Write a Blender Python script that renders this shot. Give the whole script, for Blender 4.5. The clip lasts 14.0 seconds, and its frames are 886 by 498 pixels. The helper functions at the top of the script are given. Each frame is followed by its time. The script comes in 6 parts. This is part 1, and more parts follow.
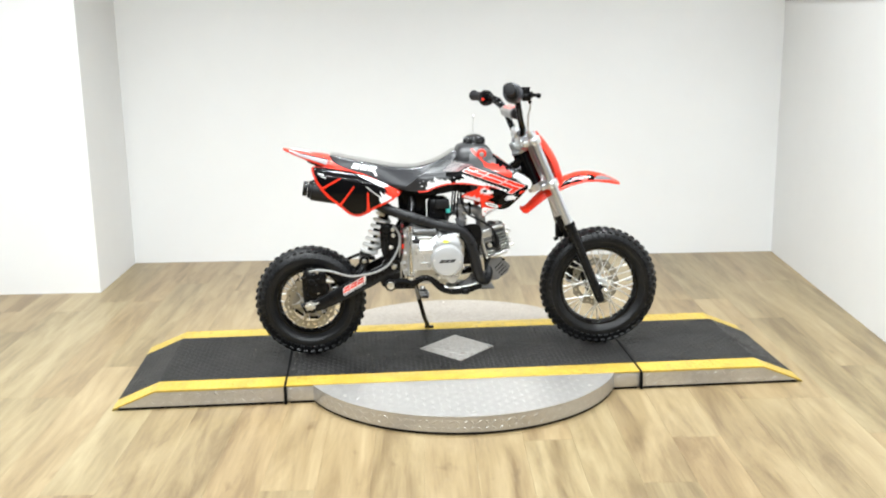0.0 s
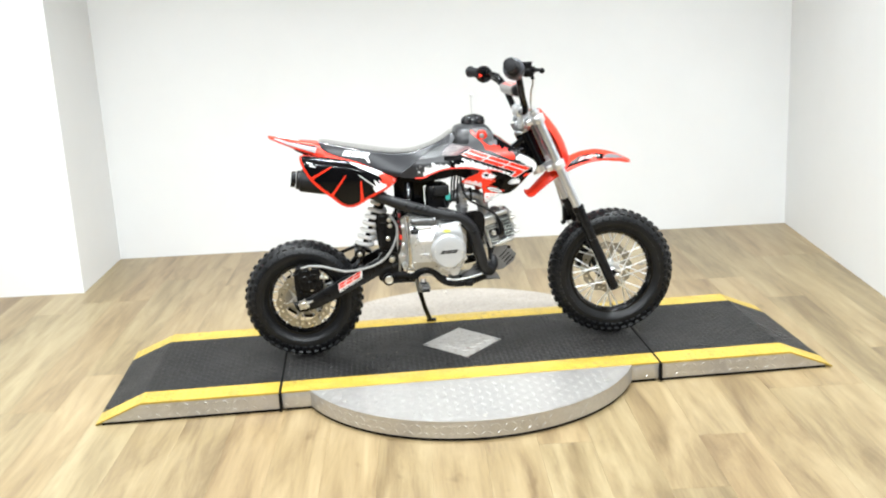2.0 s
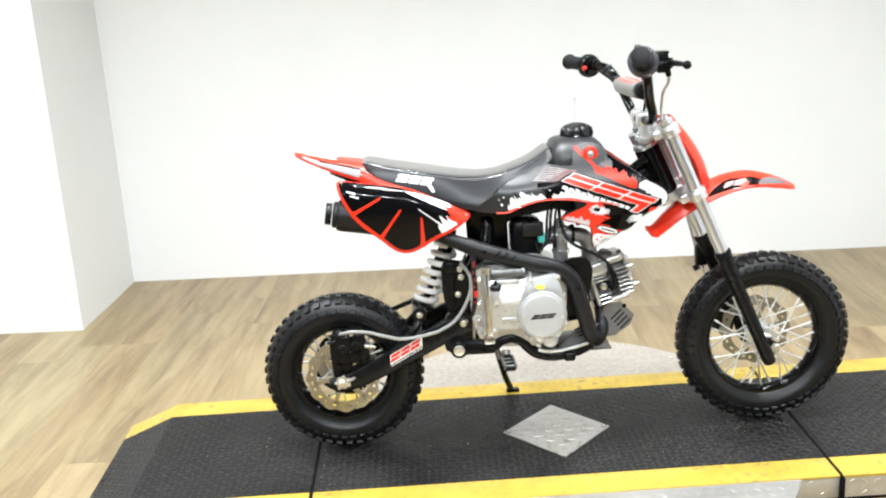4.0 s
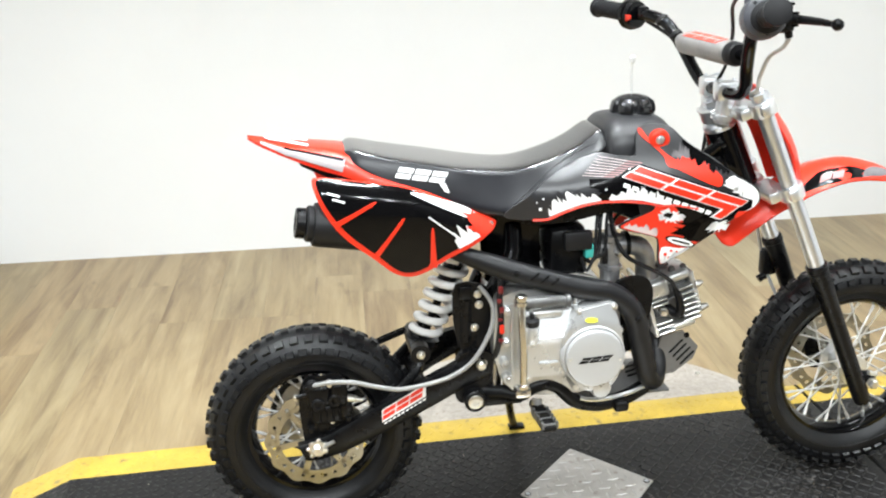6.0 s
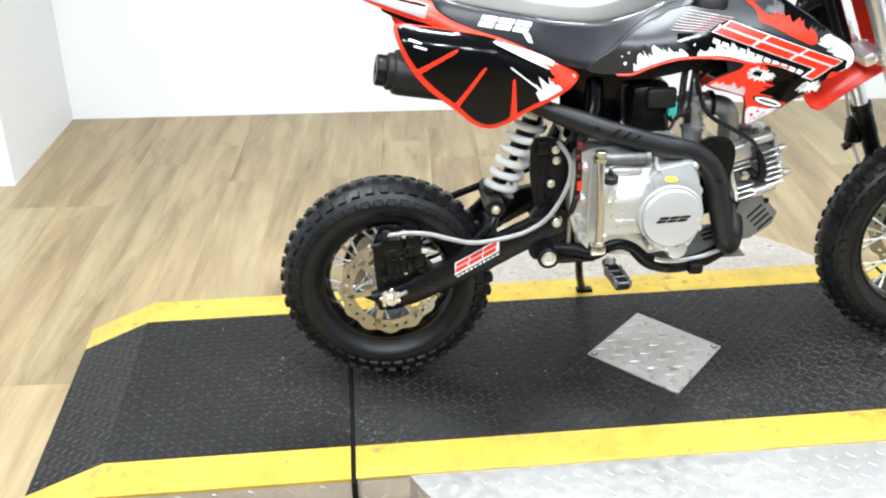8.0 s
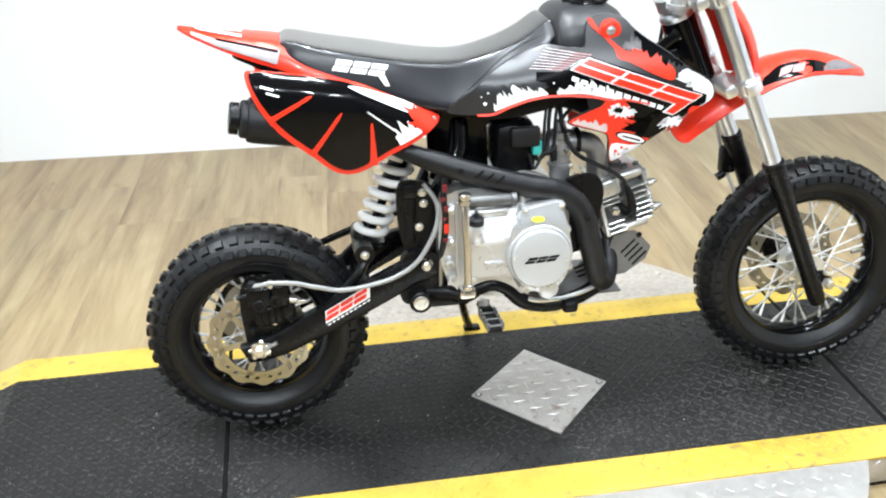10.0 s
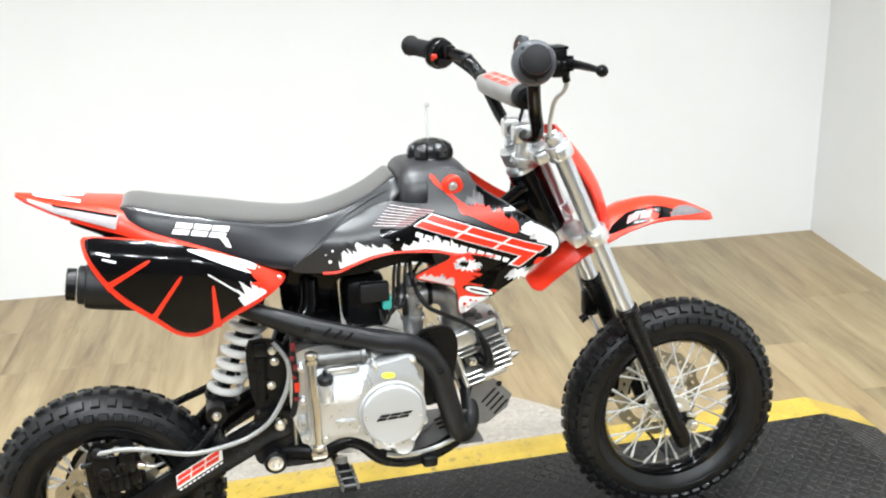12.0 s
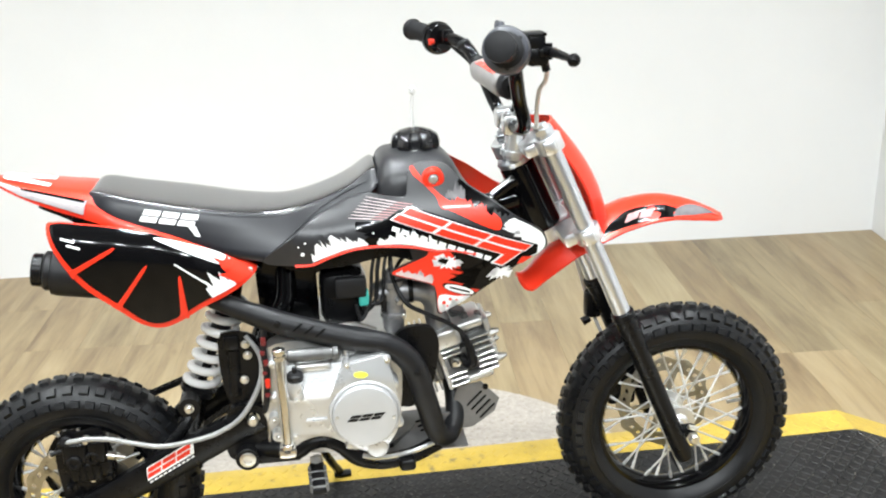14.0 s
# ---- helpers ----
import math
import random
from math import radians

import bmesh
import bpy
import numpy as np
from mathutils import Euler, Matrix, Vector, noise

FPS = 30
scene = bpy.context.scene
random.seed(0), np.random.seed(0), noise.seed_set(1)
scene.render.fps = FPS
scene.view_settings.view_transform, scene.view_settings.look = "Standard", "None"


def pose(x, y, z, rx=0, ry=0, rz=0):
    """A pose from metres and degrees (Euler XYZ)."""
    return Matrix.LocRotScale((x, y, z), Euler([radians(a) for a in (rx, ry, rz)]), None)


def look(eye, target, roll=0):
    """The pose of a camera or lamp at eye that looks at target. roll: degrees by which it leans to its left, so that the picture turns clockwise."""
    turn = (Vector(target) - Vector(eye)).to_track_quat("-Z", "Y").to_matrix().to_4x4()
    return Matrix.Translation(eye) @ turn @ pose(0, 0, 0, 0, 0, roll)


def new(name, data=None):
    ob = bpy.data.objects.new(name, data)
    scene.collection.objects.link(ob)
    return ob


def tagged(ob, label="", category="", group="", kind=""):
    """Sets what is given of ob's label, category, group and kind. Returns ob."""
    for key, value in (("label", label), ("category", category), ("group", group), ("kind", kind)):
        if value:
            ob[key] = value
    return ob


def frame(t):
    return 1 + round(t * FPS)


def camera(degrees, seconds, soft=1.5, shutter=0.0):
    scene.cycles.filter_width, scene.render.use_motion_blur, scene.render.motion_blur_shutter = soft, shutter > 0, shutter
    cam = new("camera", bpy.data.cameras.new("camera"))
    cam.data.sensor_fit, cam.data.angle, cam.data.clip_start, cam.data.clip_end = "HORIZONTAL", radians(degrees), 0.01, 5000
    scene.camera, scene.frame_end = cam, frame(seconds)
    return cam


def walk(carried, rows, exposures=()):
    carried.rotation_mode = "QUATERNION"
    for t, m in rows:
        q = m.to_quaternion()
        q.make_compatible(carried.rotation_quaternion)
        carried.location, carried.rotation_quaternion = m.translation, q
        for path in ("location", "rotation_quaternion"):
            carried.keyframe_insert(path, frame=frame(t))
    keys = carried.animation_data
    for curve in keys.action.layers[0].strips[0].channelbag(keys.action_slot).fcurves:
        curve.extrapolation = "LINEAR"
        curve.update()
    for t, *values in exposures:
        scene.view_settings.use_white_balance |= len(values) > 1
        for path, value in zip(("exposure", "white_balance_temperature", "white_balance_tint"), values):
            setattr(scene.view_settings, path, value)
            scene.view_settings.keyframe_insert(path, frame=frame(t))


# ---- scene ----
cam = camera(46.9, 14.0, soft=2.1)
PATH = [
    (0, (-0.311, -3.613, 1.276), (-0.168, -1.669, 0.828), -0.9),
    (0.5, (-0.308, -3.609, 1.28), (-0.158, -1.66, 0.856), -0.6),
    (1, (-0.323, -3.597, 1.287), (-0.188, -1.648, 0.856), -0.8),
    (1.5, (-0.335, -3.54, 1.29), (-0.233, -1.586, 0.878), -2.5),
    (2, (-0.307, -3.364, 1.275), (-0.159, -1.433, 0.776), -2.9),
    (2.5, (-0.276, -3.149, 1.288), (-0.276, -1.204, 0.822), -3.3),
    (5, (-0.406, -1.948, 1.22), (-0.283, -0.048, 0.608), -2.8),
    (5.5, (-0.496, -1.777, 1.235), (-0.266, 0.103, 0.592), -1.3),
    (6, (-0.531, -1.701, 1.23), (-0.256, 0.157, 0.543), -1.6),
    (6.5, (-0.531, -1.689, 1.223), (-0.292, 0.17, 0.525), -0.2),
    (7, (-0.534, -1.705, 1.206), (-0.325, 0.127, 0.431), -0.4),
    (7.5, (-0.547, -1.705, 1.188), (-0.36, 0.101, 0.35), -1.3),
    (8, (-0.572, -1.709, 1.178), (-0.418, 0.074, 0.285), -1.0),
    (8.5, (-0.546, -1.718, 1.175), (-0.318, 0.065, 0.297), -0.4),
    (11, (-0.345, -1.639, 1.225), (-0.029, 0.15, 0.389), -2.6),
    (11.5, (-0.29, -1.656, 1.239), (0.086, 0.162, 0.496), -3.0),
    (12, (-0.269, -1.66, 1.258), (0.125, 0.185, 0.595), -2.0),
    (12.5, (-0.254, -1.67, 1.265), (0.158, 0.171, 0.601), -1.4),
    (13, (-0.237, -1.679, 1.268), (0.205, 0.166, 0.636), -1.4),
    (13.5, (-0.155, -1.668, 1.25), (0.148, 0.202, 0.61), -1.6),
    (14, (-0.085, -1.606, 1.244), (0.142, 0.258, 0.555), -2.0),
]
EXPOSURES = [(0.0, -0.22, 6450, 10), (1.0, -0.22, 6430, 10), (2.0, -0.11, 6410, 10), (2.7, -0.09, 6400, 10), (5.0, -0.11, 6480, 10), (6.5, -0.20, 6400, 10), (7.5, -0.07, 6250, 10), (8.5, -0.05, 6150, 10), (11.0, -0.09, 6250, 10), (12.5, -0.19, 6420, 10), (13.3, -0.21, 6420, 10), (14.0, -0.16, 6420, 10)]
walk(cam, [(t, look(eye, target, roll)) for t, eye, target, roll in PATH], EXPOSURES)

# ---- light ----
world = bpy.data.worlds.new("world")
scene.world = world
world.use_nodes = True
world.node_tree.nodes["Background"].inputs[0].default_value = (0.9, 0.95, 1.0, 1)
world.node_tree.nodes["Background"].inputs[1].default_value = 0.1
scene.view_settings.exposure = 0.0

PHI = -3.43
CX, CY = 1.854, 1.62
CEIL = 3.0


def room(u, v):
    """Plan point: u metres to the left along the back wall from the right corner, v metres out from it."""
    c, s = math.cos(radians(PHI)), math.sin(radians(PHI))
    return CX - u * c + v * s, CY - u * s - v * c


def ceiling_lamp(u, v, power, sx, sy, beam=180):
    x, y = room(u, v)
    data = bpy.data.lights.new("tube_light", "AREA")
    data.shape, data.size, data.size_y, data.energy = "RECTANGLE", sx, sy, power
    data.color, data.spread = (0.93, 0.985, 1.0), radians(beam)
    ob = new("tube_light", data)
    ob.matrix_world = pose(x, y, CEIL - 0.07, 0, 0, PHI)
    return ob


for v, power, beam in ((0.95, 7, 95), (1.75, 20, 105), (2.8, 28, 120)):
    for u in (0.65, 2.0, 3.35):
        ceiling_lamp(u, v, power, 0.6, 0.08, beam)
for u in (0.7, 1.35, 2.0, 2.65, 3.3):
    ceiling_lamp(u, 5.2, 50, 0.16, 0.16)

# ---- materials ----


def mat(name, color, rough=0.5, metal=0.0, vary=0.0, scale=20.0, bump=0.0, bump_scale=200.0, coat=0.0, coat_ior=1.5, coat_rough=0.06, spec=0.5, rough_vary=0.0, speck=None):
    m = bpy.data.materials.new(name)
    m.use_nodes = True
    nt = m.node_tree
    b = nt.nodes["Principled BSDF"]
    b.inputs["Base Color"].default_value = (*color, 1)
    b.inputs["Roughness"].default_value = rough
    b.inputs["Metallic"].default_value = metal
    b.inputs["Coat Weight"].default_value = coat
    b.inputs["Coat Roughness"].default_value = coat_rough
    b.inputs["Coat IOR"].default_value = coat_ior
    b.inputs["Specular IOR Level"].default_value = spec
    tc = nt.nodes.new("ShaderNodeTexCoord")
    if vary > 0 or rough_vary > 0:
        n = nt.nodes.new("ShaderNodeTexNoise")
        n.inputs["Scale"].default_value, n.inputs["Detail"].default_value, n.inputs["Roughness"].default_value = scale, 8, 0.65
        nt.links.new(tc.outputs["Object"], n.inputs["Vector"])
        if vary > 0:
            r = nt.nodes.new("ShaderNodeValToRGB")
            r.color_ramp.elements[0].position, r.color_ramp.elements[1].position = 0.3, 0.7
            r.color_ramp.elements[0].color = (*[c * (1 - vary) for c in color], 1)
            r.color_ramp.elements[1].color = (*[min(1, c * (1 + vary)) for c in color], 1)
            nt.links.new(n.outputs["Fac"], r.inputs[0])
            nt.links.new(r.outputs[0], b.inputs["Base Color"])
            if speck:
                dust, patch, ramp, both, mix = (nt.nodes.new(k) for k in ("ShaderNodeTexNoise", "ShaderNodeTexNoise", "ShaderNodeMapRange", "ShaderNodeMath", "ShaderNodeMixRGB"))
                dust.inputs["Scale"].default_value, dust.inputs["Detail"].default_value = speck[0], 3
                patch.inputs["Scale"].default_value, patch.inputs["Detail"].default_value = 3.5, 5
                nt.links.new(tc.outputs["Object"], dust.inputs["Vector"])
                nt.links.new(tc.outputs["Object"], patch.inputs["Vector"])
                both.operation, both.inputs[1].default_value = "MULTIPLY_ADD", 0.35
                nt.links.new(patch.outputs["Fac"], both.inputs[0])
                nt.links.new(dust.outputs["Fac"], both.inputs[2])
                ramp.inputs[1].default_value, ramp.inputs[2].default_value = speck[1], speck[1] + 0.14
                ramp.inputs[4].default_value = 0.8
                nt.links.new(both.outputs[0], ramp.inputs[0])
                nt.links.new(ramp.outputs[0], mix.inputs[0])
                nt.links.new(r.outputs[0], mix.inputs[1])
                mix.inputs[2].default_value = (*speck[2], 1)
                nt.links.new(mix.outputs[0], b.inputs["Base Color"])
        if rough_vary > 0:
            mr = nt.nodes.new("ShaderNodeMapRange")
            mr.inputs[1].default_value, mr.inputs[2].default_value = 0.3, 0.7
            mr.inputs[3].default_value, mr.inputs[4].default_value = max(0.02, rough - rough_vary), min(1, rough + rough_vary)
            nt.links.new(n.outputs["Fac"], mr.inputs[0])
            nt.links.new(mr.outputs[0], b.inputs["Roughness"])
    if bump > 0:
        n2 = nt.nodes.new("ShaderNodeTexNoise")
        n2.inputs["Scale"].default_value, n2.inputs["Detail"].default_value = bump_scale, 4
        bp = nt.nodes.new("ShaderNodeBump")
        bp.inputs["Strength"].default_value, bp.inputs["Distance"].default_value = bump, 0.002
        nt.links.new(tc.outputs["Object"], n2.inputs["Vector"])
        nt.links.new(n2.outputs["Fac"], bp.inputs["Height"])
        nt.links.new(bp.outputs[0], b.inputs["Normal"])
    return m


def wood_mat():
    m = bpy.data.materials.new("washed_oak")
    m.use_nodes = True
    nt = m.node_tree
    N, K = nt.nodes, nt.links
    b = N["Principled BSDF"]
    tc, info = N.new("ShaderNodeTexCoord"), N.new("ShaderNodeObjectInfo")
    comb = N.new("ShaderNodeCombineXYZ")
    mul = N.new("ShaderNodeMath")
    mul.operation, mul.inputs[1].default_value = "MULTIPLY", 37.0
    K.new(info.outputs["Random"], mul.inputs[0])
    for i in range(3):
        K.new(mul.outputs[0], comb.inputs[i])
    add = N.new("ShaderNodeVectorMath")
    K.new(tc.outputs["Object"], add.inputs[0])
    K.new(comb.outputs[0], add.inputs[1])

    def noise_at(sx, sy, scale, detail, rough, dist=0.0):
        mp = N.new("ShaderNodeMapping")
        mp.inputs["Scale"].default_value = (sx, sy, 1)
        K.new(add.outputs[0], mp.inputs[0])
        n = N.new("ShaderNodeTexNoise")
        n.inputs["Scale"].default_value, n.inputs["Detail"].default_value = scale, detail
        n.inputs["Roughness"].default_value, n.inputs["Distortion"].default_value = rough, dist
        K.new(mp.outputs[0], n.inputs["Vector"])
        return n

    broad, grain, fine = noise_at(8.5, 1.1, 1.5, 6, 0.64, 0.6), noise_at(30, 1.6, 1.5, 6, 0.62, 0.5), noise_at(170, 5, 1.5, 4, 0.7)
    knots = noise_at(9.0, 4.0, 1.6, 2, 0.4, 0.3)
    r = N.new("ShaderNodeValToRGB")
    e = r.color_ramp.elements
    e[0].position, e[0].color = 0.26, (0.134, 0.088, 0.042, 1)
    e[1].position, e[1].color = 0.70, (0.345, 0.266, 0.155, 1)
    mid = e.new(0.46)
    mid.color = (0.242, 0.176, 0.093, 1)

    def blend(parts_, shift):
        last = None
        for n, w in parts_:
            a = N.new("ShaderNodeMath")
            a.operation, a.inputs[1].default_value, a.inputs[2].default_value = "MULTIPLY_ADD", w, shift
            K.new(n, a.inputs[0])
            if last is not None:
                K.new(last, a.inputs[2])
            last = a.outputs[0]
        return last

    k1 = N.new("ShaderNodeMapRange")
    k1.inputs[1].default_value, k1.inputs[2].default_value = 0.70, 0.80
    k1.inputs[3].default_value, k1.inputs[4].default_value = 0.0, -0.30
    K.new(knots.outputs["Fac"], k1.inputs[0])
    level = blend([(broad.outputs["Fac"], 0.92), (grain.outputs["Fac"], 0.34), (fine.outputs["Fac"], 0.14), (info.outputs["Random"], 0.11), (k1.outputs[0], 0.5)], -0.28)
    K.new(level, r.inputs[0])
    # each plank leans a little to green or to red
    many, fract, hue, tint = (N.new(k) for k in ("ShaderNodeMath", "ShaderNodeMath", "ShaderNodeValToRGB", "ShaderNodeMixRGB"))
    many.operation, many.inputs[1].default_value, fract.operation = "MULTIPLY", 7.31, "FRACT"
    K.new(info.outputs["Random"], many.inputs[0])
    K.new(many.outputs[0], fract.inputs[0])
    K.new(fract.outputs[0], hue.inputs[0])
    hue.color_ramp.elements[0].color, hue.color_ramp.elements[1].color = (0.95, 1.0, 0.97, 1), (1.0, 0.965, 0.90, 1)
    tint.blend_type, tint.inputs[0].default_value = "MULTIPLY", 1.0
    K.new(r.outputs[0], tint.inputs[1])
    K.new(hue.outputs[0], tint.inputs[2])
    K.new(tint.outputs[0], b.inputs["Base Color"])
    b.inputs["Roughness"].default_value, b.inputs["Specular IOR Level"].default_value = 0.38, 0.65
    bp = N.new("ShaderNodeBump")
    bp.inputs["Strength"].default_value, bp.inputs["Distance"].default_value = 0.25, 0.0015
    K.new(grain.outputs["Fac"], bp.inputs["Height"])
    K.new(bp.outputs[0], b.inputs["Normal"])
    return m


WALL = mat("white_wall_paint", (0.80, 0.805, 0.805), 0.6, vary=0.02, scale=1.5, bump=0.15, bump_scale=300)
WALL_DARK = mat("unseen_wall_dark_paint", (0.10, 0.10, 0.105), 0.7, vary=0.2, scale=2)
EDGE_SHADE = mat("grey_edge_shadow", (0.42, 0.38, 0.36), 0.5, vary=0.1, scale=8)
CEILING = mat("ceiling_paint", (0.26, 0.26, 0.27), 0.8, vary=0.03, scale=3)
WOOD = wood_mat()
SUBFLOOR = mat("floor_joint", (0.19, 0.14, 0.085), 0.8, vary=0.2, scale=5)
MAT_RUBBER = mat("black_rubber_mat", (0.0060, 0.0056, 0.0054), 0.50, spec=0.28, vary=0.65, scale=4, bump=0.25, bump_scale=250, rough_vary=0.14, speck=(150, 0.79, (0.11, 0.10, 0.09)))
# bars paler than the mat: wear, plus caught light put into their colour
TREAD_RUBBER = mat("worn_lit_rubber_tread", (0.015, 0.0142, 0.0138), 0.34, spec=0.42, vary=0.75, scale=4.5, rough_vary=0.14)
YELLOW = mat("safety_yellow_paint", (0.43, 0.295, 0.040), 0.38, vary=0.2, scale=9, bump=0.1, bump_scale=300, speck=(45, 0.79, (0.15, 0.115, 0.055)))
ALU = mat("brushed_aluminium", (0.52, 0.505, 0.485), 0.42, 0.8, vary=0.10, scale=50, rough_vary=0.08)
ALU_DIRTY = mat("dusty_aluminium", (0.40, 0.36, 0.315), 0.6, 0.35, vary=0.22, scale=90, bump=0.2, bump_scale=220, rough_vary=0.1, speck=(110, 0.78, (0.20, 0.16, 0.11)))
GAP = mat("black_joint_rubber", (0.004, 0.004, 0.004), 0.8, vary=0.2, scale=30, spec=0.1)
HEAT_PAINT = mat("black_heat_paint", (0.0095, 0.0095, 0.0105), 0.40, spec=0.30, vary=0.2, scale=40, bump=0.1, bump_scale=500)
ALU_PLATE = mat("worn_dark_aluminium", (0.52, 0.50, 0.475), 0.42, 0.75, vary=0.16, scale=30, rough_vary=0.1, speck=(48, 0.77, (0.24, 0.16, 0.12)))
TYRE = mat("black_tyre_rubber", (0.0052, 0.0054, 0.0062), 0.37, vary=0.3, scale=25, bump=0.25, bump_scale=400, rough_vary=0.1, spec=0.34)
BLACK_GLOSS = mat("black_gloss_paint", (0.0028, 0.0028, 0.0032), 0.10, vary=0.2, scale=30, coat=0.12, spec=0.18)
BLACK_SATIN = mat("black_satin_paint", (0.0042, 0.0042, 0.0047), 0.30, vary=0.3, scale=30, rough_vary=0.08, spec=0.20)
BLACK_MATTE = mat("black_plastic", (0.0085, 0.0085, 0.0095), 0.45, vary=0.25, scale=40, bump=0.12, bump_scale=500, spec=0.28)
TANK_PLASTIC = mat("charcoal_tank_plastic", (0.024, 0.024, 0.026), 0.34, vary=0.15, scale=25, bump=0.1, bump_scale=500, rough_vary=0.08)
VINYL = mat("black_seat_vinyl", (0.0075, 0.0078, 0.0108), 0.36, vary=0.25, scale=12, spec=0.36, coat=0.25, coat_rough=0.24, rough_vary=0.05)
CAP_BLACK = mat("black_gloss_cap", (0.008, 0.008, 0.009), 0.22, vary=0.2, scale=30, coat=0.35, coat_rough=0.08)
VINYL_TOP = mat("glare_boosted_seat_vinyl", (0.0085, 0.0088, 0.0112), 0.26, vary=0.25, scale=12, spec=0.8, coat=1.0, coat_ior=2.2, coat_rough=0.09)
RED = mat("red_plastic", (0.74, 0.033, 0.012), 0.30, vary=0.06, scale=20, coat=0.15, spec=0.35)
RED_DARK = mat("dark_red_tint", (0.15, 0.012, 0.012), 0.35, vary=0.2, scale=20)
WHITE = mat("white_sticker", (0.85, 0.85, 0.85), 0.3, vary=0.03, scale=20, coat=0.2)
FADE = mat("dark_grey_fade", (0.13, 0.12, 0.125), 0.4, vary=0.4, scale=60)
GREY = mat("grey_sticker", (0.36, 0.33, 0.335), 0.4, vary=0.25, scale=30)
PALE = mat("pale_sticker", (0.60, 0.50, 0.50), 0.35, vary=0.12, scale=30)
PINK = mat("pink_grey_sticker", (0.42, 0.20, 0.20), 0.35, vary=0.2, scale=60)
FIN = mat("dull_cast_fins", (0.56, 0.56, 0.55), 0.32, 0.8, vary=0.15, scale=60, rough_vary=0.08)
CHROME = mat("chrome", (0.67, 0.695, 0.735), 0.30, 0.9, vary=0.02, scale=6)
STEEL = mat("brushed_steel", (0.45, 0.44, 0.42), 0.36, 1.0, vary=0.12, scale=40, rough_vary=0.1)
CAST = mat("cast_aluminium", (0.60, 0.60, 0.585), 0.34, 0.75, vary=0.10, scale=40, bump=0.15, bump_scale=500, rough_vary=0.08)
# dark castings; on cylinder and head the shade between fins is in this tone
DARK_CAST = mat("dark_shaded_cast_aluminium", (0.13, 0.13, 0.128), 0.42, 0.6, vary=0.25, scale=40, bump=0.15, bump_scale=500)
SILVER = mat("silver_engine_paint", (0.60, 0.605, 0.605), 0.28, 0.65, vary=0.04, scale=8, rough_vary=0.03)
DISC_STEEL = mat("tarnished_brake_steel", (0.44, 0.42, 0.36), 0.36, 1.0, vary=0.18, scale=35, rough_vary=0.1)
SPRING_WHITE = mat("white_spring_enamel", (0.85, 0.85, 0.84), 0.3, vary=0.04, scale=30, coat=0.3)
GREY_PAD = mat("grey_vinyl_pad_cover", (0.23, 0.22, 0.212), 0.36, vary=0.15, scale=40, bump=0.06)
TEAL = mat("teal_connector_plastic", (0.05, 0.45, 0.4), 0.4, vary=0.1, scale=40)
LIME = mat("yellow_sticker", (0.75, 0.75, 0.05), 0.4, vary=0.05, scale=40)
HOSE_GREY = mat("braided_hose_sleeve", (0.36, 0.36, 0.355), 0.35, 0.3, vary=0.1, scale=60)
SPOKE = mat("bright_zinc_spoke", (0.88, 0.88, 0.87), 0.34, 0.7, vary=0.05, scale=60)
CLEAR = mat("milky_vent_hose", (0.58, 0.575, 0.56), 0.3, vary=0.05, scale=40)
SHROUD_BLACK = mat("charcoal_gloss_plastic", (0.019, 0.019, 0.021), 0.32, vary=0.2, scale=25, coat=0.2, coat_rough=0.28, bump=0.04, bump_scale=300)
SKID_STEEL = mat("dull_grey_steel", (0.16, 0.157, 0.154), 0.42, 0.4, vary=0.18, scale=25, rough_vary=0.1)
POLISHED = mat("polished_alloy", (0.80, 0.81, 0.82), 0.33, 0.9, vary=0.06, scale=40, bump=0.08, bump_scale=300, rough_vary=0.06)
THROTTLE = mat("blue_grey_plastic", (0.050, 0.052, 0.062), 0.38, vary=0.12, scale=30, bump=0.06, bump_scale=400, rough_vary=0.06)
CAP_GREY = mat("satin_clutch_cap", (0.50, 0.505, 0.51), 0.42, 0.4, vary=0.04, scale=12, rough_vary=0.04)
CRUMB = mat("pale_dirt", (0.55, 0.50, 0.42), 0.8, vary=0.35, scale=40)
KICK_STEEL = mat("yellowed_chrome", (0.66, 0.645, 0.61), 0.22, 1.0, vary=0.06, scale=30)
CARB_GREY = mat("dull_grey_casting", (0.30, 0.30, 0.305), 0.38, 0.6, vary=0.2, scale=50, bump=0.12, bump_scale=400)
BOLT_ZINC = mat("zinc_bolt", (0.75, 0.74, 0.7), 0.3, 1.0, vary=0.12, scale=80)

# ---- mesh helpers ----


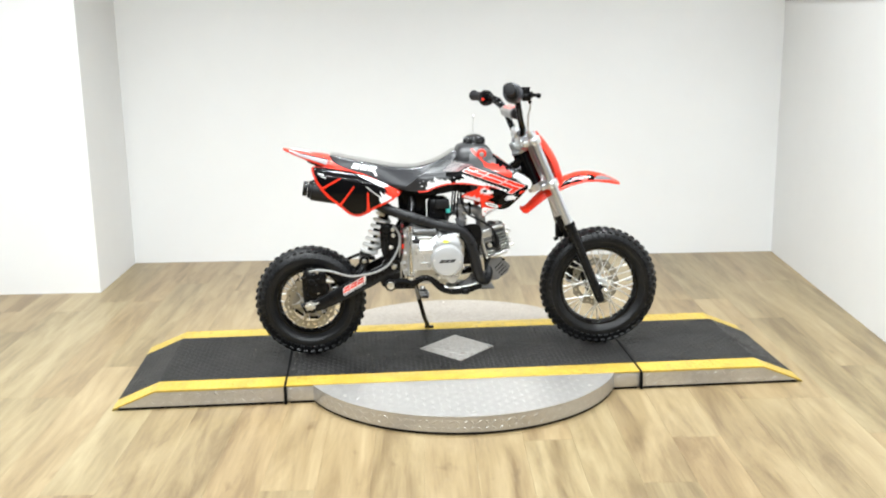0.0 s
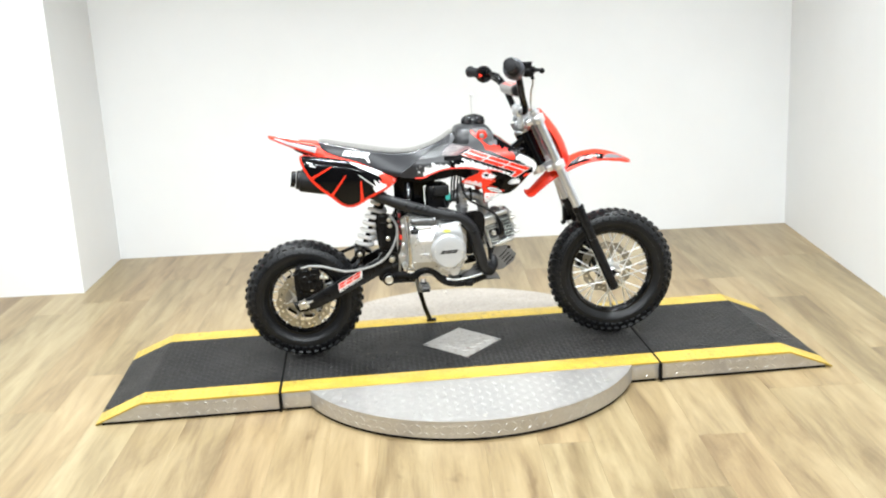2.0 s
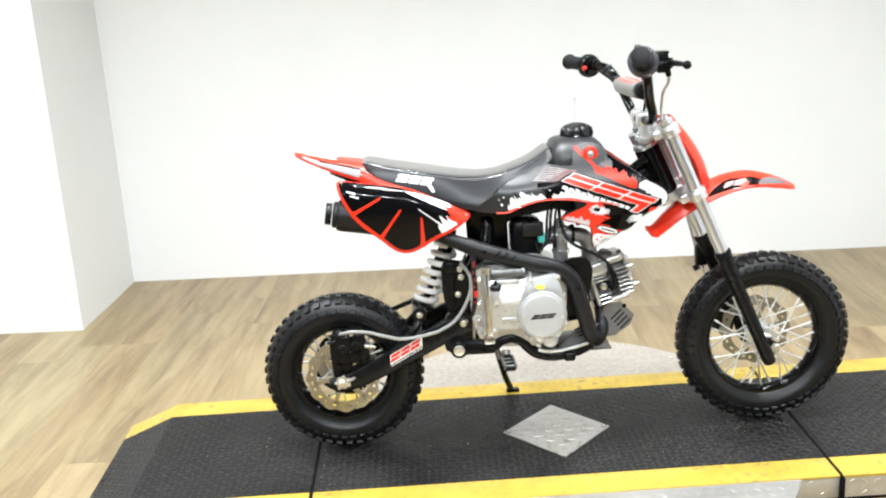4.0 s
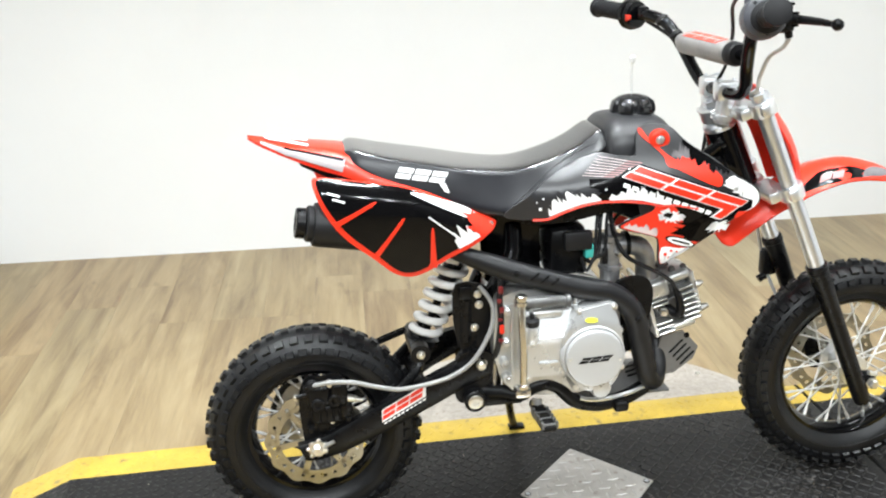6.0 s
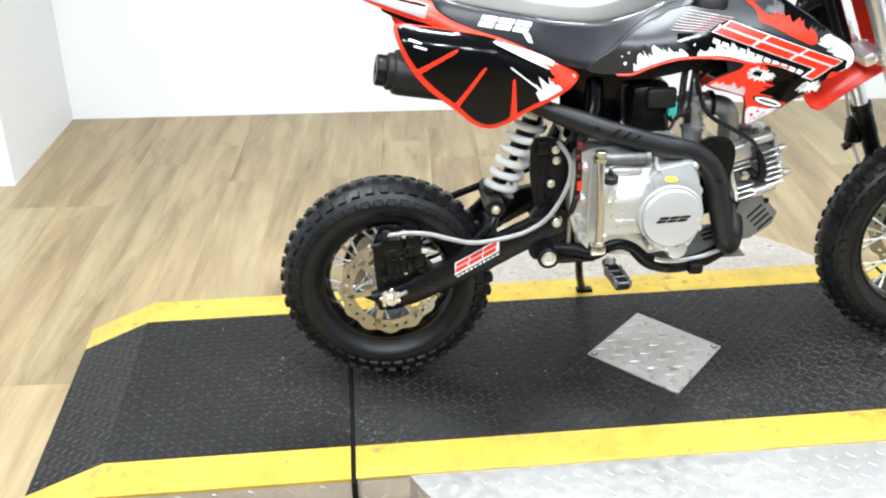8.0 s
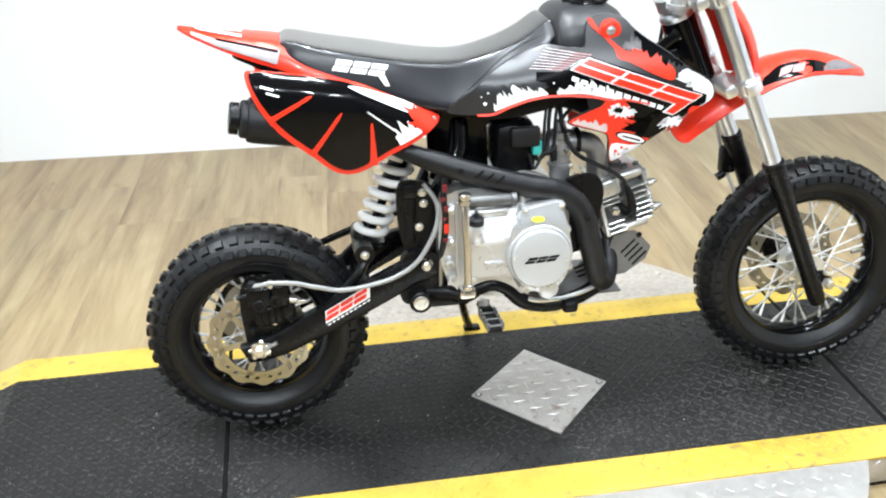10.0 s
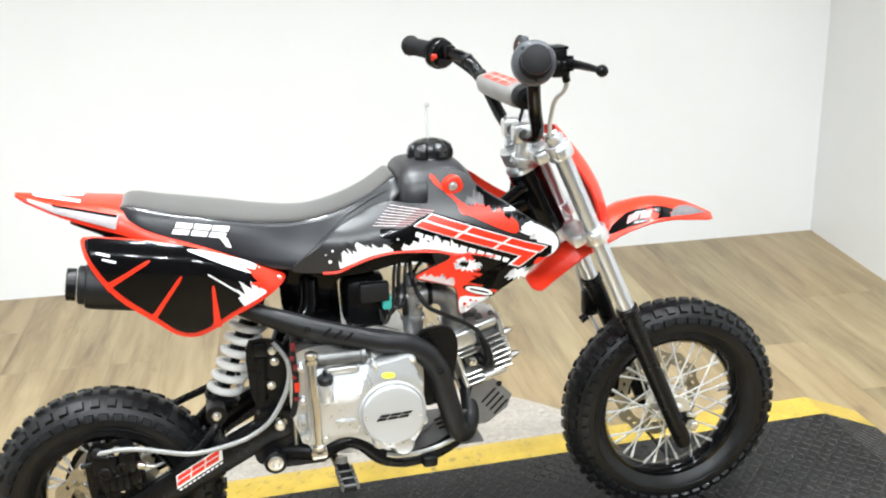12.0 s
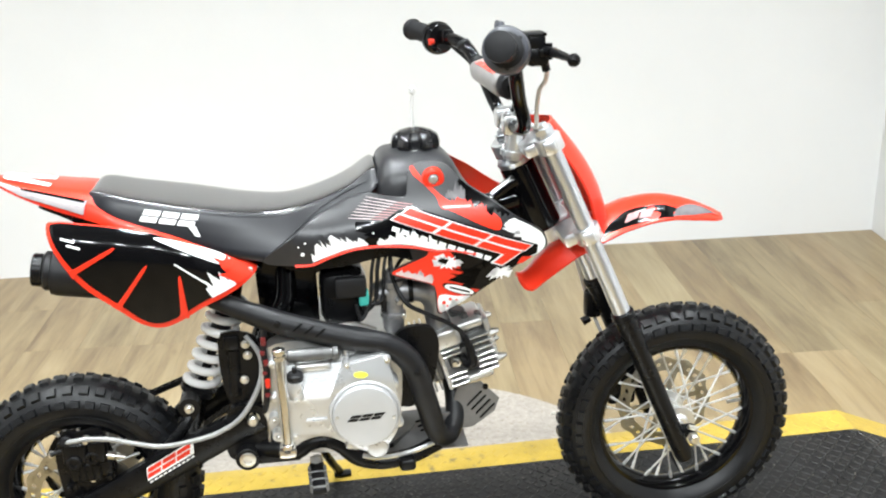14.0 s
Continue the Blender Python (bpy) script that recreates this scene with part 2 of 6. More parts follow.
class Geo:
    """Collects vertices and faces for one mesh."""

    def __init__(self):
        self.v, self.f = [], []

    def add(self, verts, faces):
        n = len(self.v)
        self.v.extend(tuple(p) for p in verts)
        self.f.extend(tuple(n + i for i in f) for f in faces)
        return self

    def box(self, c, s, m=None):
        m = m or Matrix()
        p = [m @ Vector((c[0] + a * s[0] / 2, c[1] + b * s[1] / 2, c[2] + d * s[2] / 2)) for a in (-1, 1) for b in (-1, 1) for d in (-1, 1)]
        return self.add(p, [(0, 1, 3, 2), (4, 6, 7, 5), (0, 4, 5, 1), (2, 3, 7, 6), (0, 2, 6, 4), (1, 5, 7, 3)])

    def rbox(self, c, s, r=0.004, m=None, seg=2):
        bm = bmesh.new()
        bmesh.ops.create_cube(bm, size=1, matrix=Matrix.Diagonal((*s, 1)))
        bmesh.ops.bevel(bm, geom=bm.edges[:], offset=min(r, min(s) * 0.45), segments=seg, affect="EDGES", profile=0.5)
        m = (m or Matrix()) @ Matrix.Translation(c)
        return self.bm(bm, m)

    def bm(self, bm, m=None):
        m = m or Matrix()
        bm.verts.index_update()
        self.add([m @ v.co for v in bm.verts], [[v.index for v in f.verts] for f in bm.faces])
        bm.free()
        return self

    def cyl(self, a, b, r, r2=None, n=20, cap=True):
        a, b = Vector(a), Vector(b)
        r2 = r if r2 is None else r2
        q = (b - a).to_track_quat("Z", "Y").to_matrix()
        ring = [Vector((math.cos(2 * math.pi * i / n), math.sin(2 * math.pi * i / n), 0)) for i in range(n)]
        v = [a + q @ (p * r) for p in ring] + [b + q @ (p * r2) for p in ring]
        f = [(i, (i + 1) % n, n + (i + 1) % n, n + i) for i in range(n)]
        if cap:
            f += [tuple(range(n))[::-1], tuple(range(n, 2 * n))]
        return self.add(v, f)

    def lathe(self, a, axis, prof, n=28):
        """prof: (distance along axis, radius); closed by caps where radius is above 0."""
        a, q = Vector(a), Vector(axis).to_track_quat("Z", "Y").to_matrix()
        v, f = [], []
        for d, r in prof:
            v += [a + q @ Vector((r * math.cos(2 * math.pi * i / n), r * math.sin(2 * math.pi * i / n), d)) for i in range(n)]
        for k in range(len(prof) - 1):
            f += [(k * n + i, k * n + (i + 1) % n, (k + 1) * n + (i + 1) % n, (k + 1) * n + i) for i in range(n)]
        f += [tuple(range(n))[::-1], tuple(range((len(prof) - 1) * n, len(prof) * n))]
        return self.add(v, f)

    def tube(self, pts, r, n=10, steps=6, flat=1.0):
        """A round bar through the points; r a number or one for each point."""
        pts = [Vector(p) for p in pts]
        rs = list(r) if isinstance(r, (list, tuple)) else [r] * len(pts)
        path, rad = spline(pts, steps), []
        for i in range(len(path)):
            s = i / (len(path) - 1) * (len(rs) - 1)
            k = min(int(s), len(rs) - 2)
            rad.append(rs[k] + (rs[k + 1] - rs[k]) * (s - k))
        up = None
        rings = []
        for i, p in enumerate(path):
            t = (path[min(i + 1, len(path) - 1)] - path[max(i - 1, 0)]).normalized()
            if up is None:
                up = Vector((0, 1, 0)) if abs(t.y) < 0.9 else Vector((1, 0, 0))
            up = (up - up.dot(t) * t).normalized()
            side = t.cross(up)
            rings.append([p + rad[i] * (math.cos(2 * math.pi * k / n) * up * flat + math.sin(2 * math.pi * k / n) * side) for k in range(n)])
        return self.loft(rings)

    def loft(self, rings, cap=True):
        n, v, f = len(rings[0]), [p for ring in rings for p in ring], []
        for k in range(len(rings) - 1):
            f += [(k * n + i, k * n + (i + 1) % n, (k + 1) * n + (i + 1) % n, (k + 1) * n + i) for i in range(n)]
        if cap:
            f += [tuple(range(n))[::-1], tuple(range((len(rings) - 1) * n, len(rings) * n))]
        return self.add(v, f)

    def sheet(self, outline, yf, thick=0.003, step=0.02):
        """A shell over a side-view outline of (x, z), bent to y = yf(x, z), with its thickness inwards."""
        bm = bmesh.new()
        bmesh.ops.triangulate(bm, faces=[bm.faces.new([bm.verts.new((x, 0, z)) for x, z in outline])])
        xs, zs = [p[0] for p in outline], [p[1] for p in outline]
        for lo, hi, nrm in ((min(xs), max(xs), (1, 0, 0)), (min(zs), max(zs), (0, 0, 1))):
            d = lo + step
            while d < hi:
                bmesh.ops.bisect_plane(bm, geom=bm.verts[:] + bm.edges[:] + bm.faces[:], plane_co=Vector(nrm) * d, plane_no=nrm, dist=1e-6)
                d += step
        bm.verts.index_update()
        flat = [(v.co.x, v.co.z) for v in bm.verts]
        faces = [[v.index for v in f.verts] for f in bm.faces]
        edges = [tuple(v.index for v in e.verts) for e in bm.edges if len(e.link_faces) == 1]
        bm.free()
        n = len(flat)
        sgn = 1 if yf(*flat[0]) <= 0 else -1
        v = [(x, yf(x, z), z) for x, z in flat] + [(x, yf(x, z) + sgn * thick, z) for x, z in flat]
        f = faces + [[n + i for i in reversed(q)] for q in faces] + [(a, b, n + b, n + a) for a, b in edges]
        return self.add(v, f)

    def mesh(self, name, smooth=35):
        me = bpy.data.meshes.new(name)
        me.from_pydata(self.v, [], self.f)
        bm = bmesh.new()
        bm.from_mesh(me)
        bmesh.ops.recalc_face_normals(bm, faces=bm.faces)
        bm.to_mesh(me)
        bm.free()
        if smooth:
            me.polygons.foreach_set("use_smooth", [True] * len(me.polygons))
            me.set_sharp_from_angle(angle=radians(smooth))
        return me


def spline(pts, steps=6, closed=False):
    """Points along a smooth curve through pts."""
    pts = [Vector(p) for p in pts]
    n, out = len(pts), []
    for i in range(n if closed else n - 1):
        if closed:
            a, b, c, d = pts[i - 1], pts[i], pts[(i + 1) % n], pts[(i + 2) % n]
        else:
            a, b, c, d = pts[max(i - 1, 0)], pts[i], pts[i + 1], pts[min(i + 2, n - 1)]
        for k in range(steps):
            t = k / steps
            out.append(0.5 * (2 * b + (c - a) * t + (2 * a - 5 * b + 4 * c - d) * t * t + (3 * b - a - 3 * c + d) * t ** 3))
    if not closed:
        out.append(pts[-1])
    return out


def smooth_outline(pts, steps=5):
    return [tuple(p) for p in spline([Vector((x, z)) for x, z in pts], steps, True)]


def part(name, geo, material, parent=None, label="", smooth=35):
    me = geo if isinstance(geo, bpy.types.Mesh) else geo.mesh(name, smooth)
    if not me.materials:
        me.materials.append(material)
    ob = new(name, me)
    ob.parent = parent
    return tagged(ob, label)


def empty(name, m, label, category, group="", kind=""):
    ob = new(name)
    ob.empty_display_size = 0.1
    ob.matrix_world = m
    return tagged(ob, label, category, group, kind)


# ---- room ----


def wall(name, a, b, inward, label, z0=0.0, z1=CEIL, th=0.12, m=None):
    """A wall whose room face runs between plan points a and b; inward: plan direction into the room."""
    a, b, n = Vector((*a, 0)), Vector((*b, 0)), Vector((*inward, 0)).normalized()
    g = Geo()
    base = [a, b, b - n * th, a - n * th]
    g.add([p + Vector((0, 0, z)) for z in (z0 - 0.05, z1) for p in base], [(0, 1, 2, 3), (4, 7, 6, 5), (0, 4, 5, 1), (1, 5, 6, 2), (2, 6, 7, 3), (3, 7, 4, 0)])
    return tagged(part(name, g, m or WALL, None, "", 0), label, "wall", "", "structure")


c_, s_ = math.cos(radians(PHI)), math.sin(radians(PHI))
OUT, LEFT = (s_, -c_), (-c_, -s_)
BACK = 3.427
JOG, SIDE = 0.60, 0.60
SKEW = 0.140
wall("wall_back", room(-0.12, 0), room(BACK + 0.12, 0), OUT, "white painted wall behind the display platform")
wall("wall_right", room(0, 0), room(SKEW, 3.0), LEFT, "white painted side wall meeting the wood floor")
# the far and near walls are unseen, dark so black gloss mirrors a dark showroom
wall("wall_right_far", room(SKEW, 3.0), room(SKEW, 8.5), LEFT, "unseen dark side wall closing the showroom", m=WALL_DARK)
wall("wall_return", room(BACK, 0), room(BACK, JOG), (c_, s_), "short white return wall of the alcove", th=0.10)
wall("wall_front_left", room(BACK + 0.10, JOG), room(BACK + SIDE, JOG), OUT, "white painted wall beside the alcove", th=0.10)
wall("wall_left", room(BACK + SIDE, JOG - 0.1), room(BACK + SIDE, 3.0), (c_, s_), "white painted side wall")
wall("wall_left_far", room(BACK + SIDE, 3.0), room(BACK + SIDE, 8.5), (c_, s_), "unseen dark side wall closing the showroom", m=WALL_DARK)
wall("wall_near", room(-0.12, 8.5), room(BACK + SIDE + 0.12, 8.5), (-s_, c_), "unseen dark wall closing the showroom", m=WALL_DARK)
# grey strip put in for the shadow line under the wall's top edge
g = Geo()
q = [room(0.0, 0.0), room(SKEW, 3.0), room(SKEW + 0.006, 3.0), room(0.006, 0.0)]
g.add([(x, y, z) for z in (1.318, 1.334) for x, y in q], [(0, 1, 2, 3), (4, 7, 6, 5), (0, 4, 5, 1), (1, 5, 6, 2), (2, 6, 7, 3), (3, 7, 4, 0)])
tagged(part("trim", g, EDGE_SHADE, None, "", 0), "thin grey strip standing for the shadow line on the white wall", "trim", "", "structure")

# unseen ceiling, kept dark to hold down its reflection in black parts
g = Geo()
a, b = -0.3, BACK + SIDE + 0.3
pts = [room(a, -0.3), room(b, -0.3), room(b, 8.8), room(a, 8.8)]
g.add([(x, y, z) for z in (CEIL, CEIL + 0.1) for x, y in pts], [(0, 1, 2, 3), (4, 7, 6, 5), (0, 4, 5, 1), (1, 5, 6, 2), (2, 6, 7, 3), (3, 7, 4, 0)])
tagged(part("ceiling", g, CEILING, None, "", 0), "unseen dark grey ceiling closing the showroom", "ceiling", "", "structure")

g = Geo()
g.add([(x, y, z) for z in (-0.12, -0.005) for x, y in pts], [(0, 1, 2, 3), (4, 7, 6, 5), (0, 4, 5, 1), (1, 5, 6, 2), (2, 6, 7, 3), (3, 7, 4, 0)])
floor = tagged(part("floor", g, SUBFLOOR, None, "", 0), "pale washed-oak plank floor", "floor", "", "structure")

# ---- display platform ----
H = 0.065
YN, YF = -0.330, 0.325


def lozenges(inside, x0, x1, y0, y1, z, pitch=0.0225, size=0.0118, high=0.0013, width=0.30, turn=45):
    """Raised tread bars of a chequer pattern, turned by turns, as one mesh; z a number or a function of x."""
    g = Geo()
    ny, nx = int((y1 - y0) / pitch), int((x1 - x0) / pitch)
    for i in range(nx + 1):
        for j in range(ny + 1):
            x, y = x0 + i * pitch, y0 + j * pitch
            if not inside(x, y):
                continue
            ang = radians(turn if (i + j) % 2 else turn - 90)
            c, s = math.cos(ang), math.sin(ang)
            zz = z(x) if callable(z) else z
            zx = (z(x + 0.001) - zz) / 0.001 if callable(z) else 0.0
            v = []
            for a, b, h in ((-1, 0, 0), (0, -width, 0), (1, 0, 0), (0, width, 0), (-0.62, 0, 1), (0, -width * 0.5, 1), (0.62, 0, 1), (0, width * 0.5, 1)):
                px, py = (a * c - b * s) * size, (a * s + b * c) * size
                v.append((x + px, y + py, zz + zx * px + (high if h else -0.0004)))
            g.add(v, [(4, 5, 6, 7), (0, 1, 5, 4), (1, 2, 6, 5), (2, 3, 7, 6), (3, 0, 4, 7)])
    return g


def side_lozenges(inside, x0, x1, y, z0, z1, facing, pitch=0.030):
    g = Geo()
    for i in range(int((x1 - x0) / pitch) + 1):
        for j in range(int((z1 - z0) / pitch) + 1):
            x, z = x0 + i * pitch, z0 + j * pitch
            if not inside(x, z):
                continue
            ang = radians(38 if (i + j) % 2 else -38)
            c, s = math.cos(ang), math.sin(ang)
            v = []
            for a, b, h in ((-1, 0, 0), (0, -0.3, 0), (1, 0, 0), (0, 0.3, 0), (-0.62, 0, 1), (0, -0.15, 1), (0.62, 0, 1), (0, 0.15, 1)):
                px, pz = (a * c - b * s) * 0.0115, (a * s + b * c) * 0.0115
                v.append((x + px, y + facing * (0.0008 if h else -0.0004), z + pz))
            g.add(v, [(4, 5, 6, 7), (0, 1, 5, 4), (1, 2, 6, 5), (2, 3, 7, 6), (3, 0, 4, 7)])
    return g


def prism(poly, z0, z1):
    """A plan polygon between two heights."""
    n = len(poly)
    return Geo().add([(x, y, z) for z in (z0, z1) for x, y in poly], [tuple(range(n))[::-1], tuple(range(n, 2 * n))] + [(i, (i + 1) % n, n + (i + 1) % n, n + i) for i in range(n)])


STRIPE, STRIPE_FAR = 0.088, 0.084
table = empty("turntable_platform", pose(0, 0, 0), "aluminium tread-plate turntable with black rubber mat and yellow edge stripes", "platform")
part("body", Geo().rbox((0, (YN + YF) / 2, 0.008 + (H - 0.014) / 2), (1.213, YF - YN, H - 0.014), 0.003), ALU, table, "aluminium tread-plate box", 30)
part("rubber_mat", Geo().rbox((0, (YN + STRIPE + YF - STRIPE_FAR) / 2, H - 0.003), (1.213, YF - YN - STRIPE - STRIPE_FAR, 0.006), 0.001), MAT_RUBBER, table, "black chequered rubber mat", 30)
for y0, y1 in ((YN, YN + STRIPE), (YF - STRIPE_FAR, YF)):
    st = part("edge_stripe", Geo().rbox((0, (y0 + y1) / 2, H - 0.003), (1.213, y1 - y0, 0.006), 0.001), YELLOW, table, "yellow painted edge stripe", 30)
    part("tread", lozenges(lambda x, y: True, -0.59, 0.59, y0 + 0.012, y1 - 0.005, H, high=0.0010), YELLOW, st, "", 0)
part("mat_tread", lozenges(lambda x, y: abs(x) / 0.137 + abs(y) / 0.152 > 1.08, -0.59, 0.59, YN + STRIPE + 0.010, YF - STRIPE_FAR - 0.006, H, 0.0172, 0.0112, 0.0015, 0.27), TREAD_RUBBER, table, "", 0)
part("foot_rail", Geo().box((0, (YN + YF) / 2, 0.0045), (1.19, YF - YN - 0.006, 0.009)), GAP, table, "black rubber foot rail", 0)

RW, WC = 0.565, 0.100


def wing(sign):
    """One half-round side of the turntable, in tread plate with a plain rim."""
    edge = YN if sign < 0 else YF
    cy = sign * WC
    half = math.sqrt(RW ** 2 - (abs(edge) - WC) ** 2)
    a0 = math.atan2(abs(edge) - WC, half)
    arc = [(RW * math.cos(a0 + (math.pi - 2 * a0) * k / 64), RW * math.sin(a0 + (math.pi - 2 * a0) * k / 64)) for k in range(65)]
    poly = [(x, cy + sign * y) for x, y in arc]
    inner = [(x * 0.985, edge + (y - edge) * 0.985 + sign * 0.002) for x, y in poly]
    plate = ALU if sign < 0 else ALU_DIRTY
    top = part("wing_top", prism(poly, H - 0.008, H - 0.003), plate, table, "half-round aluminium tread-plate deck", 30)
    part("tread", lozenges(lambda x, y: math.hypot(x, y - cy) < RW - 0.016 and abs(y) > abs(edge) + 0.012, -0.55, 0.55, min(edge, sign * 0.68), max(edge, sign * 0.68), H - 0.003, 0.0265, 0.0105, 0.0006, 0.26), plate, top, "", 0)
    g = Geo()
    n = len(poly)
    v = [(x, y, z) for z in (0.010, H - 0.0085) for x, y in poly]
    v += [(x * 0.99, cy + (y - cy) * 0.99, z) for z in (0.010, H - 0.0085) for x, y in poly]
    g.add(v, [(i, i + 1, n + i + 1, n + i) for i in range(n - 1)] + [(2 * n + i + 1, 2 * n + i, 3 * n + i, 3 * n + i + 1) for i in range(n - 1)] + [(n + i, n + i + 1, 3 * n + i + 1, 3 * n + i) for i in range(n - 1)])
    rim = part("wing_rim", g, ALU, table, "curved aluminium tread-plate skirt", 30)
    t = Geo()
    m = 56
    for k in range(m):
        ang = a0 + (math.pi - 2 * a0) * (k + 0.5) / m
        for row, zz in enumerate((0.022, 0.044)):
            tilt = radians(38 if (k + row) % 2 else -38)
            c, s = math.cos(tilt), math.sin(tilt)
            v = []
            for a, b, h in ((-1, 0, 0), (0, -0.3, 0), (1, 0, 0), (0, 0.3, 0), (-0.62, 0, 1), (0, -0.15, 1), (0.62, 0, 1), (0, 0.15, 1)):
                da, dz = (a * c - b * s) * 0.011, (a * s + b * c) * 0.011
                r = RW + (0.0008 if h else -0.0004)
                v.append((r * math.cos(ang + da / RW), cy + sign * r * math.sin(ang + da / RW), zz + dz))
            t.add(v, [(4, 5, 6, 7), (0, 1, 5, 4), (1, 2, 6, 5), (2, 3, 7, 6), (3, 0, 4, 7)])
    part("tread", t, ALU, rim, "", 0)
    part("wing_foot", prism([(x * 0.992, cy + (y - cy) * 0.992) for x, y in poly], 0.0, 0.010), GAP, table, "black rubber foot strip", 0)
    for k in (0.12, 0.5, 0.88):
        ang = a0 + (math.pi - 2 * a0) * k
        part("screw", Geo().lathe(((RW - 0.035) * math.cos(ang), cy + sign * (RW - 0.035) * math.sin(ang), H - 0.003), (0, 0, 1), [(0, 0.006), (0.0015, 0.006), (0.0025, 0.003)], 10), BOLT_ZINC, top)


wing(-1)
wing(1)
for sx in (-1, 1):
    for y, f in ((YN, -1), (YF, 1)):
        lo, hi = sorted((sx * 0.535, sx * 0.592))
        part("side_tread", side_lozenges(lambda x, z: True, lo, hi, y, 0.020, 0.052, f), ALU, table, "", 0)

# inset tread plate
dp = part("inset_plate", prism([(-0.136, 0.002), (0.002, -0.155), (0.138, -0.002), (0.006, 0.150)], H - 0.001, H + 0.0025), ALU_PLATE, table, "square aluminium tread plate set cornerwise", 30)
part("tread", lozenges(lambda x, y: abs(x) / 0.137 + abs(y) / 0.152 < 0.9, -0.130, 0.135, -0.145, 0.15, H + 0.0025, 0.0272, 0.0138, high=0.0014, width=0.24, turn=2), ALU, dp, "", 0)
for x, y in ((-0.122, 0.001), (0.124, -0.001)):
    part("screw", Geo().lathe((x, y, H + 0.0025), (0, 0, 1), [(0, 0.0045), (0.0012, 0.0045), (0.0020, 0.002)], 10), CHROME, dp)
    part("screw_ring", Geo().lathe((x, y, H + 0.0024), (0, 0, 1), [(0, 0.0066), (0.0006, 0.0066)], 14), BLACK_SATIN, dp)

XS, XT = 1.043, 1.186


def ramp(sign, label):
    def top(x):
        a = abs(x)
        return H if a < XS else H + (0.006 - H) * (a - XS) / (XT - XS)

    ob = empty("loading_ramp", pose(0, 0, 0), label, "ramp", "ramps at the platform ends")
    xi = 0.6150
    prof = [(xi, 0.009), (xi, H - 0.006), (XS, H - 0.006), (XT - 0.014, 0.009)]

    def slab(p, y0, y1):
        n = len(p)
        return Geo().add([(sign * x, y, z) for y in (y0, y1) for x, z in p], [tuple(range(n)), tuple(range(n, 2 * n))[::-1]] + [(i, (i + 1) % n, n + (i + 1) % n, n + i) for i in range(n)])

    part("body", slab(prof, YN, YF), ALU, ob, "aluminium tread-plate sides", 20)
    skin = [(xi, H - 0.006), (xi, H), (XS, H), (XT, 0.006), (XT, 0.0), (XT - 0.004, 0.0035), (XS, H - 0.006)]
    part("rubber_mat", slab(skin, YN + STRIPE, YF - STRIPE_FAR), MAT_RUBBER, ob, "black chequered rubber mat", 20)
    lo, hi = sorted((sign * 0.632, sign * (XT - 0.015)))
    part("mat_tread", lozenges(lambda x, y: True, lo, hi, YN + STRIPE + 0.010, YF - STRIPE_FAR - 0.006, top, 0.0172, 0.0112, 0.0015, 0.27), TREAD_RUBBER, ob, "", 0)
    for y0, y1 in ((YN - 0.001, YN + STRIPE), (YF - STRIPE_FAR, YF + 0.001)):
        st = part("edge_stripe", slab(skin, y0, y1), YELLOW, ob, "yellow painted edge stripe", 20)
        part("tread", lozenges(lambda x, y: True, lo, hi, y0 + 0.012, y1 - 0.005, top, high=0.0007), YELLOW, st, "", 0)
    for y, f in ((YN, -1), (YF, 1)):
        part("side_tread", side_lozenges(lambda x, z: z < top(x) - 0.016, lo, hi, y, 0.018, 0.052, f), ALU, ob, "", 0)
    part("foot_rail", Geo().box((sign * (xi + XT - 0.02) / 2, (YN + YF) / 2, 0.0045), (XT - 0.02 - xi, YF - YN - 0.003, 0.009)), GAP, ob, "black rubber foot rail", 0)
    part("joint_strip", Geo().rbox((sign * 0.61075, (YN + YF) / 2 - 0.004, 0.033), (0.0078, YF - YN + 0.016, 0.062), 0.002), GAP, ob, "black rubber joint strip", 30)
    return ob


ramp(-1, "black rubber ramp with yellow edges behind the rear wheel")
ramp(1, "black rubber ramp with yellow edges ahead of the front wheel")

# pale crumbs of dirt lying on the mat and decks
rnd = random.Random(12)
g = Geo()
for k in range(54):
    x, y = rnd.uniform(-1.0, 1.0), rnd.uniform(-0.23, 0.23)
    if k % 3 == 0:
        x, y = rnd.uniform(-0.35, 0.35), rnd.uniform(0.33, 0.58)
    if abs(x) / 0.14 + abs(y) / 0.155 < 1.0:
        continue
    r = rnd.uniform(0.0005, 0.0015)
    m = pose(x, y, H + 0.0003 - (0.003 if y > 0.326 else 0), 0, 0, rnd.uniform(0, 180))
    top = [m @ Vector((a * r, b * r * 0.7, r * 0.8)) for a, b in ((-0.6, -0.5), (0.7, -0.4), (0.5, 0.7), (-0.5, 0.5))]
    low = [m @ Vector((a * r, b * r * 0.9, 0)) for a, b in ((-1, -1), (1, -0.8), (0.9, 1), (-1, 0.9))]
    g.add(low + top, [(4, 5, 6, 7), (0, 1, 5, 4), (1, 2, 6, 5), (2, 3, 7, 6), (3, 0, 4, 7), (3, 2, 1, 0)])
tagged(part("dirt_crumbs", g, CRUMB, None, "", 0), "pale crumbs of dirt scattered over the rubber mat", "dirt", "", "stuff")

# ---- dirt bike ----
bike = empty("dirt_bike", pose(0, 0, H, -2.0, 0, 0), "red, black and white youth dirt bike on its kickstand", "motorcycle")


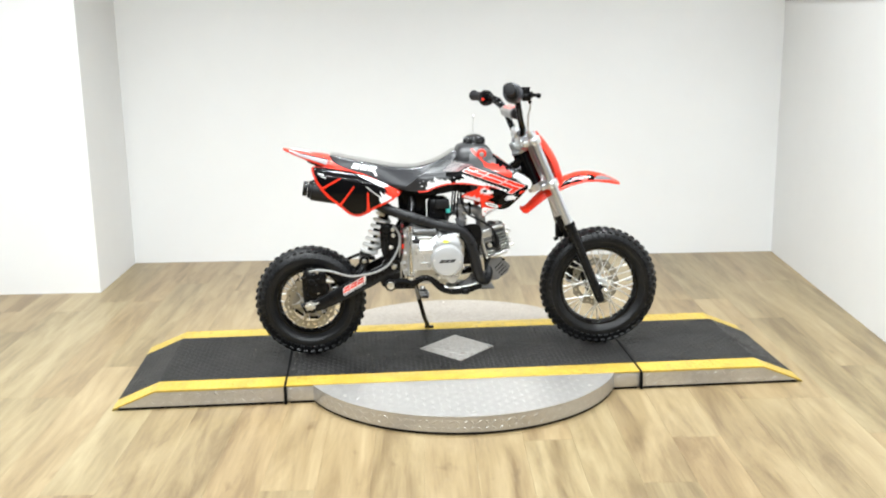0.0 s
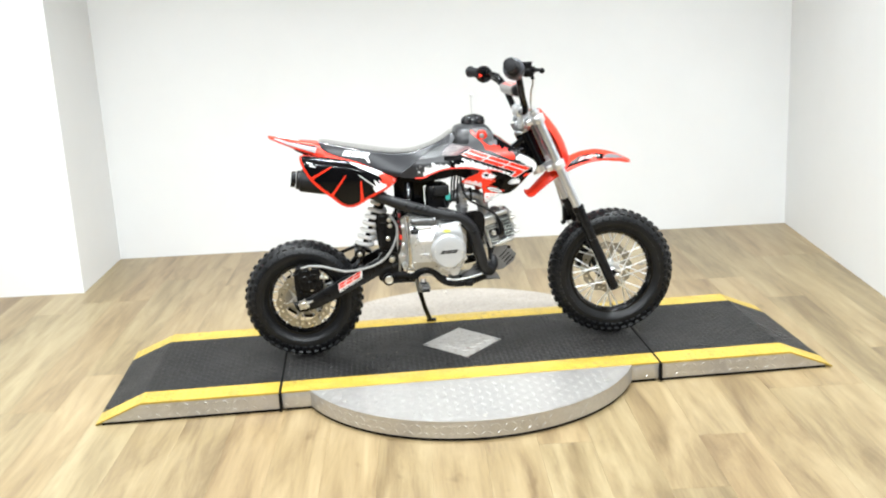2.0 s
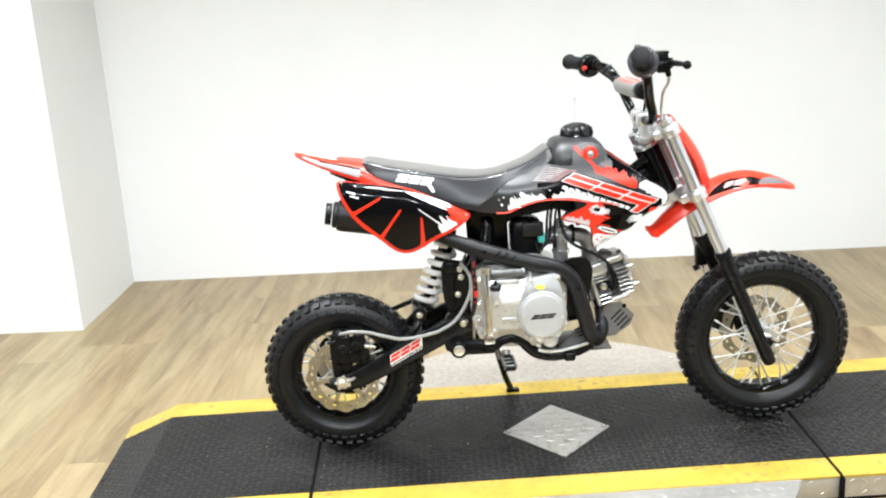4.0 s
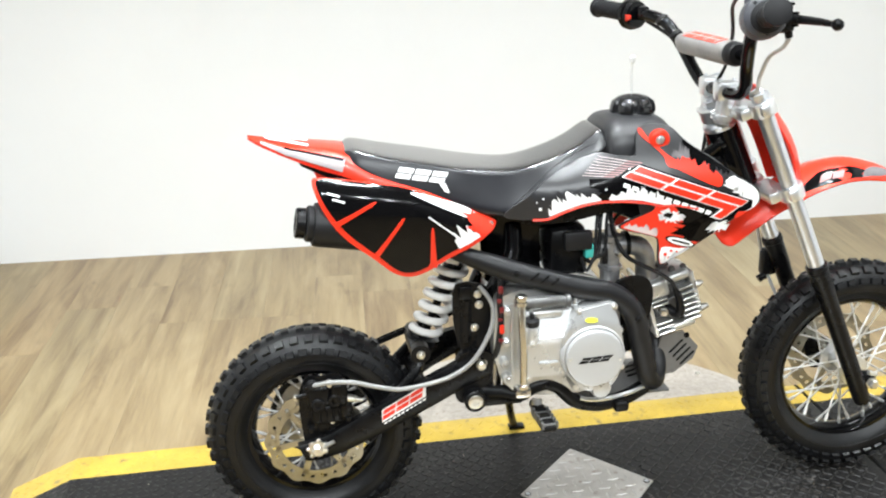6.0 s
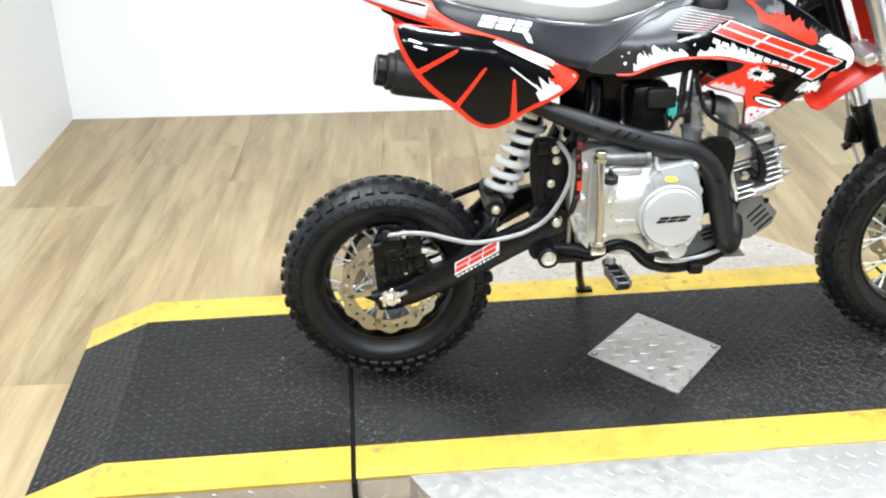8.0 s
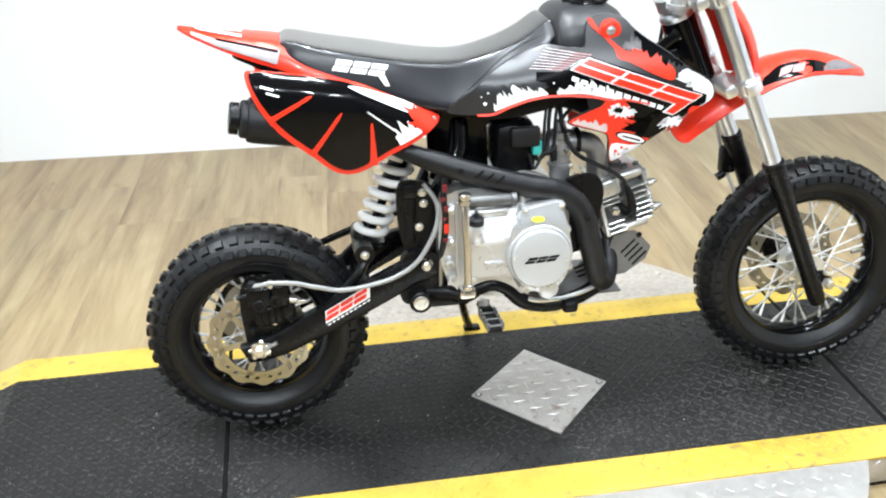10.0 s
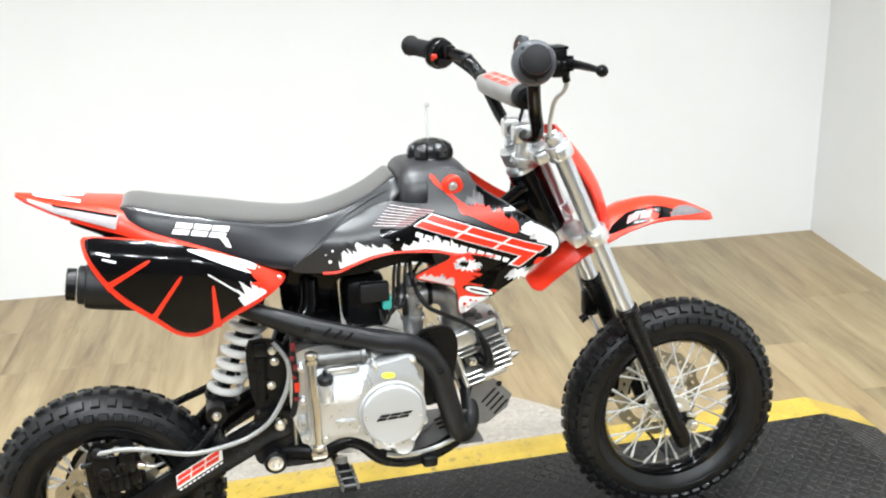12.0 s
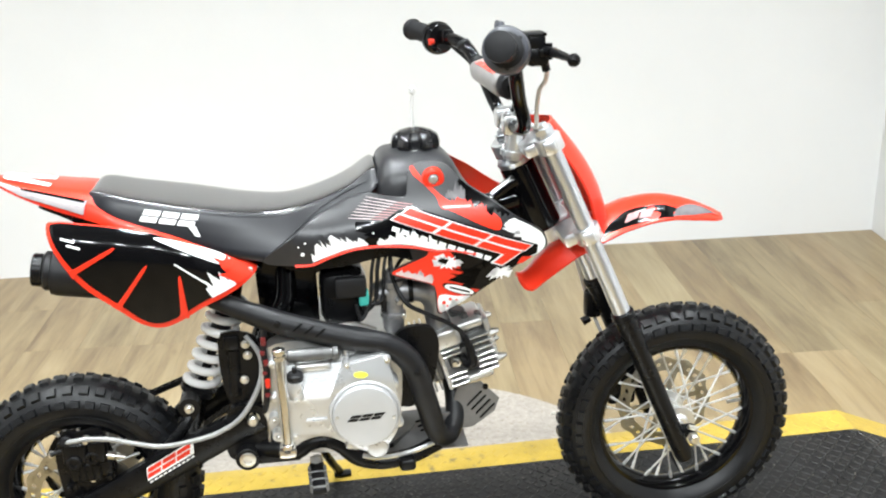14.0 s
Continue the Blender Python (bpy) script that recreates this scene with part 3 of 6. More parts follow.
def disc_ring(c, r_out, r_in, th, n=72, wave=0.0, waves=12, holes=0):
    """A flat ring about the y axis at c, its rim wavy."""
    g = Geo()
    v, f = [], []
    for y in (-th / 2, th / 2):
        for k in range(n):
            a = 2 * math.pi * k / n
            ro = r_out + wave * math.cos(waves * a)
            v += [(c[0] + ro * math.cos(a), c[1] + y, c[2] + ro * math.sin(a)), (c[0] + r_in * math.cos(a), c[1] + y, c[2] + r_in * math.sin(a))]
    m = 2 * n
    for k in range(n):
        a, b = 2 * k, 2 * ((k + 1) % n)
        f += [(a, b, b + 1, a + 1), (m + a, m + a + 1, m + b + 1, m + b), (a, m + a, m + b, b), (a + 1, b + 1, m + b + 1, m + a + 1)]
    return g.add(v, f)


def brake_disc(c, r_out, r_in, label, parent, waves=12):
    """Wavy brake disc: an inner and an outer ring bridged by webs, leaving open slots, on spider arms."""
    g = Geo()
    th, mid = 0.0035, (r_out + r_in) / 2
    n = waves * 12
    for lo, hi, wv in ((r_in, r_in + (r_out - r_in) * 0.37, 0.0), (r_out - (r_out - r_in) * 0.37, r_out, 0.0030)):
        ring = disc_ring(c, hi, lo, th, n, wv, waves)
        g.add(ring.v, ring.f)
    for k in range(waves * 2):
        a = 2 * math.pi * k / (waves * 2)
        m = Matrix.Translation(c) @ Matrix.Rotation(-a, 4, "Y") @ Matrix.Translation((mid, 0, 0)) @ Matrix.Rotation(0.35, 4, "Y")
        g.box((0, 0, 0), ((r_out - r_in) * 0.45, th, 0.010 if k % 2 else 0.015), m)
    for k in range(6):
        a = 2 * math.pi * k / 6 + 0.3
        m = Matrix.Translation(c) @ Matrix.Rotation(-a, 4, "Y")
        g.box(((r_in + 0.022) / 2 + 0.004, 0, 0), (r_in - 0.012, th, 0.011), m @ Matrix.Rotation(0.12, 4, "Y"))
    return part("brake_disc", g, DISC_STEEL, parent, label, 30)


def wheel(name, c, r, rim_r, width, knobs, label, disc_y, disc_r, spokes=32):
    ob = empty(name, Matrix(), "", "")
    ob.parent = bike
    cx, cz = c
    hub_c = Vector((cx, 0, cz))
    # tyre carcass
    a, rc, b = (r - 0.0072 - rim_r) / 2 + 0.006, 0, width / 2
    rc = r - 0.0072 - a
    prof = []
    for k in range(25):
        t = radians(-142 + 284 * k / 24)
        prof.append((rc + a * math.cos(t), b * math.sin(t) * (1.0 if abs(t) < 1.9 else 0.95)))
    n = 72
    g = Geo()
    v, f = [], []
    for k in range(n):
        ang = 2 * math.pi * k / n
        v += [(cx + rr * math.cos(ang), yy, cz + rr * math.sin(ang)) for rr, yy in prof]
    m = len(prof)
    for k in range(n):
        for i in range(m):
            p, q = k * m, ((k + 1) % n) * m
            f.append((p + i, p + (i + 1) % m, q + (i + 1) % m, q + i))
    g.add(v, f)
    # side ridges
    for s in (-1, 1):
        for t0, h in ((104, 0.0009),):
            t = radians(t0)
            rr, yy = rc + a * math.cos(t), s * (b * math.sin(t) + h * 0.3)
            g.add(*torus(hub_c + Vector((0, yy, 0)), rr, h, 72))
    # knobs
    rows = ((-72, 0.5, 0.012, 0.0155), (-40, 0.0, 0.0150, 0.0155), (0, 0.5, 0.019, 0.0150), (40, 0.0, 0.0150, 0.0155), (72, 0.5, 0.012, 0.0155))
    for tdeg, shift, lat, lon in rows:
        t = radians(tdeg)
        rr, yy = rc + a * math.cos(t), b * math.sin(t)
        nrm = math.atan2(math.sin(t) / b, math.cos(t) / a)
        for k in range(knobs):
            ang = 2 * math.pi * (k + shift) / knobs
            mt = Matrix.Translation(hub_c) @ Matrix.Rotation(-ang, 4, "Y") @ Matrix.Translation((rr, yy, 0)) @ Matrix.Rotation(nrm, 4, "Z")
            hgt = 0.0052 if abs(tdeg) < 60 else 0.0050
            v = []
            for d, sc in ((-0.003, 1.10), (hgt, 0.88)):
                v += [mt @ Vector((d, p * lat / 2 * sc, q * lon / 2 * sc)) for p, q in ((-1, -1), (1, -1), (1, 1), (-1, 1))]
            g.add(v, [(4, 5, 6, 7), (0, 1, 5, 4), (1, 2, 6, 5), (2, 3, 7, 6), (3, 0, 4, 7)])
    part("tyre", g, TYRE, ob, "black knobbly off-road tyre", 40)
    # rim
    w = width * 0.62
    rp = [(rim_r + 0.009, -w / 2), (rim_r + 0.010, -w / 2 + 0.004), (rim_r - 0.004, -w / 2 + 0.006), (rim_r - 0.008, -w * 0.22), (rim_r - 0.011, 0), (rim_r - 0.008, w * 0.22), (rim_r - 0.004, w / 2 - 0.006), (rim_r + 0.010, w / 2 - 0.004), (rim_r + 0.009, w / 2), (rim_r - 0.009, w / 2 - 0.001), (rim_r - 0.016, w * 0.25), (rim_r - 0.019, 0), (rim_r - 0.016, -w * 0.25), (rim_r - 0.009, -w / 2 + 0.001)]
    g = Geo()
    v, f = [], []
    for k in range(n):
        ang = 2 * math.pi * k / n
        v += [(cx + rr * math.cos(ang), yy, cz + rr * math.sin(ang)) for rr, yy in rp]
    m = len(rp)
    for k in range(n):
        for i in range(m):
            p, q = k * m, ((k + 1) % n) * m
            f.append((p + i, p + (i + 1) % m, q + (i + 1) % m, q + i))
    g.add(v, f)
    part("rim", g, BLACK_GLOSS, ob, "black steel rim", 40)
    # hub
    g = Geo().lathe((cx, -0.042, cz), (0, 1, 0), [(0, 0.011), (0.003, 0.015), (0.005, 0.017), (0.006, 0.030), (0.011, 0.031), (0.014, 0.019), (0.028, 0.0165), (0.042, 0.0155), (0.056, 0.0165), (0.070, 0.019), (0.073, 0.031), (0.078, 0.030), (0.080, 0.017), (0.084, 0.012)], 32)
    hub = part("hub", g, POLISHED, ob, "polished aluminium hub", 35)
    for k in range(6):
        ang = 2 * math.pi * k / 6 + 0.3
        part("disc_bolt", Geo().lathe((cx + 0.024 * math.cos(ang), disc_y - 0.002, cz + 0.024 * math.sin(ang)), (0, -1, 0), [(0, 0.0055), (0.004, 0.0055), (0.005, 0.004)], 8), BOLT_ZINC, hub)
    # spokes
    for k in range(spokes):
        ang = 2 * math.pi * k / spokes
        s = 1 if k % 2 else -1
        lead = radians(62 if (k // 2) % 2 else -62)
        p0 = hub_c + Vector((0.028 * math.cos(ang + lead), s * 0.034, 0.028 * math.sin(ang + lead)))
        p1 = hub_c + Vector(((rim_r - 0.017) * math.cos(ang), s * 0.004, (rim_r - 0.017) * math.sin(ang)))
        q = p1 + (p0 - p1).normalized() * 0.016
        part("spoke", Geo().cyl(p0, q, 0.0019, n=8, cap=False).cyl(q, p1, 0.0030, n=8), SPOKE, ob)
    brake_disc((cx, disc_y, cz), disc_r, disc_r - 0.025, "wavy steel brake disc", ob)
    ang = 0.12
    part("valve_stem", Geo().cyl((cx + (rim_r - 0.018) * math.cos(ang), 0, cz + (rim_r - 0.018) * math.sin(ang)), (cx + (rim_r - 0.044) * math.cos(ang), 0.002, cz + (rim_r - 0.044) * math.sin(ang)), 0.0036, n=10), STEEL, ob)
    return ob


def torus(c, R, r, n=48, m=6):
    v, f = [], []
    for k in range(n):
        a = 2 * math.pi * k / n
        for i in range(m):
            t = 2 * math.pi * i / m
            rr = R + r * math.cos(t)
            v.append((c[0] + rr * math.cos(a), c[1] + r * math.sin(t), c[2] + rr * math.sin(a)))
    for k in range(n):
        for i in range(m):
            p, q = k * m, ((k + 1) % n) * m
            f.append((p + i, p + (i + 1) % m, q + (i + 1) % m, q + i))
    return v, f


RX, RZ, FX, FZ = -0.530, 0.203, 0.531, 0.222
rear_wheel = wheel("rear_wheel", (RX, RZ), 0.203, 0.126, 0.092, 44, "", -0.052, 0.091, 28)
front_wheel = wheel("front_wheel", (FX, FZ), 0.222, 0.150, 0.080, 50, "", 0.052, 0.090, 32)


def bolt(p, r, parent, depth=0.008, m=BOLT_ZINC, axis=(0, -1, 0), name="bolt"):
    g = Geo().lathe(p, axis, [(0, r * 1.35), (0.0015, r * 1.35), (0.002, r), (depth * 0.8, r), (depth, r * 0.75)], 6 if r > 0.0092 else 14)
    return part(name, g, m, parent, "", 25)


# front fork
TOP, LOW = Vector((0.272, 0, 0.785)), Vector((0.521, 0, 0.187))
AX = (LOW - TOP).normalized()
for s in (-1, 1):
    y = s * 0.090
    off = Vector((0, y, 0))
    g = Geo().lathe(TOP + off, AX, [(-0.006, 0.008), (-0.004, 0.0145), (0, 0.0150), (0.45, 0.0150)], 24)
    leg = part("fork_leg", g, CHROME, bike, "chrome fork tube", 35)
    s0 = (Vector((0.404, 0, 0.466)) - TOP).length
    g = Geo().lathe(TOP + off, AX, [(s0 - 0.008, 0.0152), (s0 - 0.006, 0.0200), (s0 + 0.004, 0.0205), (s0 + 0.006, 0.0190), (s0 + 0.060, 0.0185), (s0 + 0.066, 0.0172), (s0 + 0.20, 0.0165), (s0 + 0.295, 0.0165), (s0 + 0.308, 0.0150), (s0 + 0.312, 0.010)], 24)
    part("slider", g, BLACK_SATIN, leg, "black lower fork slider", 35)
    part("axle_lug", Geo().rbox((FX - 0.004, s * 0.086, FZ + 0.004), (0.034, 0.022, 0.036), 0.008), BLACK_SATIN, leg)
    part("fork_cap", Geo().lathe(TOP + off - AX * 0.004, -AX, [(0, 0.0165), (0.008, 0.0165), (0.009, 0.010), (0.014, 0.010), (0.0155, 0.008)], 6), CHROME, leg, "", 25)
bolt((FX + 0.003, -0.098, FZ + 0.001), 0.0095, front_wheel, 0.012, name="axle_nut")
bolt((FX + 0.003, 0.098, FZ + 0.001), 0.0095, front_wheel, 0.012, axis=(0, 1, 0), name="axle_nut")
part("axle", Geo().cyl((FX, -0.105, FZ), (FX, 0.105, FZ), 0.006, n=12), STEEL, front_wheel)
part("clamp_bolt", Geo().cyl((FX - 0.006, -0.098, FZ + 0.024), (FX + 0.010, -0.098, FZ + 0.018), 0.0045, n=10), BOLT_ZINC, front_wheel)

# far brake caliper at the front
g = Geo().rbox((0.452, 0.072, 0.262), (0.055, 0.030, 0.085), 0.008, None).rbox((0.430, 0.080, 0.285), (0.040, 0.034, 0.045), 0.008)
part("front_caliper", g, BLACK_SATIN, bike, "black front brake caliper")
g = Geo().rbox((0.405, 0.105, 0.415), (0.030, 0.025, 0.055), 0.006, Matrix.Identity(4)).cyl((0.398, 0.098, 0.388), (0.384, 0.098, 0.380), 0.008, n=12)
part("hose_bracket", g, BLACK_SATIN, bike)
part("front_brake_hose", Geo().tube([(0.240, -0.240, 0.908), (0.244, -0.215, 0.890), (0.246, -0.165, 0.868), (0.250, -0.128, 0.830), (0.254, -0.105, 0.800), (0.275, 0.03, 0.775), (0.312, 0.085, 0.70), (0.340, 0.108, 0.62), (0.375, 0.105, 0.50), (0.405, 0.115, 0.40), (0.437, 0.10, 0.32)], 0.0036, 8), CLEAR, bike, "milky front brake hose")

# triple clamps and steering head
dirn = math.degrees(math.atan2(AX.x, -AX.z))
tilt = Matrix.Rotation(radians(-dirn), 4, "Y")


def clamp(t, mtl, label, name):
    p = TOP + AX * t
    m = Matrix.Translation(p) @ tilt
    g = Geo()
    for s in (-1, 1):
        g.lathe(p + Vector((0, s * 0.090, 0)) + AX * 0.013, -AX, [(0, 0.0215), (0.002, 0.0225), (0.024, 0.0225), (0.026, 0.0215)], 24)
        g.rbox((-0.004, s * 0.108, 0), (0.020, 0.016, 0.020), 0.004, m)
        g.rbox((-0.022, s * 0.050, 0), (0.040, 0.080, 0.022), 0.006, m)
    g.lathe(p + m.to_3x3() @ Vector((-0.052, 0, 0)) + AX * 0.013, -AX, [(0, 0.026), (0.002, 0.028), (0.024, 0.028), (0.026, 0.026)], 24)
    return part(name, g, mtl, bike, label, 35)


top_clamp = clamp(0.016, POLISHED, "polished alloy top clamp", "top_clamp")
clamp(0.183, POLISHED, "polished alloy lower clamp", "lower_clamp")
back = (tilt.to_3x3() @ Vector((-0.052, 0, 0)))
part("steering_nut", Geo().lathe(TOP + back + AX * 0.002, -AX, [(0, 0.016), (0.010, 0.016), (0.011, 0.012), (0.016, 0.010)], 6), CHROME, top_clamp, "", 25)
part("bearing_race", Geo().lathe(TOP + back + AX * 0.050, -AX, [(0, 0.024), (0.003, 0.029), (0.010, 0.031), (0.014, 0.029), (0.019, 0.024)], 28), CHROME, top_clamp, "chrome bearing race")
head = TOP + back
frame_ob = part("frame", Geo().lathe(head + AX * 0.045, AX, [(0, 0.027), (0.004, 0.030), (0.122, 0.031), (0.126, 0.028)], 28), BLACK_GLOSS, bike, "black gloss steel frame")


def frame_tube(pts, r, m=BLACK_GLOSS, n=14):
    return part("frame_tube", Geo().tube(pts, r, n), m, frame_ob)


h1, h2 = head + AX * 0.105, head + AX * 0.15
frame_tube([h1, (0.20, 0, 0.652), (0.13, 0, 0.640), (0.04, 0, 0.615), (-0.10, 0, 0.600), (-0.20, 0, 0.585)], 0.020)
frame_tube([h2, (0.22, 0, 0.56), (0.17, 0, 0.53), (0.10, 0, 0.565), (0.02, 0, 0.60)], 0.015)
part("gusset", Geo().rbox((0.236, 0, 0.625), (0.06, 0.012, 0.05), 0.004, Matrix.Identity(4)), BLACK_GLOSS, frame_ob)
part("gusset_bar", Geo().tube([(0.198, -0.024, 0.672), (0.232, -0.024, 0.696)], 0.010), BLACK_GLOSS, frame_ob)
part("gusset_cap", Geo().cyl((0.230, -0.024, 0.6945), (0.236, -0.024, 0.6987), 0.0125, n=18), BLACK_GLOSS, frame_ob)
for s in (-1, 1):
    y = s * 0.055
    lift = 0.012 * (s + 1)
    frame_tube([(-0.16, y * 0.4, 0.595), (-0.28, y, 0.640), (-0.42, y, 0.690), (-0.47, y, 0.695)], 0.010)
    frame_tube([(-0.155, y * 0.5, 0.575), (-0.158, y * 0.8, 0.530), (-0.180, y, 0.490), (-0.212, y, 0.42), (-0.222, y, 0.33), (-0.228, y, 0.27)], 0.017)
    frame_tube([(-0.19, y, 0.588), (-0.26, y, 0.605), (-0.33, y, 0.64), (-0.40, y, 0.675)], 0.009)
    frame_tube([(-0.245, s * 0.062, 0.272 + lift), (-0.190, s * 0.092, 0.278 + lift), (-0.160, s * 0.104, 0.277 + lift), (-0.138, s * 0.106, 0.290 + lift), (-0.112, s * 0.106, 0.295 + lift), (-0.086, s * 0.106, 0.282 + lift), (-0.062, s * 0.106, 0.258 + lift), (-0.038, s * 0.106, 0.247 + lift), (-0.005, s * 0.106, 0.243 + lift), (0.040, s * 0.100, 0.248 + lift), (0.080, s * 0.085, 0.258 + lift)], 0.0140, BLACK_SATIN)
# side gusset plates of the frame
g = Geo().sheet(smooth_outline([(-0.215, 0.600), (-0.150, 0.605), (-0.070, 0.600), (-0.068, 0.578), (-0.102, 0.566), (-0.120, 0.545), (-0.124, 0.520), (-0.113, 0.490), (-0.108, 0.470), (-0.200, 0.470), (-0.202, 0.502), (-0.182, 0.522), (-0.173, 0.540), (-0.182, 0.562), (-0.205, 0.578)], 4), lambda x, z: -0.035, 0.07, 0.05)
part("frame_plate", g, BLACK_GLOSS, frame_ob, "black gloss pressed frame plate")
g = Geo().sheet(smooth_outline([(-0.266, 0.486), (-0.224, 0.484), (-0.206, 0.462), (-0.203, 0.385), (-0.216, 0.350), (-0.254, 0.350), (-0.270, 0.392), (-0.273, 0.450)], 2), lambda x, z: -0.072, 0.006, 0.05)
bracket = part("shock_guard", g, BLACK_SATIN, bike, "black splash guard plate beside the shock")
for x, z in ((-0.228, 0.465), (-0.226, 0.445), (-0.235, 0.402)):
    bolt((x, -0.073, z), 0.0055, bracket, 0.006)
# pivot and peg area
g = Geo().sheet(smooth_outline([(-0.262, 0.355), (-0.205, 0.350), (-0.190, 0.300), (-0.200, 0.262), (-0.265, 0.260), (-0.275, 0.300)], 4), lambda x, z: -0.082, 0.020, 0.05)
plate = part("pivot_plate", g, BLACK_SATIN, bike, "black pivot plate")
bolt((-0.227, -0.083, 0.333), 0.0090, plate, 0.012)
g = Geo().lathe((-0.241, -0.060, 0.268), (0, -1, 0), [(0, 0.020), (0.040, 0.020), (0.042, 0.018), (0.0421, 0.0125), (0.036, 0.012)], 24)
peg_mount = part("peg_mount", g, BLACK_SATIN, bike)
part("pivot_bush", Geo().lathe((-0.241, -0.0985, 0.268), (0, -1, 0), [(0, 0.0135), (0.004, 0.0135), (0.0048, 0.0120), (0.0049, 0.0072), (0.0015, 0.0066)], 24), BOLT_ZINC, peg_mount, "zinc pivot bush")
part("peg_bracket", Geo().rbox((-0.195, -0.085, 0.262), (0.085, 0.016, 0.020), 0.004, Matrix.Identity(4)), BLACK_SATIN, bike)

# number plate and front fender
g = Geo()
rings = []
for k in range(9):
    t = k / 8
    x, z, w = 0.303 + 0.095 * t + 0.018 * math.sin(math.pi * t), 0.797 - 0.184 * t, 0.036 + 0.044 * math.sin(math.pi * min(1, 0.12 + 0.75 * t))
    ring = []
    for i in range(13):
        u = -1 + 2 * i / 12
        ring.append((x - 0.030 * abs(u) ** 2.5, w * u, z - 0.006 * abs(u)))
    ring += [(p[0] - 0.004, p[1] * 0.97, p[2]) for p in reversed(ring)]
    rings.append(ring)
part("number_plate", g.loft(rings), RED, bike, "red plastic front number plate", 50)

stations = [(0.240, 0.524, 0.012, 0.004), (0.246, 0.5205, 0.030, 0.011), (0.260, 0.5265, 0.043, 0.019), (0.290, 0.556, 0.050, 0.024), (0.335, 0.594, 0.062, 0.026), (0.385, 0.622, 0.062, 0.030), (0.435, 0.640, 0.060, 0.030), (0.490, 0.645, 0.056, 0.027), (0.545, 0.632, 0.046, 0.020), (0.585, 0.614, 0.030, 0.010), (0.606, 0.602, 0.010, 0.003)]
rings = []
for p in spline([Vector((x, z, w)) for x, z, w, d in stations], 4):
    d = np.interp(p.x, [q[0] for q in stations], [q[3] for q in stations])
    ring = []
    for i in range(15):
        u = -1 + 2 * i / 14
        ring.append((p.x, p.z * u, p.y - d * abs(u) ** 3 + 0.004 * math.exp(-(u / 0.3) ** 2)))
    ring += [(q[0], q[1] * 0.97, q[2] - 0.0035) for q in reversed(ring)]
    rings.append(ring)
fender = part("front_fender", Geo().loft(rings), RED, bike, "red plastic front fender", 50)


def fender_top(x, y):
    xs = [q[0] for q in stations]
    z, w, d = (np.interp(x, xs, [q[i] for q in stations]) for i in (1, 2, 3))
    u = max(-1, min(1, y / max(w, 0.005)))
    return z - d * abs(u) ** 3 + 0.004 * math.exp(-(u / 0.3) ** 2)


def fender_decal(poly, m, lift, label=""):
    """A thin sticker following the fender's top; poly in (x, y)."""
    g = Geo()
    bm = bmesh.new()
    bmesh.ops.triangulate(bm, faces=[bm.faces.new([bm.verts.new((x, y, 0)) for x, y in poly])])
    for axis in ((1, 0, 0), (0, 1, 0)):
        for k in range(-20, 62):
            bmesh.ops.bisect_plane(bm, geom=bm.verts[:] + bm.edges[:] + bm.faces[:], plane_co=Vector(axis) * k * 0.011, plane_no=axis, dist=1e-6)
    for v in bm.verts:
        v.co.z = fender_top(v.co.x, v.co.y) + lift
    g.bm(bm)
    return part("decal", g, m, fender, label)


for s in (-1, 1):
    fender_decal([(0.376, s * 0.0560), (0.44, s * 0.0575), (0.500, s * 0.0530), (0.526, s * 0.0400), (0.47, s * 0.0340), (0.42, s * 0.0345), (0.392, s * 0.0450)], BLACK_GLOSS, 0.0020, "black graphic")
    fender_decal([(0.500, s * 0.0522), (0.545, s * 0.0425), (0.590, s * 0.0190), (0.566, s * 0.0150), (0.53, s * 0.0275), (0.512, s * 0.0385)], FADE, 0.0026, "grey fading graphic")
    for x0, x1 in ((0.416, 0.438), (0.440, 0.462)):
        fender_decal([(x0, s * 0.0530), (x1, s * 0.0522), (x1 + 0.008, s * 0.0425), (x0 + 0.008, s * 0.0430)], PINK, 0.0034)

# handlebar
bar = part("handlebar", Geo().tube([(0.150, -0.370, 0.961), (0.176, -0.285, 0.945), (0.196, -0.222, 0.932), (0.208, -0.175, 0.902), (0.221, -0.138, 0.850), (0.235, -0.106, 0.811), (0.236, -0.078, 0.794), (0.230, -0.03, 0.792), (0.229, 0.03, 0.791), (0.228, 0.062, 0.795), (0.220, 0.083, 0.816), (0.206, 0.114, 0.858), (0.190, 0.143, 0.893), (0.172, 0.178, 0.907), (0.148, 0.232, 0.909), (0.114, 0.325, 0.914)], 0.0112, 16, 8), BLACK_GLOSS, bike, "black steel handlebar")
part("crossbar", Geo().cyl((0.216, -0.150, 0.868), (0.202, 0.121, 0.868), 0.008, n=14), BLACK_GLOSS, bar)
m = Matrix.Translation((0.2075, -0.006, 0.868)) @ Matrix.Rotation(radians(3), 4, "Z") @ Matrix.Rotation(radians(-14), 4, "Y")
pad = part("bar_pad", Geo().rbox((0, 0, 0), (0.044, 0.196, 0.036), 0.013, m, 4), GREY_PAD, bar, "light grey foam bar pad")
part("pad_end", Geo().lathe(m @ Vector((0, -0.090, 0)), m.to_3x3() @ Vector((0, -1, 0)), [(0, 0.017), (0.004, 0.0205), (0.020, 0.0205), (0.025, 0.017), (0.0252, 0.010)], 24), BLACK_MATTE, pad, "black round pad end")
part("decal", Geo().box((-0.001, 0.004, 0.0182), (0.024, 0.130, 0.0010), m), RED, pad, "red sticker")
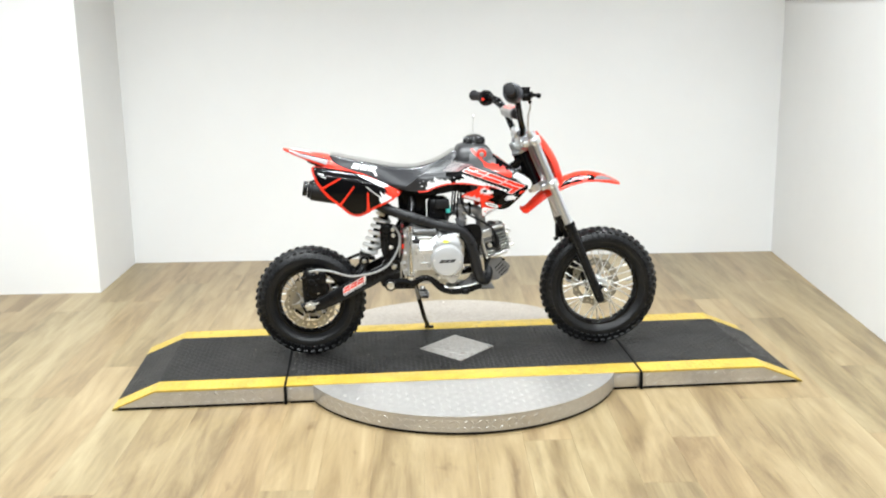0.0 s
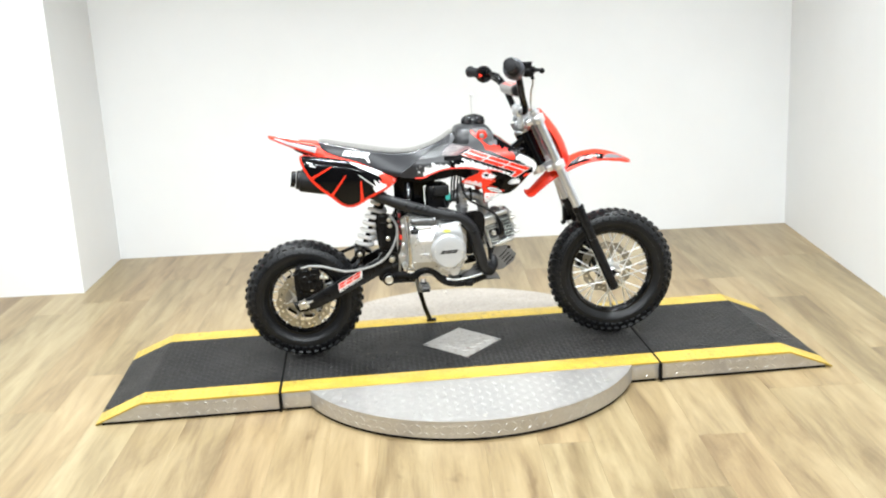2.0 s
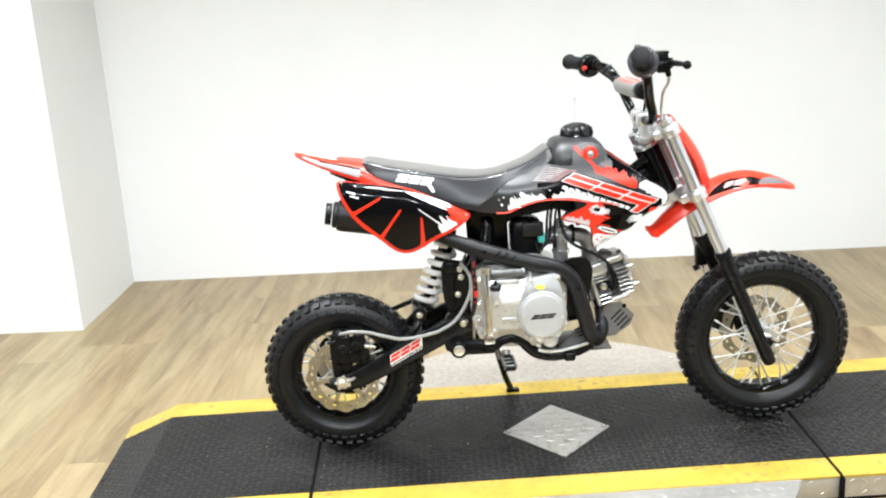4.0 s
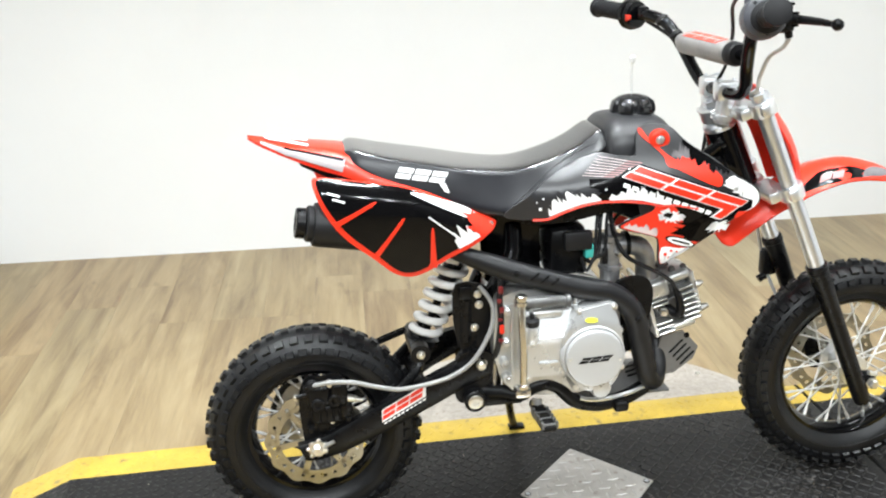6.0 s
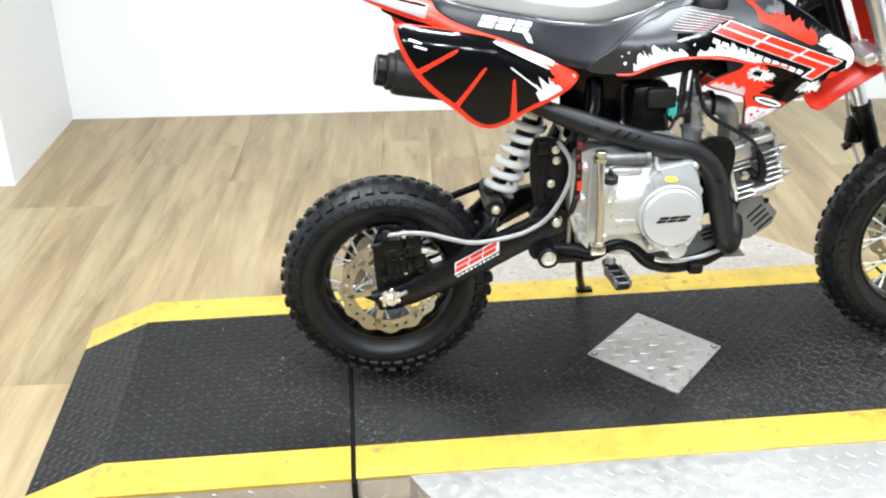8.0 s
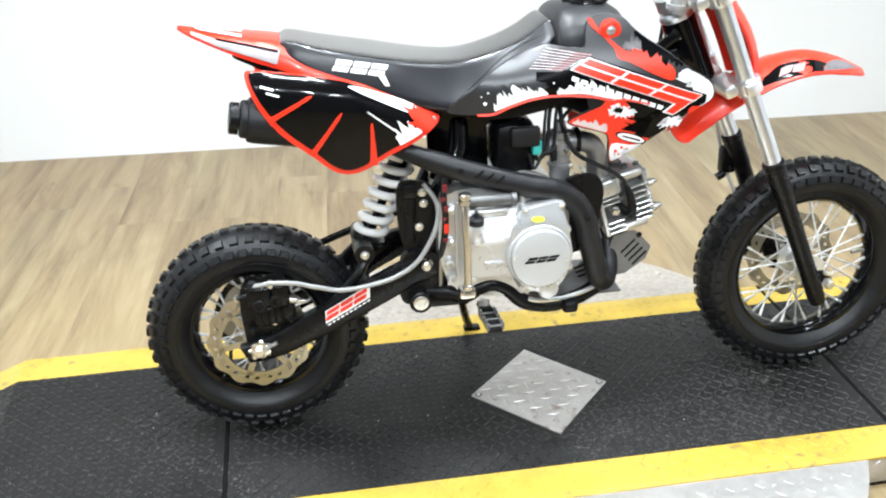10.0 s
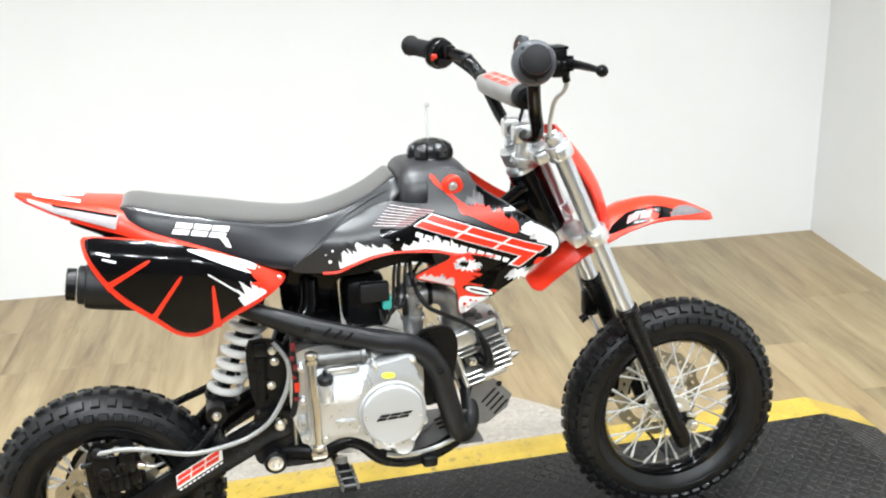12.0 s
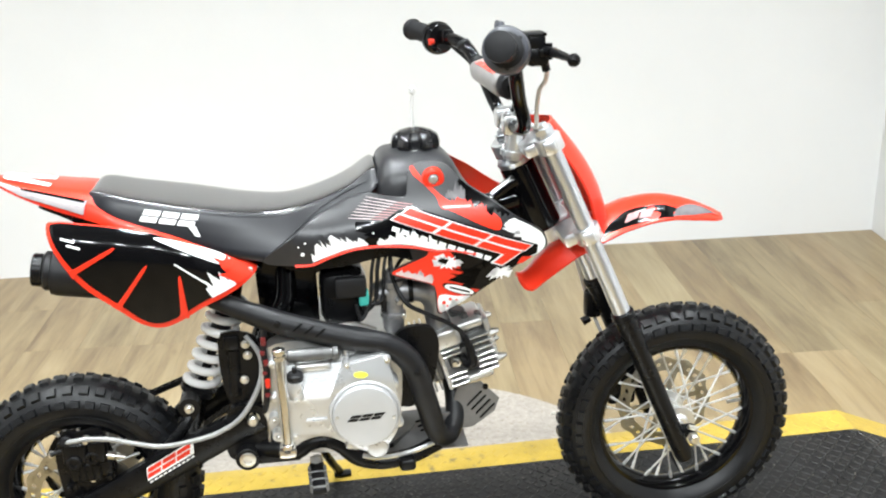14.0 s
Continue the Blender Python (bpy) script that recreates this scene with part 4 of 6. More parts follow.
for i in range(4):
    part("decal", Geo().box((-0.001, -0.056 + 0.0405 * i, 0.0188), (0.024, 0.0022, 0.0010), m), PALE, pad)
part("decal", Geo().box((-0.001, 0.004, 0.0188), (0.0022, 0.116, 0.0008), m), PALE, pad)
for s in (-1, 1):
    y = s * 0.032
    g = Geo().rbox((0.236, y, 0.793), (0.046, 0.030, 0.036), 0.008, Matrix.Identity(4)).cyl((0.230, y, 0.735), (0.236, y, 0.785), 0.016, n=20).cyl((0.230, y, 0.742), (0.231, y, 0.750), 0.021, n=20)
    cl = part("bar_clamp", g, POLISHED, top_clamp, "polished bar clamp")
    for dx in (-0.013, 0.013):
        bolt((0.236 + dx, y, 0.809), 0.0035, cl, 0.006, CHROME, (0, 0, 1))


def along(a, b, t):
    return Vector(a) + (Vector(b) - Vector(a)) * t


def grip(a, b, label, big):
    """Ribbed rubber grip from a (inner) to b (outer end)."""
    d = Vector(b) - Vector(a)
    L = d.length
    prof = [(0, 0.012), (0.001, big), (0.006, big), (0.008, 0.0165)]
    k = 0.014
    while k < L - 0.012:
        prof += [(k, 0.0155), (k + 0.001, 0.0172), (k + 0.004, 0.0172), (k + 0.005, 0.0155)]
        k += 0.008
    prof += [(L - 0.008, 0.0172), (L - 0.006, 0.0205), (L - 0.001, 0.0200), (L, 0.016), (L + 0.0005, 0.004)]
    return part("grip", Geo().lathe(a, d, prof, 24), BLACK_MATTE, bar, label, 30)


grip((0.172, -0.300, 0.947), (0.148, -0.382, 0.963), "black rubber grip", 0.024)
grip((0.146, 0.238, 0.9085), (0.110, 0.336, 0.9145), "black rubber grip", 0.027)
# throttle side housing and brake lever
d = Vector((0.028, 0.10, -0.020)).normalized()
p = Vector((0.179, -0.268, 0.942))
g = Geo().lathe(p - d * 0.034, d, [(0, 0.0185), (0.0005, 0.026), (0.004, 0.031), (0.010, 0.0325), (0.018, 0.0325), (0.0185, 0.0315), (0.020, 0.0315), (0.0205, 0.0328), (0.040, 0.0325), (0.050, 0.030), (0.056, 0.022)], 36)
hsg = part("throttle_housing", g, THROTTLE, bar, "blue-grey plastic throttle housing")
part("cable_stub", Geo().lathe(p + Vector((-0.002, 0.030, 0.016)), (-0.05, 0.12, 0.5), [(0, 0.012), (0.010, 0.011), (0.012, 0.008), (0.019, 0.007), (0.021, 0.004)], 14), THROTTLE, hsg)
for a in (0.9, 2.5, 4.6):
    o = d.to_track_quat("Z", "Y").to_matrix() @ Vector((0.025 * math.cos(a), 0.025 * math.sin(a), 0))
    part("screw", Geo().lathe(p - d * 0.031 + o, -d, [(0, 0.0032), (0.0022, 0.0032), (0.0030, 0.002)], 10), BLACK_MATTE, hsg)
g = Geo().rbox((0.226, -0.238, 0.930), (0.032, 0.036, 0.028), 0.007, Matrix.Identity(4)).rbox((0.223, -0.238, 0.950), (0.026, 0.036, 0.018), 0.003, Matrix.Identity(4)).rbox((0.223, -0.238, 0.960), (0.029, 0.039, 0.005), 0.002, Matrix.Identity(4)).cyl((0.234, -0.240, 0.93), (0.240, -0.240, 0.908), 0.006, n=10)
g.rbox((0.238, -0.256, 0.936), (0.026, 0.014, 0.012), 0.003, Matrix.Identity(4)).cyl((0.240, -0.256, 0.926), (0.240, -0.256, 0.948), 0.005, n=10)
part("brake_master", g, BLACK_SATIN, bar, "black brake reservoir")
g = Geo().tube([(0.236, -0.252, 0.937), (0.241, -0.285, 0.938), (0.243, -0.325, 0.939), (0.245, -0.362, 0.939)], [0.0078, 0.0066, 0.0058, 0.0040], 12, 6, 1.0).lathe((0.2452, -0.361, 0.939), (0.05, -0.8, 0), [(0, 0.004), (0.003, 0.0075), (0.008, 0.0090), (0.013, 0.0075), (0.016, 0.003)], 16)
part("brake_lever", g, BLACK_SATIN, bar, "black ball-ended brake lever")
p = Vector((0.152, 0.218, 0.907))
kill = part("kill_switch_housing", Geo().lathe(p - Vector((0.0, 0.010, 0)), (-0.35, 0.95, 0.05), [(0, 0.018), (0.002, 0.026), (0.006, 0.028), (0.014, 0.028), (0.015, 0.030), (0.024, 0.030), (0.028, 0.024)], 32), BLACK_GLOSS, bar, "black switch housing")
part("kill_button", Geo().cyl((0.134, 0.206, 0.905), (0.126, 0.202, 0.904), 0.006, n=12), RED, kill, "red kill button")
part("switch_block", Geo().rbox((0, 0, 0), (0.025, 0.024, 0.026), 0.007, Matrix.Translation((0.159, 0.206, 0.912)) @ Matrix.Rotation(radians(20), 4, "Z")), BLACK_GLOSS, kill)
part("throttle_cable", Geo().tube([(0.175, -0.233, 0.974), (0.177, -0.205, 0.974), (0.190, -0.14, 0.950), (0.215, -0.09, 0.900), (0.238, -0.02, 0.84), (0.242, 0.050, 0.76), (0.244, 0.062, 0.63), (0.16, -0.04, 0.60), (0.05, -0.035, 0.585), (0.022, -0.035, 0.545)], 0.0032, 8, 8), BLACK_MATTE, bike)
part("wiring_cable", Geo().tube([(0.165, 0.200, 0.898), (0.196, 0.12, 0.866), (0.222, 0.09, 0.815), (0.240, 0.07, 0.785), (0.240, 0.055, 0.72), (0.225, 0.05, 0.62)], 0.0035, 8, 8), BLACK_MATTE, bike)
for t_, (x, y, z) in enumerate(((0.200, 0.1265, 0.875), (0.183, 0.157, 0.901))):
    part("cable_tie", Geo().lathe((x, y, z), (-0.016, 0.031, 0.03), [(-0.004, 0.0122), (-0.003, 0.0132), (0.003, 0.0132), (0.004, 0.0122)], 16), BLACK_MATTE, bar)

# ---- tank ----
def ring(x, y0, w, zb, zt, p=2.6, n=28, lean=0.0):
    """A rounded cross-section at x: half width w, from zb to zt, p sets how square."""
    out, cz, hz = [], (zb + zt) / 2, (zt - zb) / 2
    for k in range(n):
        a = 2 * math.pi * k / n
        c, s = math.cos(a), math.sin(a)
        out.append((x + lean * s, y0 + w * math.copysign(abs(c) ** (2 / p), c), cz + hz * math.copysign(abs(s) ** (2 / p), s)))
    return out


tank_st = [(0.002, 0.070, 0.630, 0.728), (0.010, 0.084, 0.614, 0.750), (0.028, 0.090, 0.606, 0.760), (0.075, 0.090, 0.604, 0.761), (0.108, 0.085, 0.604, 0.757), (0.128, 0.076, 0.606, 0.742), (0.145, 0.064, 0.612, 0.712), (0.165, 0.050, 0.622, 0.682), (0.185, 0.036, 0.632, 0.662)]
sm = spline([Vector((x, zb, zt)) for x, w, zb, zt in tank_st], 4)
rings = [ring(v.x, 0, float(np.interp(v.x, [q[0] for q in tank_st], [q[1] for q in tank_st])), v.y, v.z, 3.2) for v in sm]
tank = part("fuel_tank", Geo().loft(rings), TANK_PLASTIC, bike, "charcoal plastic fuel tank", 50)
capg = Geo()
prof = [(0.0, 0.030), (0.002, 0.036), (0.008, 0.0405), (0.016, 0.0405), (0.026, 0.037), (0.033, 0.026), (0.037, 0.012), (0.038, 0.003)]
cap_c, n = Vector((0.074, 0, 0.754)), 64
v = []
for dd, rr in prof:
    for k in range(n):
        a = 2 * math.pi * k / n
        dent = 0.80 if (math.cos(6 * a + 0.6) < -0.25 and 0.004 < dd < 0.030) else 1.0
        v.append(cap_c + Vector((rr * dent * math.cos(a), rr * dent * math.sin(a), dd)))
f = [(k * n + i, k * n + (i + 1) % n, (k + 1) * n + (i + 1) % n, (k + 1) * n + i) for k in range(len(prof) - 1) for i in range(n)] + [tuple(range((len(prof) - 1) * n, len(prof) * n))]
part("fuel_cap", capg.add(v, f), CAP_BLACK, tank, "black scalloped fuel cap", 40)
part("vent_hose", Geo().tube([(0.072, 0, 0.790), (0.071, 0.001, 0.825), (0.073, 0.002, 0.850)], 0.0022, 8).lathe((0.073, 0.002, 0.846), (0, 0, 1), [(0, 0.003), (0.002, 0.0055), (0.010, 0.0055), (0.013, 0.003)], 12), CLEAR, tank, "milky plastic vent hose")

# ---- seat ----
seat_x = [-0.448, -0.43, -0.38, -0.30, -0.22, -0.15, -0.09, -0.04, -0.004, 0.007]
seat_top = [0.728, 0.735, 0.723, 0.707, 0.692, 0.687, 0.699, 0.719, 0.742, 0.736]
seat_bot = [0.725, 0.708, 0.676, 0.643, 0.616, 0.609, 0.645, 0.683, 0.706, 0.720]
seat_w = [0.046, 0.068, 0.084, 0.094, 0.097, 0.095, 0.088, 0.081, 0.075, 0.066]
SEAT_REAR = ((1.0, 0.10), (0.975, 0.35), (0.93, 0.60), (0.885, 0.80), (0.83, 0.935), (0.68, 0.985), (0.32, 0.998))
SEAT_FRONT = ((1.0, 0.10), (0.925, 0.35), (0.82, 0.60), (0.73, 0.80), (0.66, 0.935), (0.51, 0.985), (0.24, 0.998))


def seat_flank(x):
    """Half of the seat's section: steep at the rear, sloping in towards the tank."""
    f = max(0.0, min(1.0, (x + 0.30) / 0.18))
    f = f * f * (3 - 2 * f)
    return [(-(a + (c - a) * f), b) for (a, b), (c, d) in zip(SEAT_REAR, SEAT_FRONT)]


rings = []
for k in range(49):
    t = k / 48 * (len(seat_x) - 1)
    i = min(int(t), len(seat_x) - 2)
    def at(a):
        p = [a[max(i - 1, 0)], a[i], a[i + 1], a[min(i + 2, len(a) - 1)]]
        u = t - i
        return 0.5 * (2 * p[1] + (p[2] - p[0]) * u + (2 * p[0] - 5 * p[1] + 4 * p[2] - p[3]) * u * u + (3 * p[1] - p[0] - 3 * p[2] + p[3]) * u ** 3)
    x, zt, zb, w = at(seat_x), at(seat_top), at(seat_bot), at(seat_w)
    prof = [(-0.55, 0.0), (-0.9, 0.0)] + seat_flank(x)
    prof = [tuple(p) for p in spline([Vector(p) for p in prof + [(0, 1.0)] + [(-a, b) for a, b in reversed(prof)]], 3)]
    rings.append([(x, a * w, zb + (zt - zb) * b) for a, b in prof])
seat = part("seat", Geo().loft(rings), VINYL, bike, "black vinyl bench seat", 60)
# upward faces take a raised coat IOR, exaggerating the wall's sheen on the top
seat.data.materials.append(VINYL_TOP)
for p in seat.data.polygons:
    p.material_index = 1 if p.normal.z > 0.80 else 0


def seat_side(x, z):
    """The near side of the seat at a height."""
    zt, zb, w = (float(np.interp(x, seat_x, a)) for a in (seat_top, seat_bot, seat_w))
    b = max(0.1, min(0.97, (z - zb) / (zt - zb)))
    flank = seat_flank(x)
    return w * float(np.interp(b, [q[1] for q in flank], [q[0] for q in flank]))


def seam(pts, name="seam"):
    return part(name, Geo().tube([(x, seat_side(x, z) - 0.0002, z) for x, z in pts], 0.0010, 6, 8), VINYL, seat)


# ---- graphics ----
def bars(parent, origin, ux, uz, yf, m, size, names="decal", slant=0.30, count=3, gap=0.10, edge=None):
    """A plain-shape mark: pairs of slanted bars in a row. ux, uz: side-view directions; size: length and height; edge: a material for a thin outline."""
    L, hgt = size
    w = L / count
    for i in range(count):
        for lo, hi, a0, a1 in ((0.0, 0.44, -0.03, 0.94), (0.56, 1.0, 0.00, 0.98)):
            for grow, mm, yy in ((0.0017, edge, off(yf, -0.0006)), (0.0, m, yf)) if edge else ((0.0, m, yf),):
                pts = []
                for a, b, da, db in ((a0, lo, -1, -1), (a1, lo, 1, -1), (a1, hi, 1, 1), (a0, hi, -1, 1)):
                    s = (i + a * (1 - gap)) * w + slant * b * hgt + da * grow * 1.3
                    q = b * hgt + db * grow
                    pts.append((origin[0] + ux[0] * s + uz[0] * q, origin[1] + ux[1] * s + uz[1] * q))
                part(names, Geo().sheet(pts, yy, 0.0004, 0.006), mm, parent)


def splash(base, direction, spikes, seed, longest):
    """A paint-splash outline: a smooth base line, then ragged spikes back along it in a direction."""
    r = random.Random(seed)
    back, n = [], spikes
    pts = [Vector(p) for p in base]
    path = spline(pts, 8)
    d = Vector(direction).normalized()
    out = [tuple(p) for p in path]
    for k in range(n, -1, -1):
        t = k / n
        p = path[min(int(t * (len(path) - 1)), len(path) - 1)]
        body = longest * 0.38 * math.sin(math.pi * (0.08 + 0.84 * t))
        if k < n:
            q = path[min(int((k + 0.5) / n * (len(path) - 1)), len(path) - 1)]
            tip = body + longest * r.uniform(0.12, 0.62) * math.sin(math.pi * (0.1 + 0.8 * t))
            e = Vector((q.x, q.y)) + d * tip + Vector((-d.y, d.x)) * r.uniform(-0.25, 0.25) * longest * 0.3
            back.append((e.x, e.y))
        e = Vector((p.x, p.y)) + d * body
        back.append((e.x, e.y))
    return out + back


def burst(cx, cz, r0, r1, spikes, seed, squash=0.8, lean=0.0):
    """A star-like paint splash round a centre."""
    r, out = random.Random(seed), []
    for k in range(spikes * 2):
        a = math.pi * k / spikes
        rad = r.uniform(0.72, 1.0) * r1 if k % 2 else r0 * r.uniform(0.85, 1.1)
        out.append((cx + rad * math.cos(a) + lean * rad * math.sin(a), cz + squash * rad * math.sin(a)))
    return out


def off(yf, d):
    return lambda x, z: yf(x, z) - d if yf(x, z) <= 0 else yf(x, z) + d


# ---- shrouds ----
def shroud_y(x, z):
    """Near surface of the tank shroud."""
    w = float(np.interp(x, [-0.19, -0.10, 0.0, 0.10, 0.20, 0.27], [0.098, 0.108, 0.120, 0.132, 0.138, 0.128]))
    lean = float(np.interp(x, [-0.10, 0.03], [3.4, 1.40]))
    return -(w - lean * max(0, z - 0.645) ** 1.5 - 0.10 * max(0, 0.59 - z))


SHROUD = smooth_outline([(-0.185, 0.612), (-0.140, 0.646), (-0.095, 0.678), (-0.025, 0.708), (0.02, 0.704), (0.046, 0.706), (0.052, 0.738), (0.072, 0.752), (0.110, 0.748), (0.131, 0.728), (0.150, 0.713), (0.177, 0.696), (0.197, 0.680), (0.227, 0.659), (0.255, 0.642), (0.264, 0.626), (0.263, 0.611), (0.242, 0.599), (0.209, 0.584), (0.156, 0.548), (0.103, 0.516), (0.086, 0.511), (0.083, 0.535), (0.082, 0.553), (0.076, 0.562), (0.055, 0.569), (0.022, 0.578), (0.014, 0.587), (0.042, 0.601), (0.072, 0.613), (0.076, 0.620), (0.06, 0.624), (0.026, 0.628), (-0.012, 0.629), (-0.046, 0.625), (-0.081, 0.614), (-0.107, 0.603), (-0.133, 0.603)], 4)


def shrouds(s):
    yf = shroud_y if s < 0 else (lambda x, z: -shroud_y(x, z))
    sh = part("tank_shroud", Geo().sheet(SHROUD, yf, 0.004, 0.016), SHROUD_BLACK if s < 0 else RED, bike, "black plastic shroud with red and white splash graphics" if s < 0 else "red plastic shroud with black and white graphics", 50)

    def dec(pts, m, d, label=""):
        return part("decal", Geo().sheet(pts, off(yf, d), 0.0005, 0.006), m, sh, label)

    if s > 0:
        dec(SHROUD, SHROUD_BLACK, 0.0004)
    # lower black field
    dec(smooth_outline([(-0.030, 0.632), (-0.006, 0.655), (0.016, 0.668), (0.10, 0.642), (0.17, 0.617), (0.215, 0.598), (0.206, 0.583), (0.156, 0.550), (0.132, 0.545), (0.122, 0.590), (0.082, 0.617), (0.02, 0.629)], 4), BLACK_GLOSS, 0.0008, "black lower field")
    dec(splash([(0.024, 0.668), (0.006, 0.660), (-0.012, 0.646)], (-1, 0.30), 8, 14, 0.048), BLACK_GLOSS, 0.0009)
    # red scoop with white, black and pale splashes
    dec(smooth_outline([(0.076, 0.6195), (0.070, 0.611), (0.042, 0.599), (0.017, 0.587), (0.023, 0.580), (0.055, 0.571), (0.077, 0.563), (0.0845, 0.553), (0.0875, 0.514), (0.103, 0.519), (0.150, 0.547), (0.158, 0.562), (0.142, 0.578), (0.120, 0.590), (0.112, 0.612), (0.10, 0.619)], 4), RED, 0.0014, "red lower panel")
    dec(splash([(0.205, 0.589), (0.182, 0.569), (0.152, 0.550)], (-0.95, 0.22), 12, 17, 0.088), BLACK_GLOSS, 0.0019, "black splash")
    dec(burst(0.102, 0.600, 0.012, 0.026, 15, 3, 0.62, -0.3), WHITE, 0.0022)
    dec(burst(0.096, 0.603, 0.005, 0.010, 8, 8, 0.8), BLACK_GLOSS, 0.0028)
    dec(splash([(0.021, 0.5825), (0.050, 0.5735), (0.078, 0.5645)], (0.7, 1), 10, 11, 0.022), PALE, 0.0020)
    dec(burst(0.188, 0.5775, 0.009, 0.024, 13, 4, 0.62, 0.35), WHITE, 0.0024)
    dec(splash([(0.138, 0.5385), (0.103, 0.518), (0.0885, 0.514), (0.0885, 0.538)], (0.05, 1), 9, 41, 0.020), WHITE, 0.0020)
    dec(smooth_outline([(0.0885, 0.5140), (0.103, 0.5185), (0.137, 0.5380), (0.118, 0.5400), (0.0890, 0.5430)], 3), WHITE, 0.0020)
    for x, z, r in ((0.096, 0.530, 0.0032), (0.106, 0.536, 0.0026), (0.116, 0.534, 0.0018), (0.101, 0.524, 0.0016)):
        dec([(x + r * math.cos(k), z + r * math.sin(k)) for k in np.linspace(0, 5.6, 10)], RED, 0.0027)
    oval = [(0.1205 + 0.0265 * math.cos(k), 0.5525 + 0.0080 * math.sin(k) - 0.33 * 0.0265 * math.cos(k)) for k in np.linspace(0, 6.1, 26)]
    dec(oval, BLACK_GLOSS, 0.0030)
    dec([(0.1205 + (x - 0.1205) * 0.88, 0.5525 + (z - 0.5525) * 0.80) for x, z in oval], WHITE, 0.0036)
    dec([(0.105, 0.5590), (0.137, 0.5485), (0.137, 0.5455), (0.105, 0.5560)], BLACK_GLOSS, 0.0042)
    # red strap from the bolt and the red flash above the mark
    dec(smooth_outline([(0.055, 0.745), (0.061, 0.746), (0.072, 0.730), (0.089, 0.714), (0.104, 0.701), (0.120, 0.693), (0.150, 0.688), (0.172, 0.680), (0.190, 0.664), (0.186, 0.648), (0.160, 0.657), (0.115, 0.680), (0.098, 0.686), (0.092, 0.702), (0.076, 0.719), (0.060, 0.734)], 5), RED, 0.0012, "red flash")
    dec(splash([(0.112, 0.688), (0.140, 0.684), (0.172, 0.672)], (0.30, 1), 13, 52, 0.026), RED, 0.0014)
    dec(splash([(0.106, 0.700), (0.125, 0.697), (0.148, 0.692)], (0.25, 1), 9, 54, 0.030), FADE, 0.0010)
    dec(splash([(0.130, 0.727), (0.150, 0.711), (0.177, 0.694), (0.205, 0.673)], (-0.45, -1), 14, 21, 0.026), BLACK_GLOSS, 0.0018, "black splash")
    dec(smooth_outline([(0.236, 0.5995), (0.257, 0.609), (0.2615, 0.624), (0.2525, 0.640), (0.226, 0.657), (0.212, 0.660), (0.214, 0.645), (0.230, 0.632), (0.232, 0.615)], 4), WHITE, 0.0022, "white front field")
    dec(splash([(0.236, 0.620), (0.234, 0.636), (0.226, 0.652), (0.214, 0.664)], (-1, 0.10), 11, 5, 0.040), WHITE, 0.0024)
    dec([(0.240, 0.5995), (0.222, 0.6010), (0.214, 0.5905), (0.222, 0.5905)], RED, 0.0030)
    # white splashes along the lower edge
    dec(splash([(-0.106, 0.6085), (-0.081, 0.6180), (-0.050, 0.6280), (-0.018, 0.6330)], (-0.55, 1), 15, 6, 0.036), WHITE, 0.0014)
    dec(splash([(-0.004, 0.6330), (0.040, 0.6320), (0.075, 0.6245), (0.104, 0.6180)], (-0.35, 1), 15, 9, 0.034), WHITE, 0.0018)
    for x, z, r in ((-0.122, 0.622, 0.0030), (-0.117, 0.640, 0.0018), (-0.128, 0.634, 0.0014), (-0.010, 0.652, 0.0016)):
        dec([(x + r * math.cos(k), z + r * math.sin(k)) for k in np.linspace(0, 5.6, 9)], WHITE, 0.0016)
    # pale speed lines, turning red towards the mark
    for k in range(8):
        t = k / 7
        a, b = Vector((-0.016 - 0.031 * t, 0.7035 - 0.029 * t)), Vector((0.054 - 0.047 * t, 0.692 - 0.021 * t))
        c = a.lerp(b, 0.66)
        w = Vector((0.0002, 0.0013))
        dec([tuple(a), tuple(c), tuple(c + w), tuple(a + w * 0.6)], PALE, 0.0010)
        dec([tuple(c), tuple(b), tuple(b + w), tuple(c + w)], PINK, 0.0010)
    # mark: slanted bars, white-edged, on a black lozenge
    o, ux = Vector((0.018, 0.6705)), Vector((0.938, -0.347))
    uz = Vector((0.81, 0.585))

    def on(*pts):
        return [tuple(o + ux * a + uz * b) for a, b in pts]

    dec(on((-0.006, -0.002), (0.172, -0.004), (0.178, -0.024), (0.205, -0.024), (0.205, -0.004), (0.222, 0.010), (0.226, 0.022), (0.214, 0.0375), (0.004, 0.0375), (-0.006, 0.020)), BLACK_GLOSS, 0.0028)
    dec(on((0.181, 0.004), (0.203, 0.004), (0.200, -0.021), (0.181, -0.021)), WHITE, 0.0034)
    dec(on((0.184, 0.006), (0.200, 0.006), (0.1975, -0.018), (0.184, -0.018)), RED, 0.0046)
    bars(sh, tuple(o + ux * 0.002 + uz * 0.003), tuple(ux), tuple(uz), off(yf, 0.0040), RED, (0.206, 0.030), slant=0.10, gap=0.05, edge=WHITE)
    q, ut = Vector((0.0185, 0.6555)), Vector((0.936, -0.352))
    for k in range(11):
        a = k * 0.0152
        dec([tuple(q + ut * (a + da) + Vector((0.35, 0.93)) * db) for da, db in ((0, 0), (0.0115, 0), (0.0115, 0.0070), (0, 0.0070))], WHITE, 0.0026)
    # tank bolt with its red collar
    yb = s * 0.086
    cg = Geo().lathe((0.090, s * 0.092, 0.728), (0, s, 0), [(0, 0.018), (0.010, 0.017), (0.012, 0.014), (0.0122, 0.009), (0.008, 0.008)], 24)
    col = part("bolt_collar", cg, RED, sh, "red bolt collar")
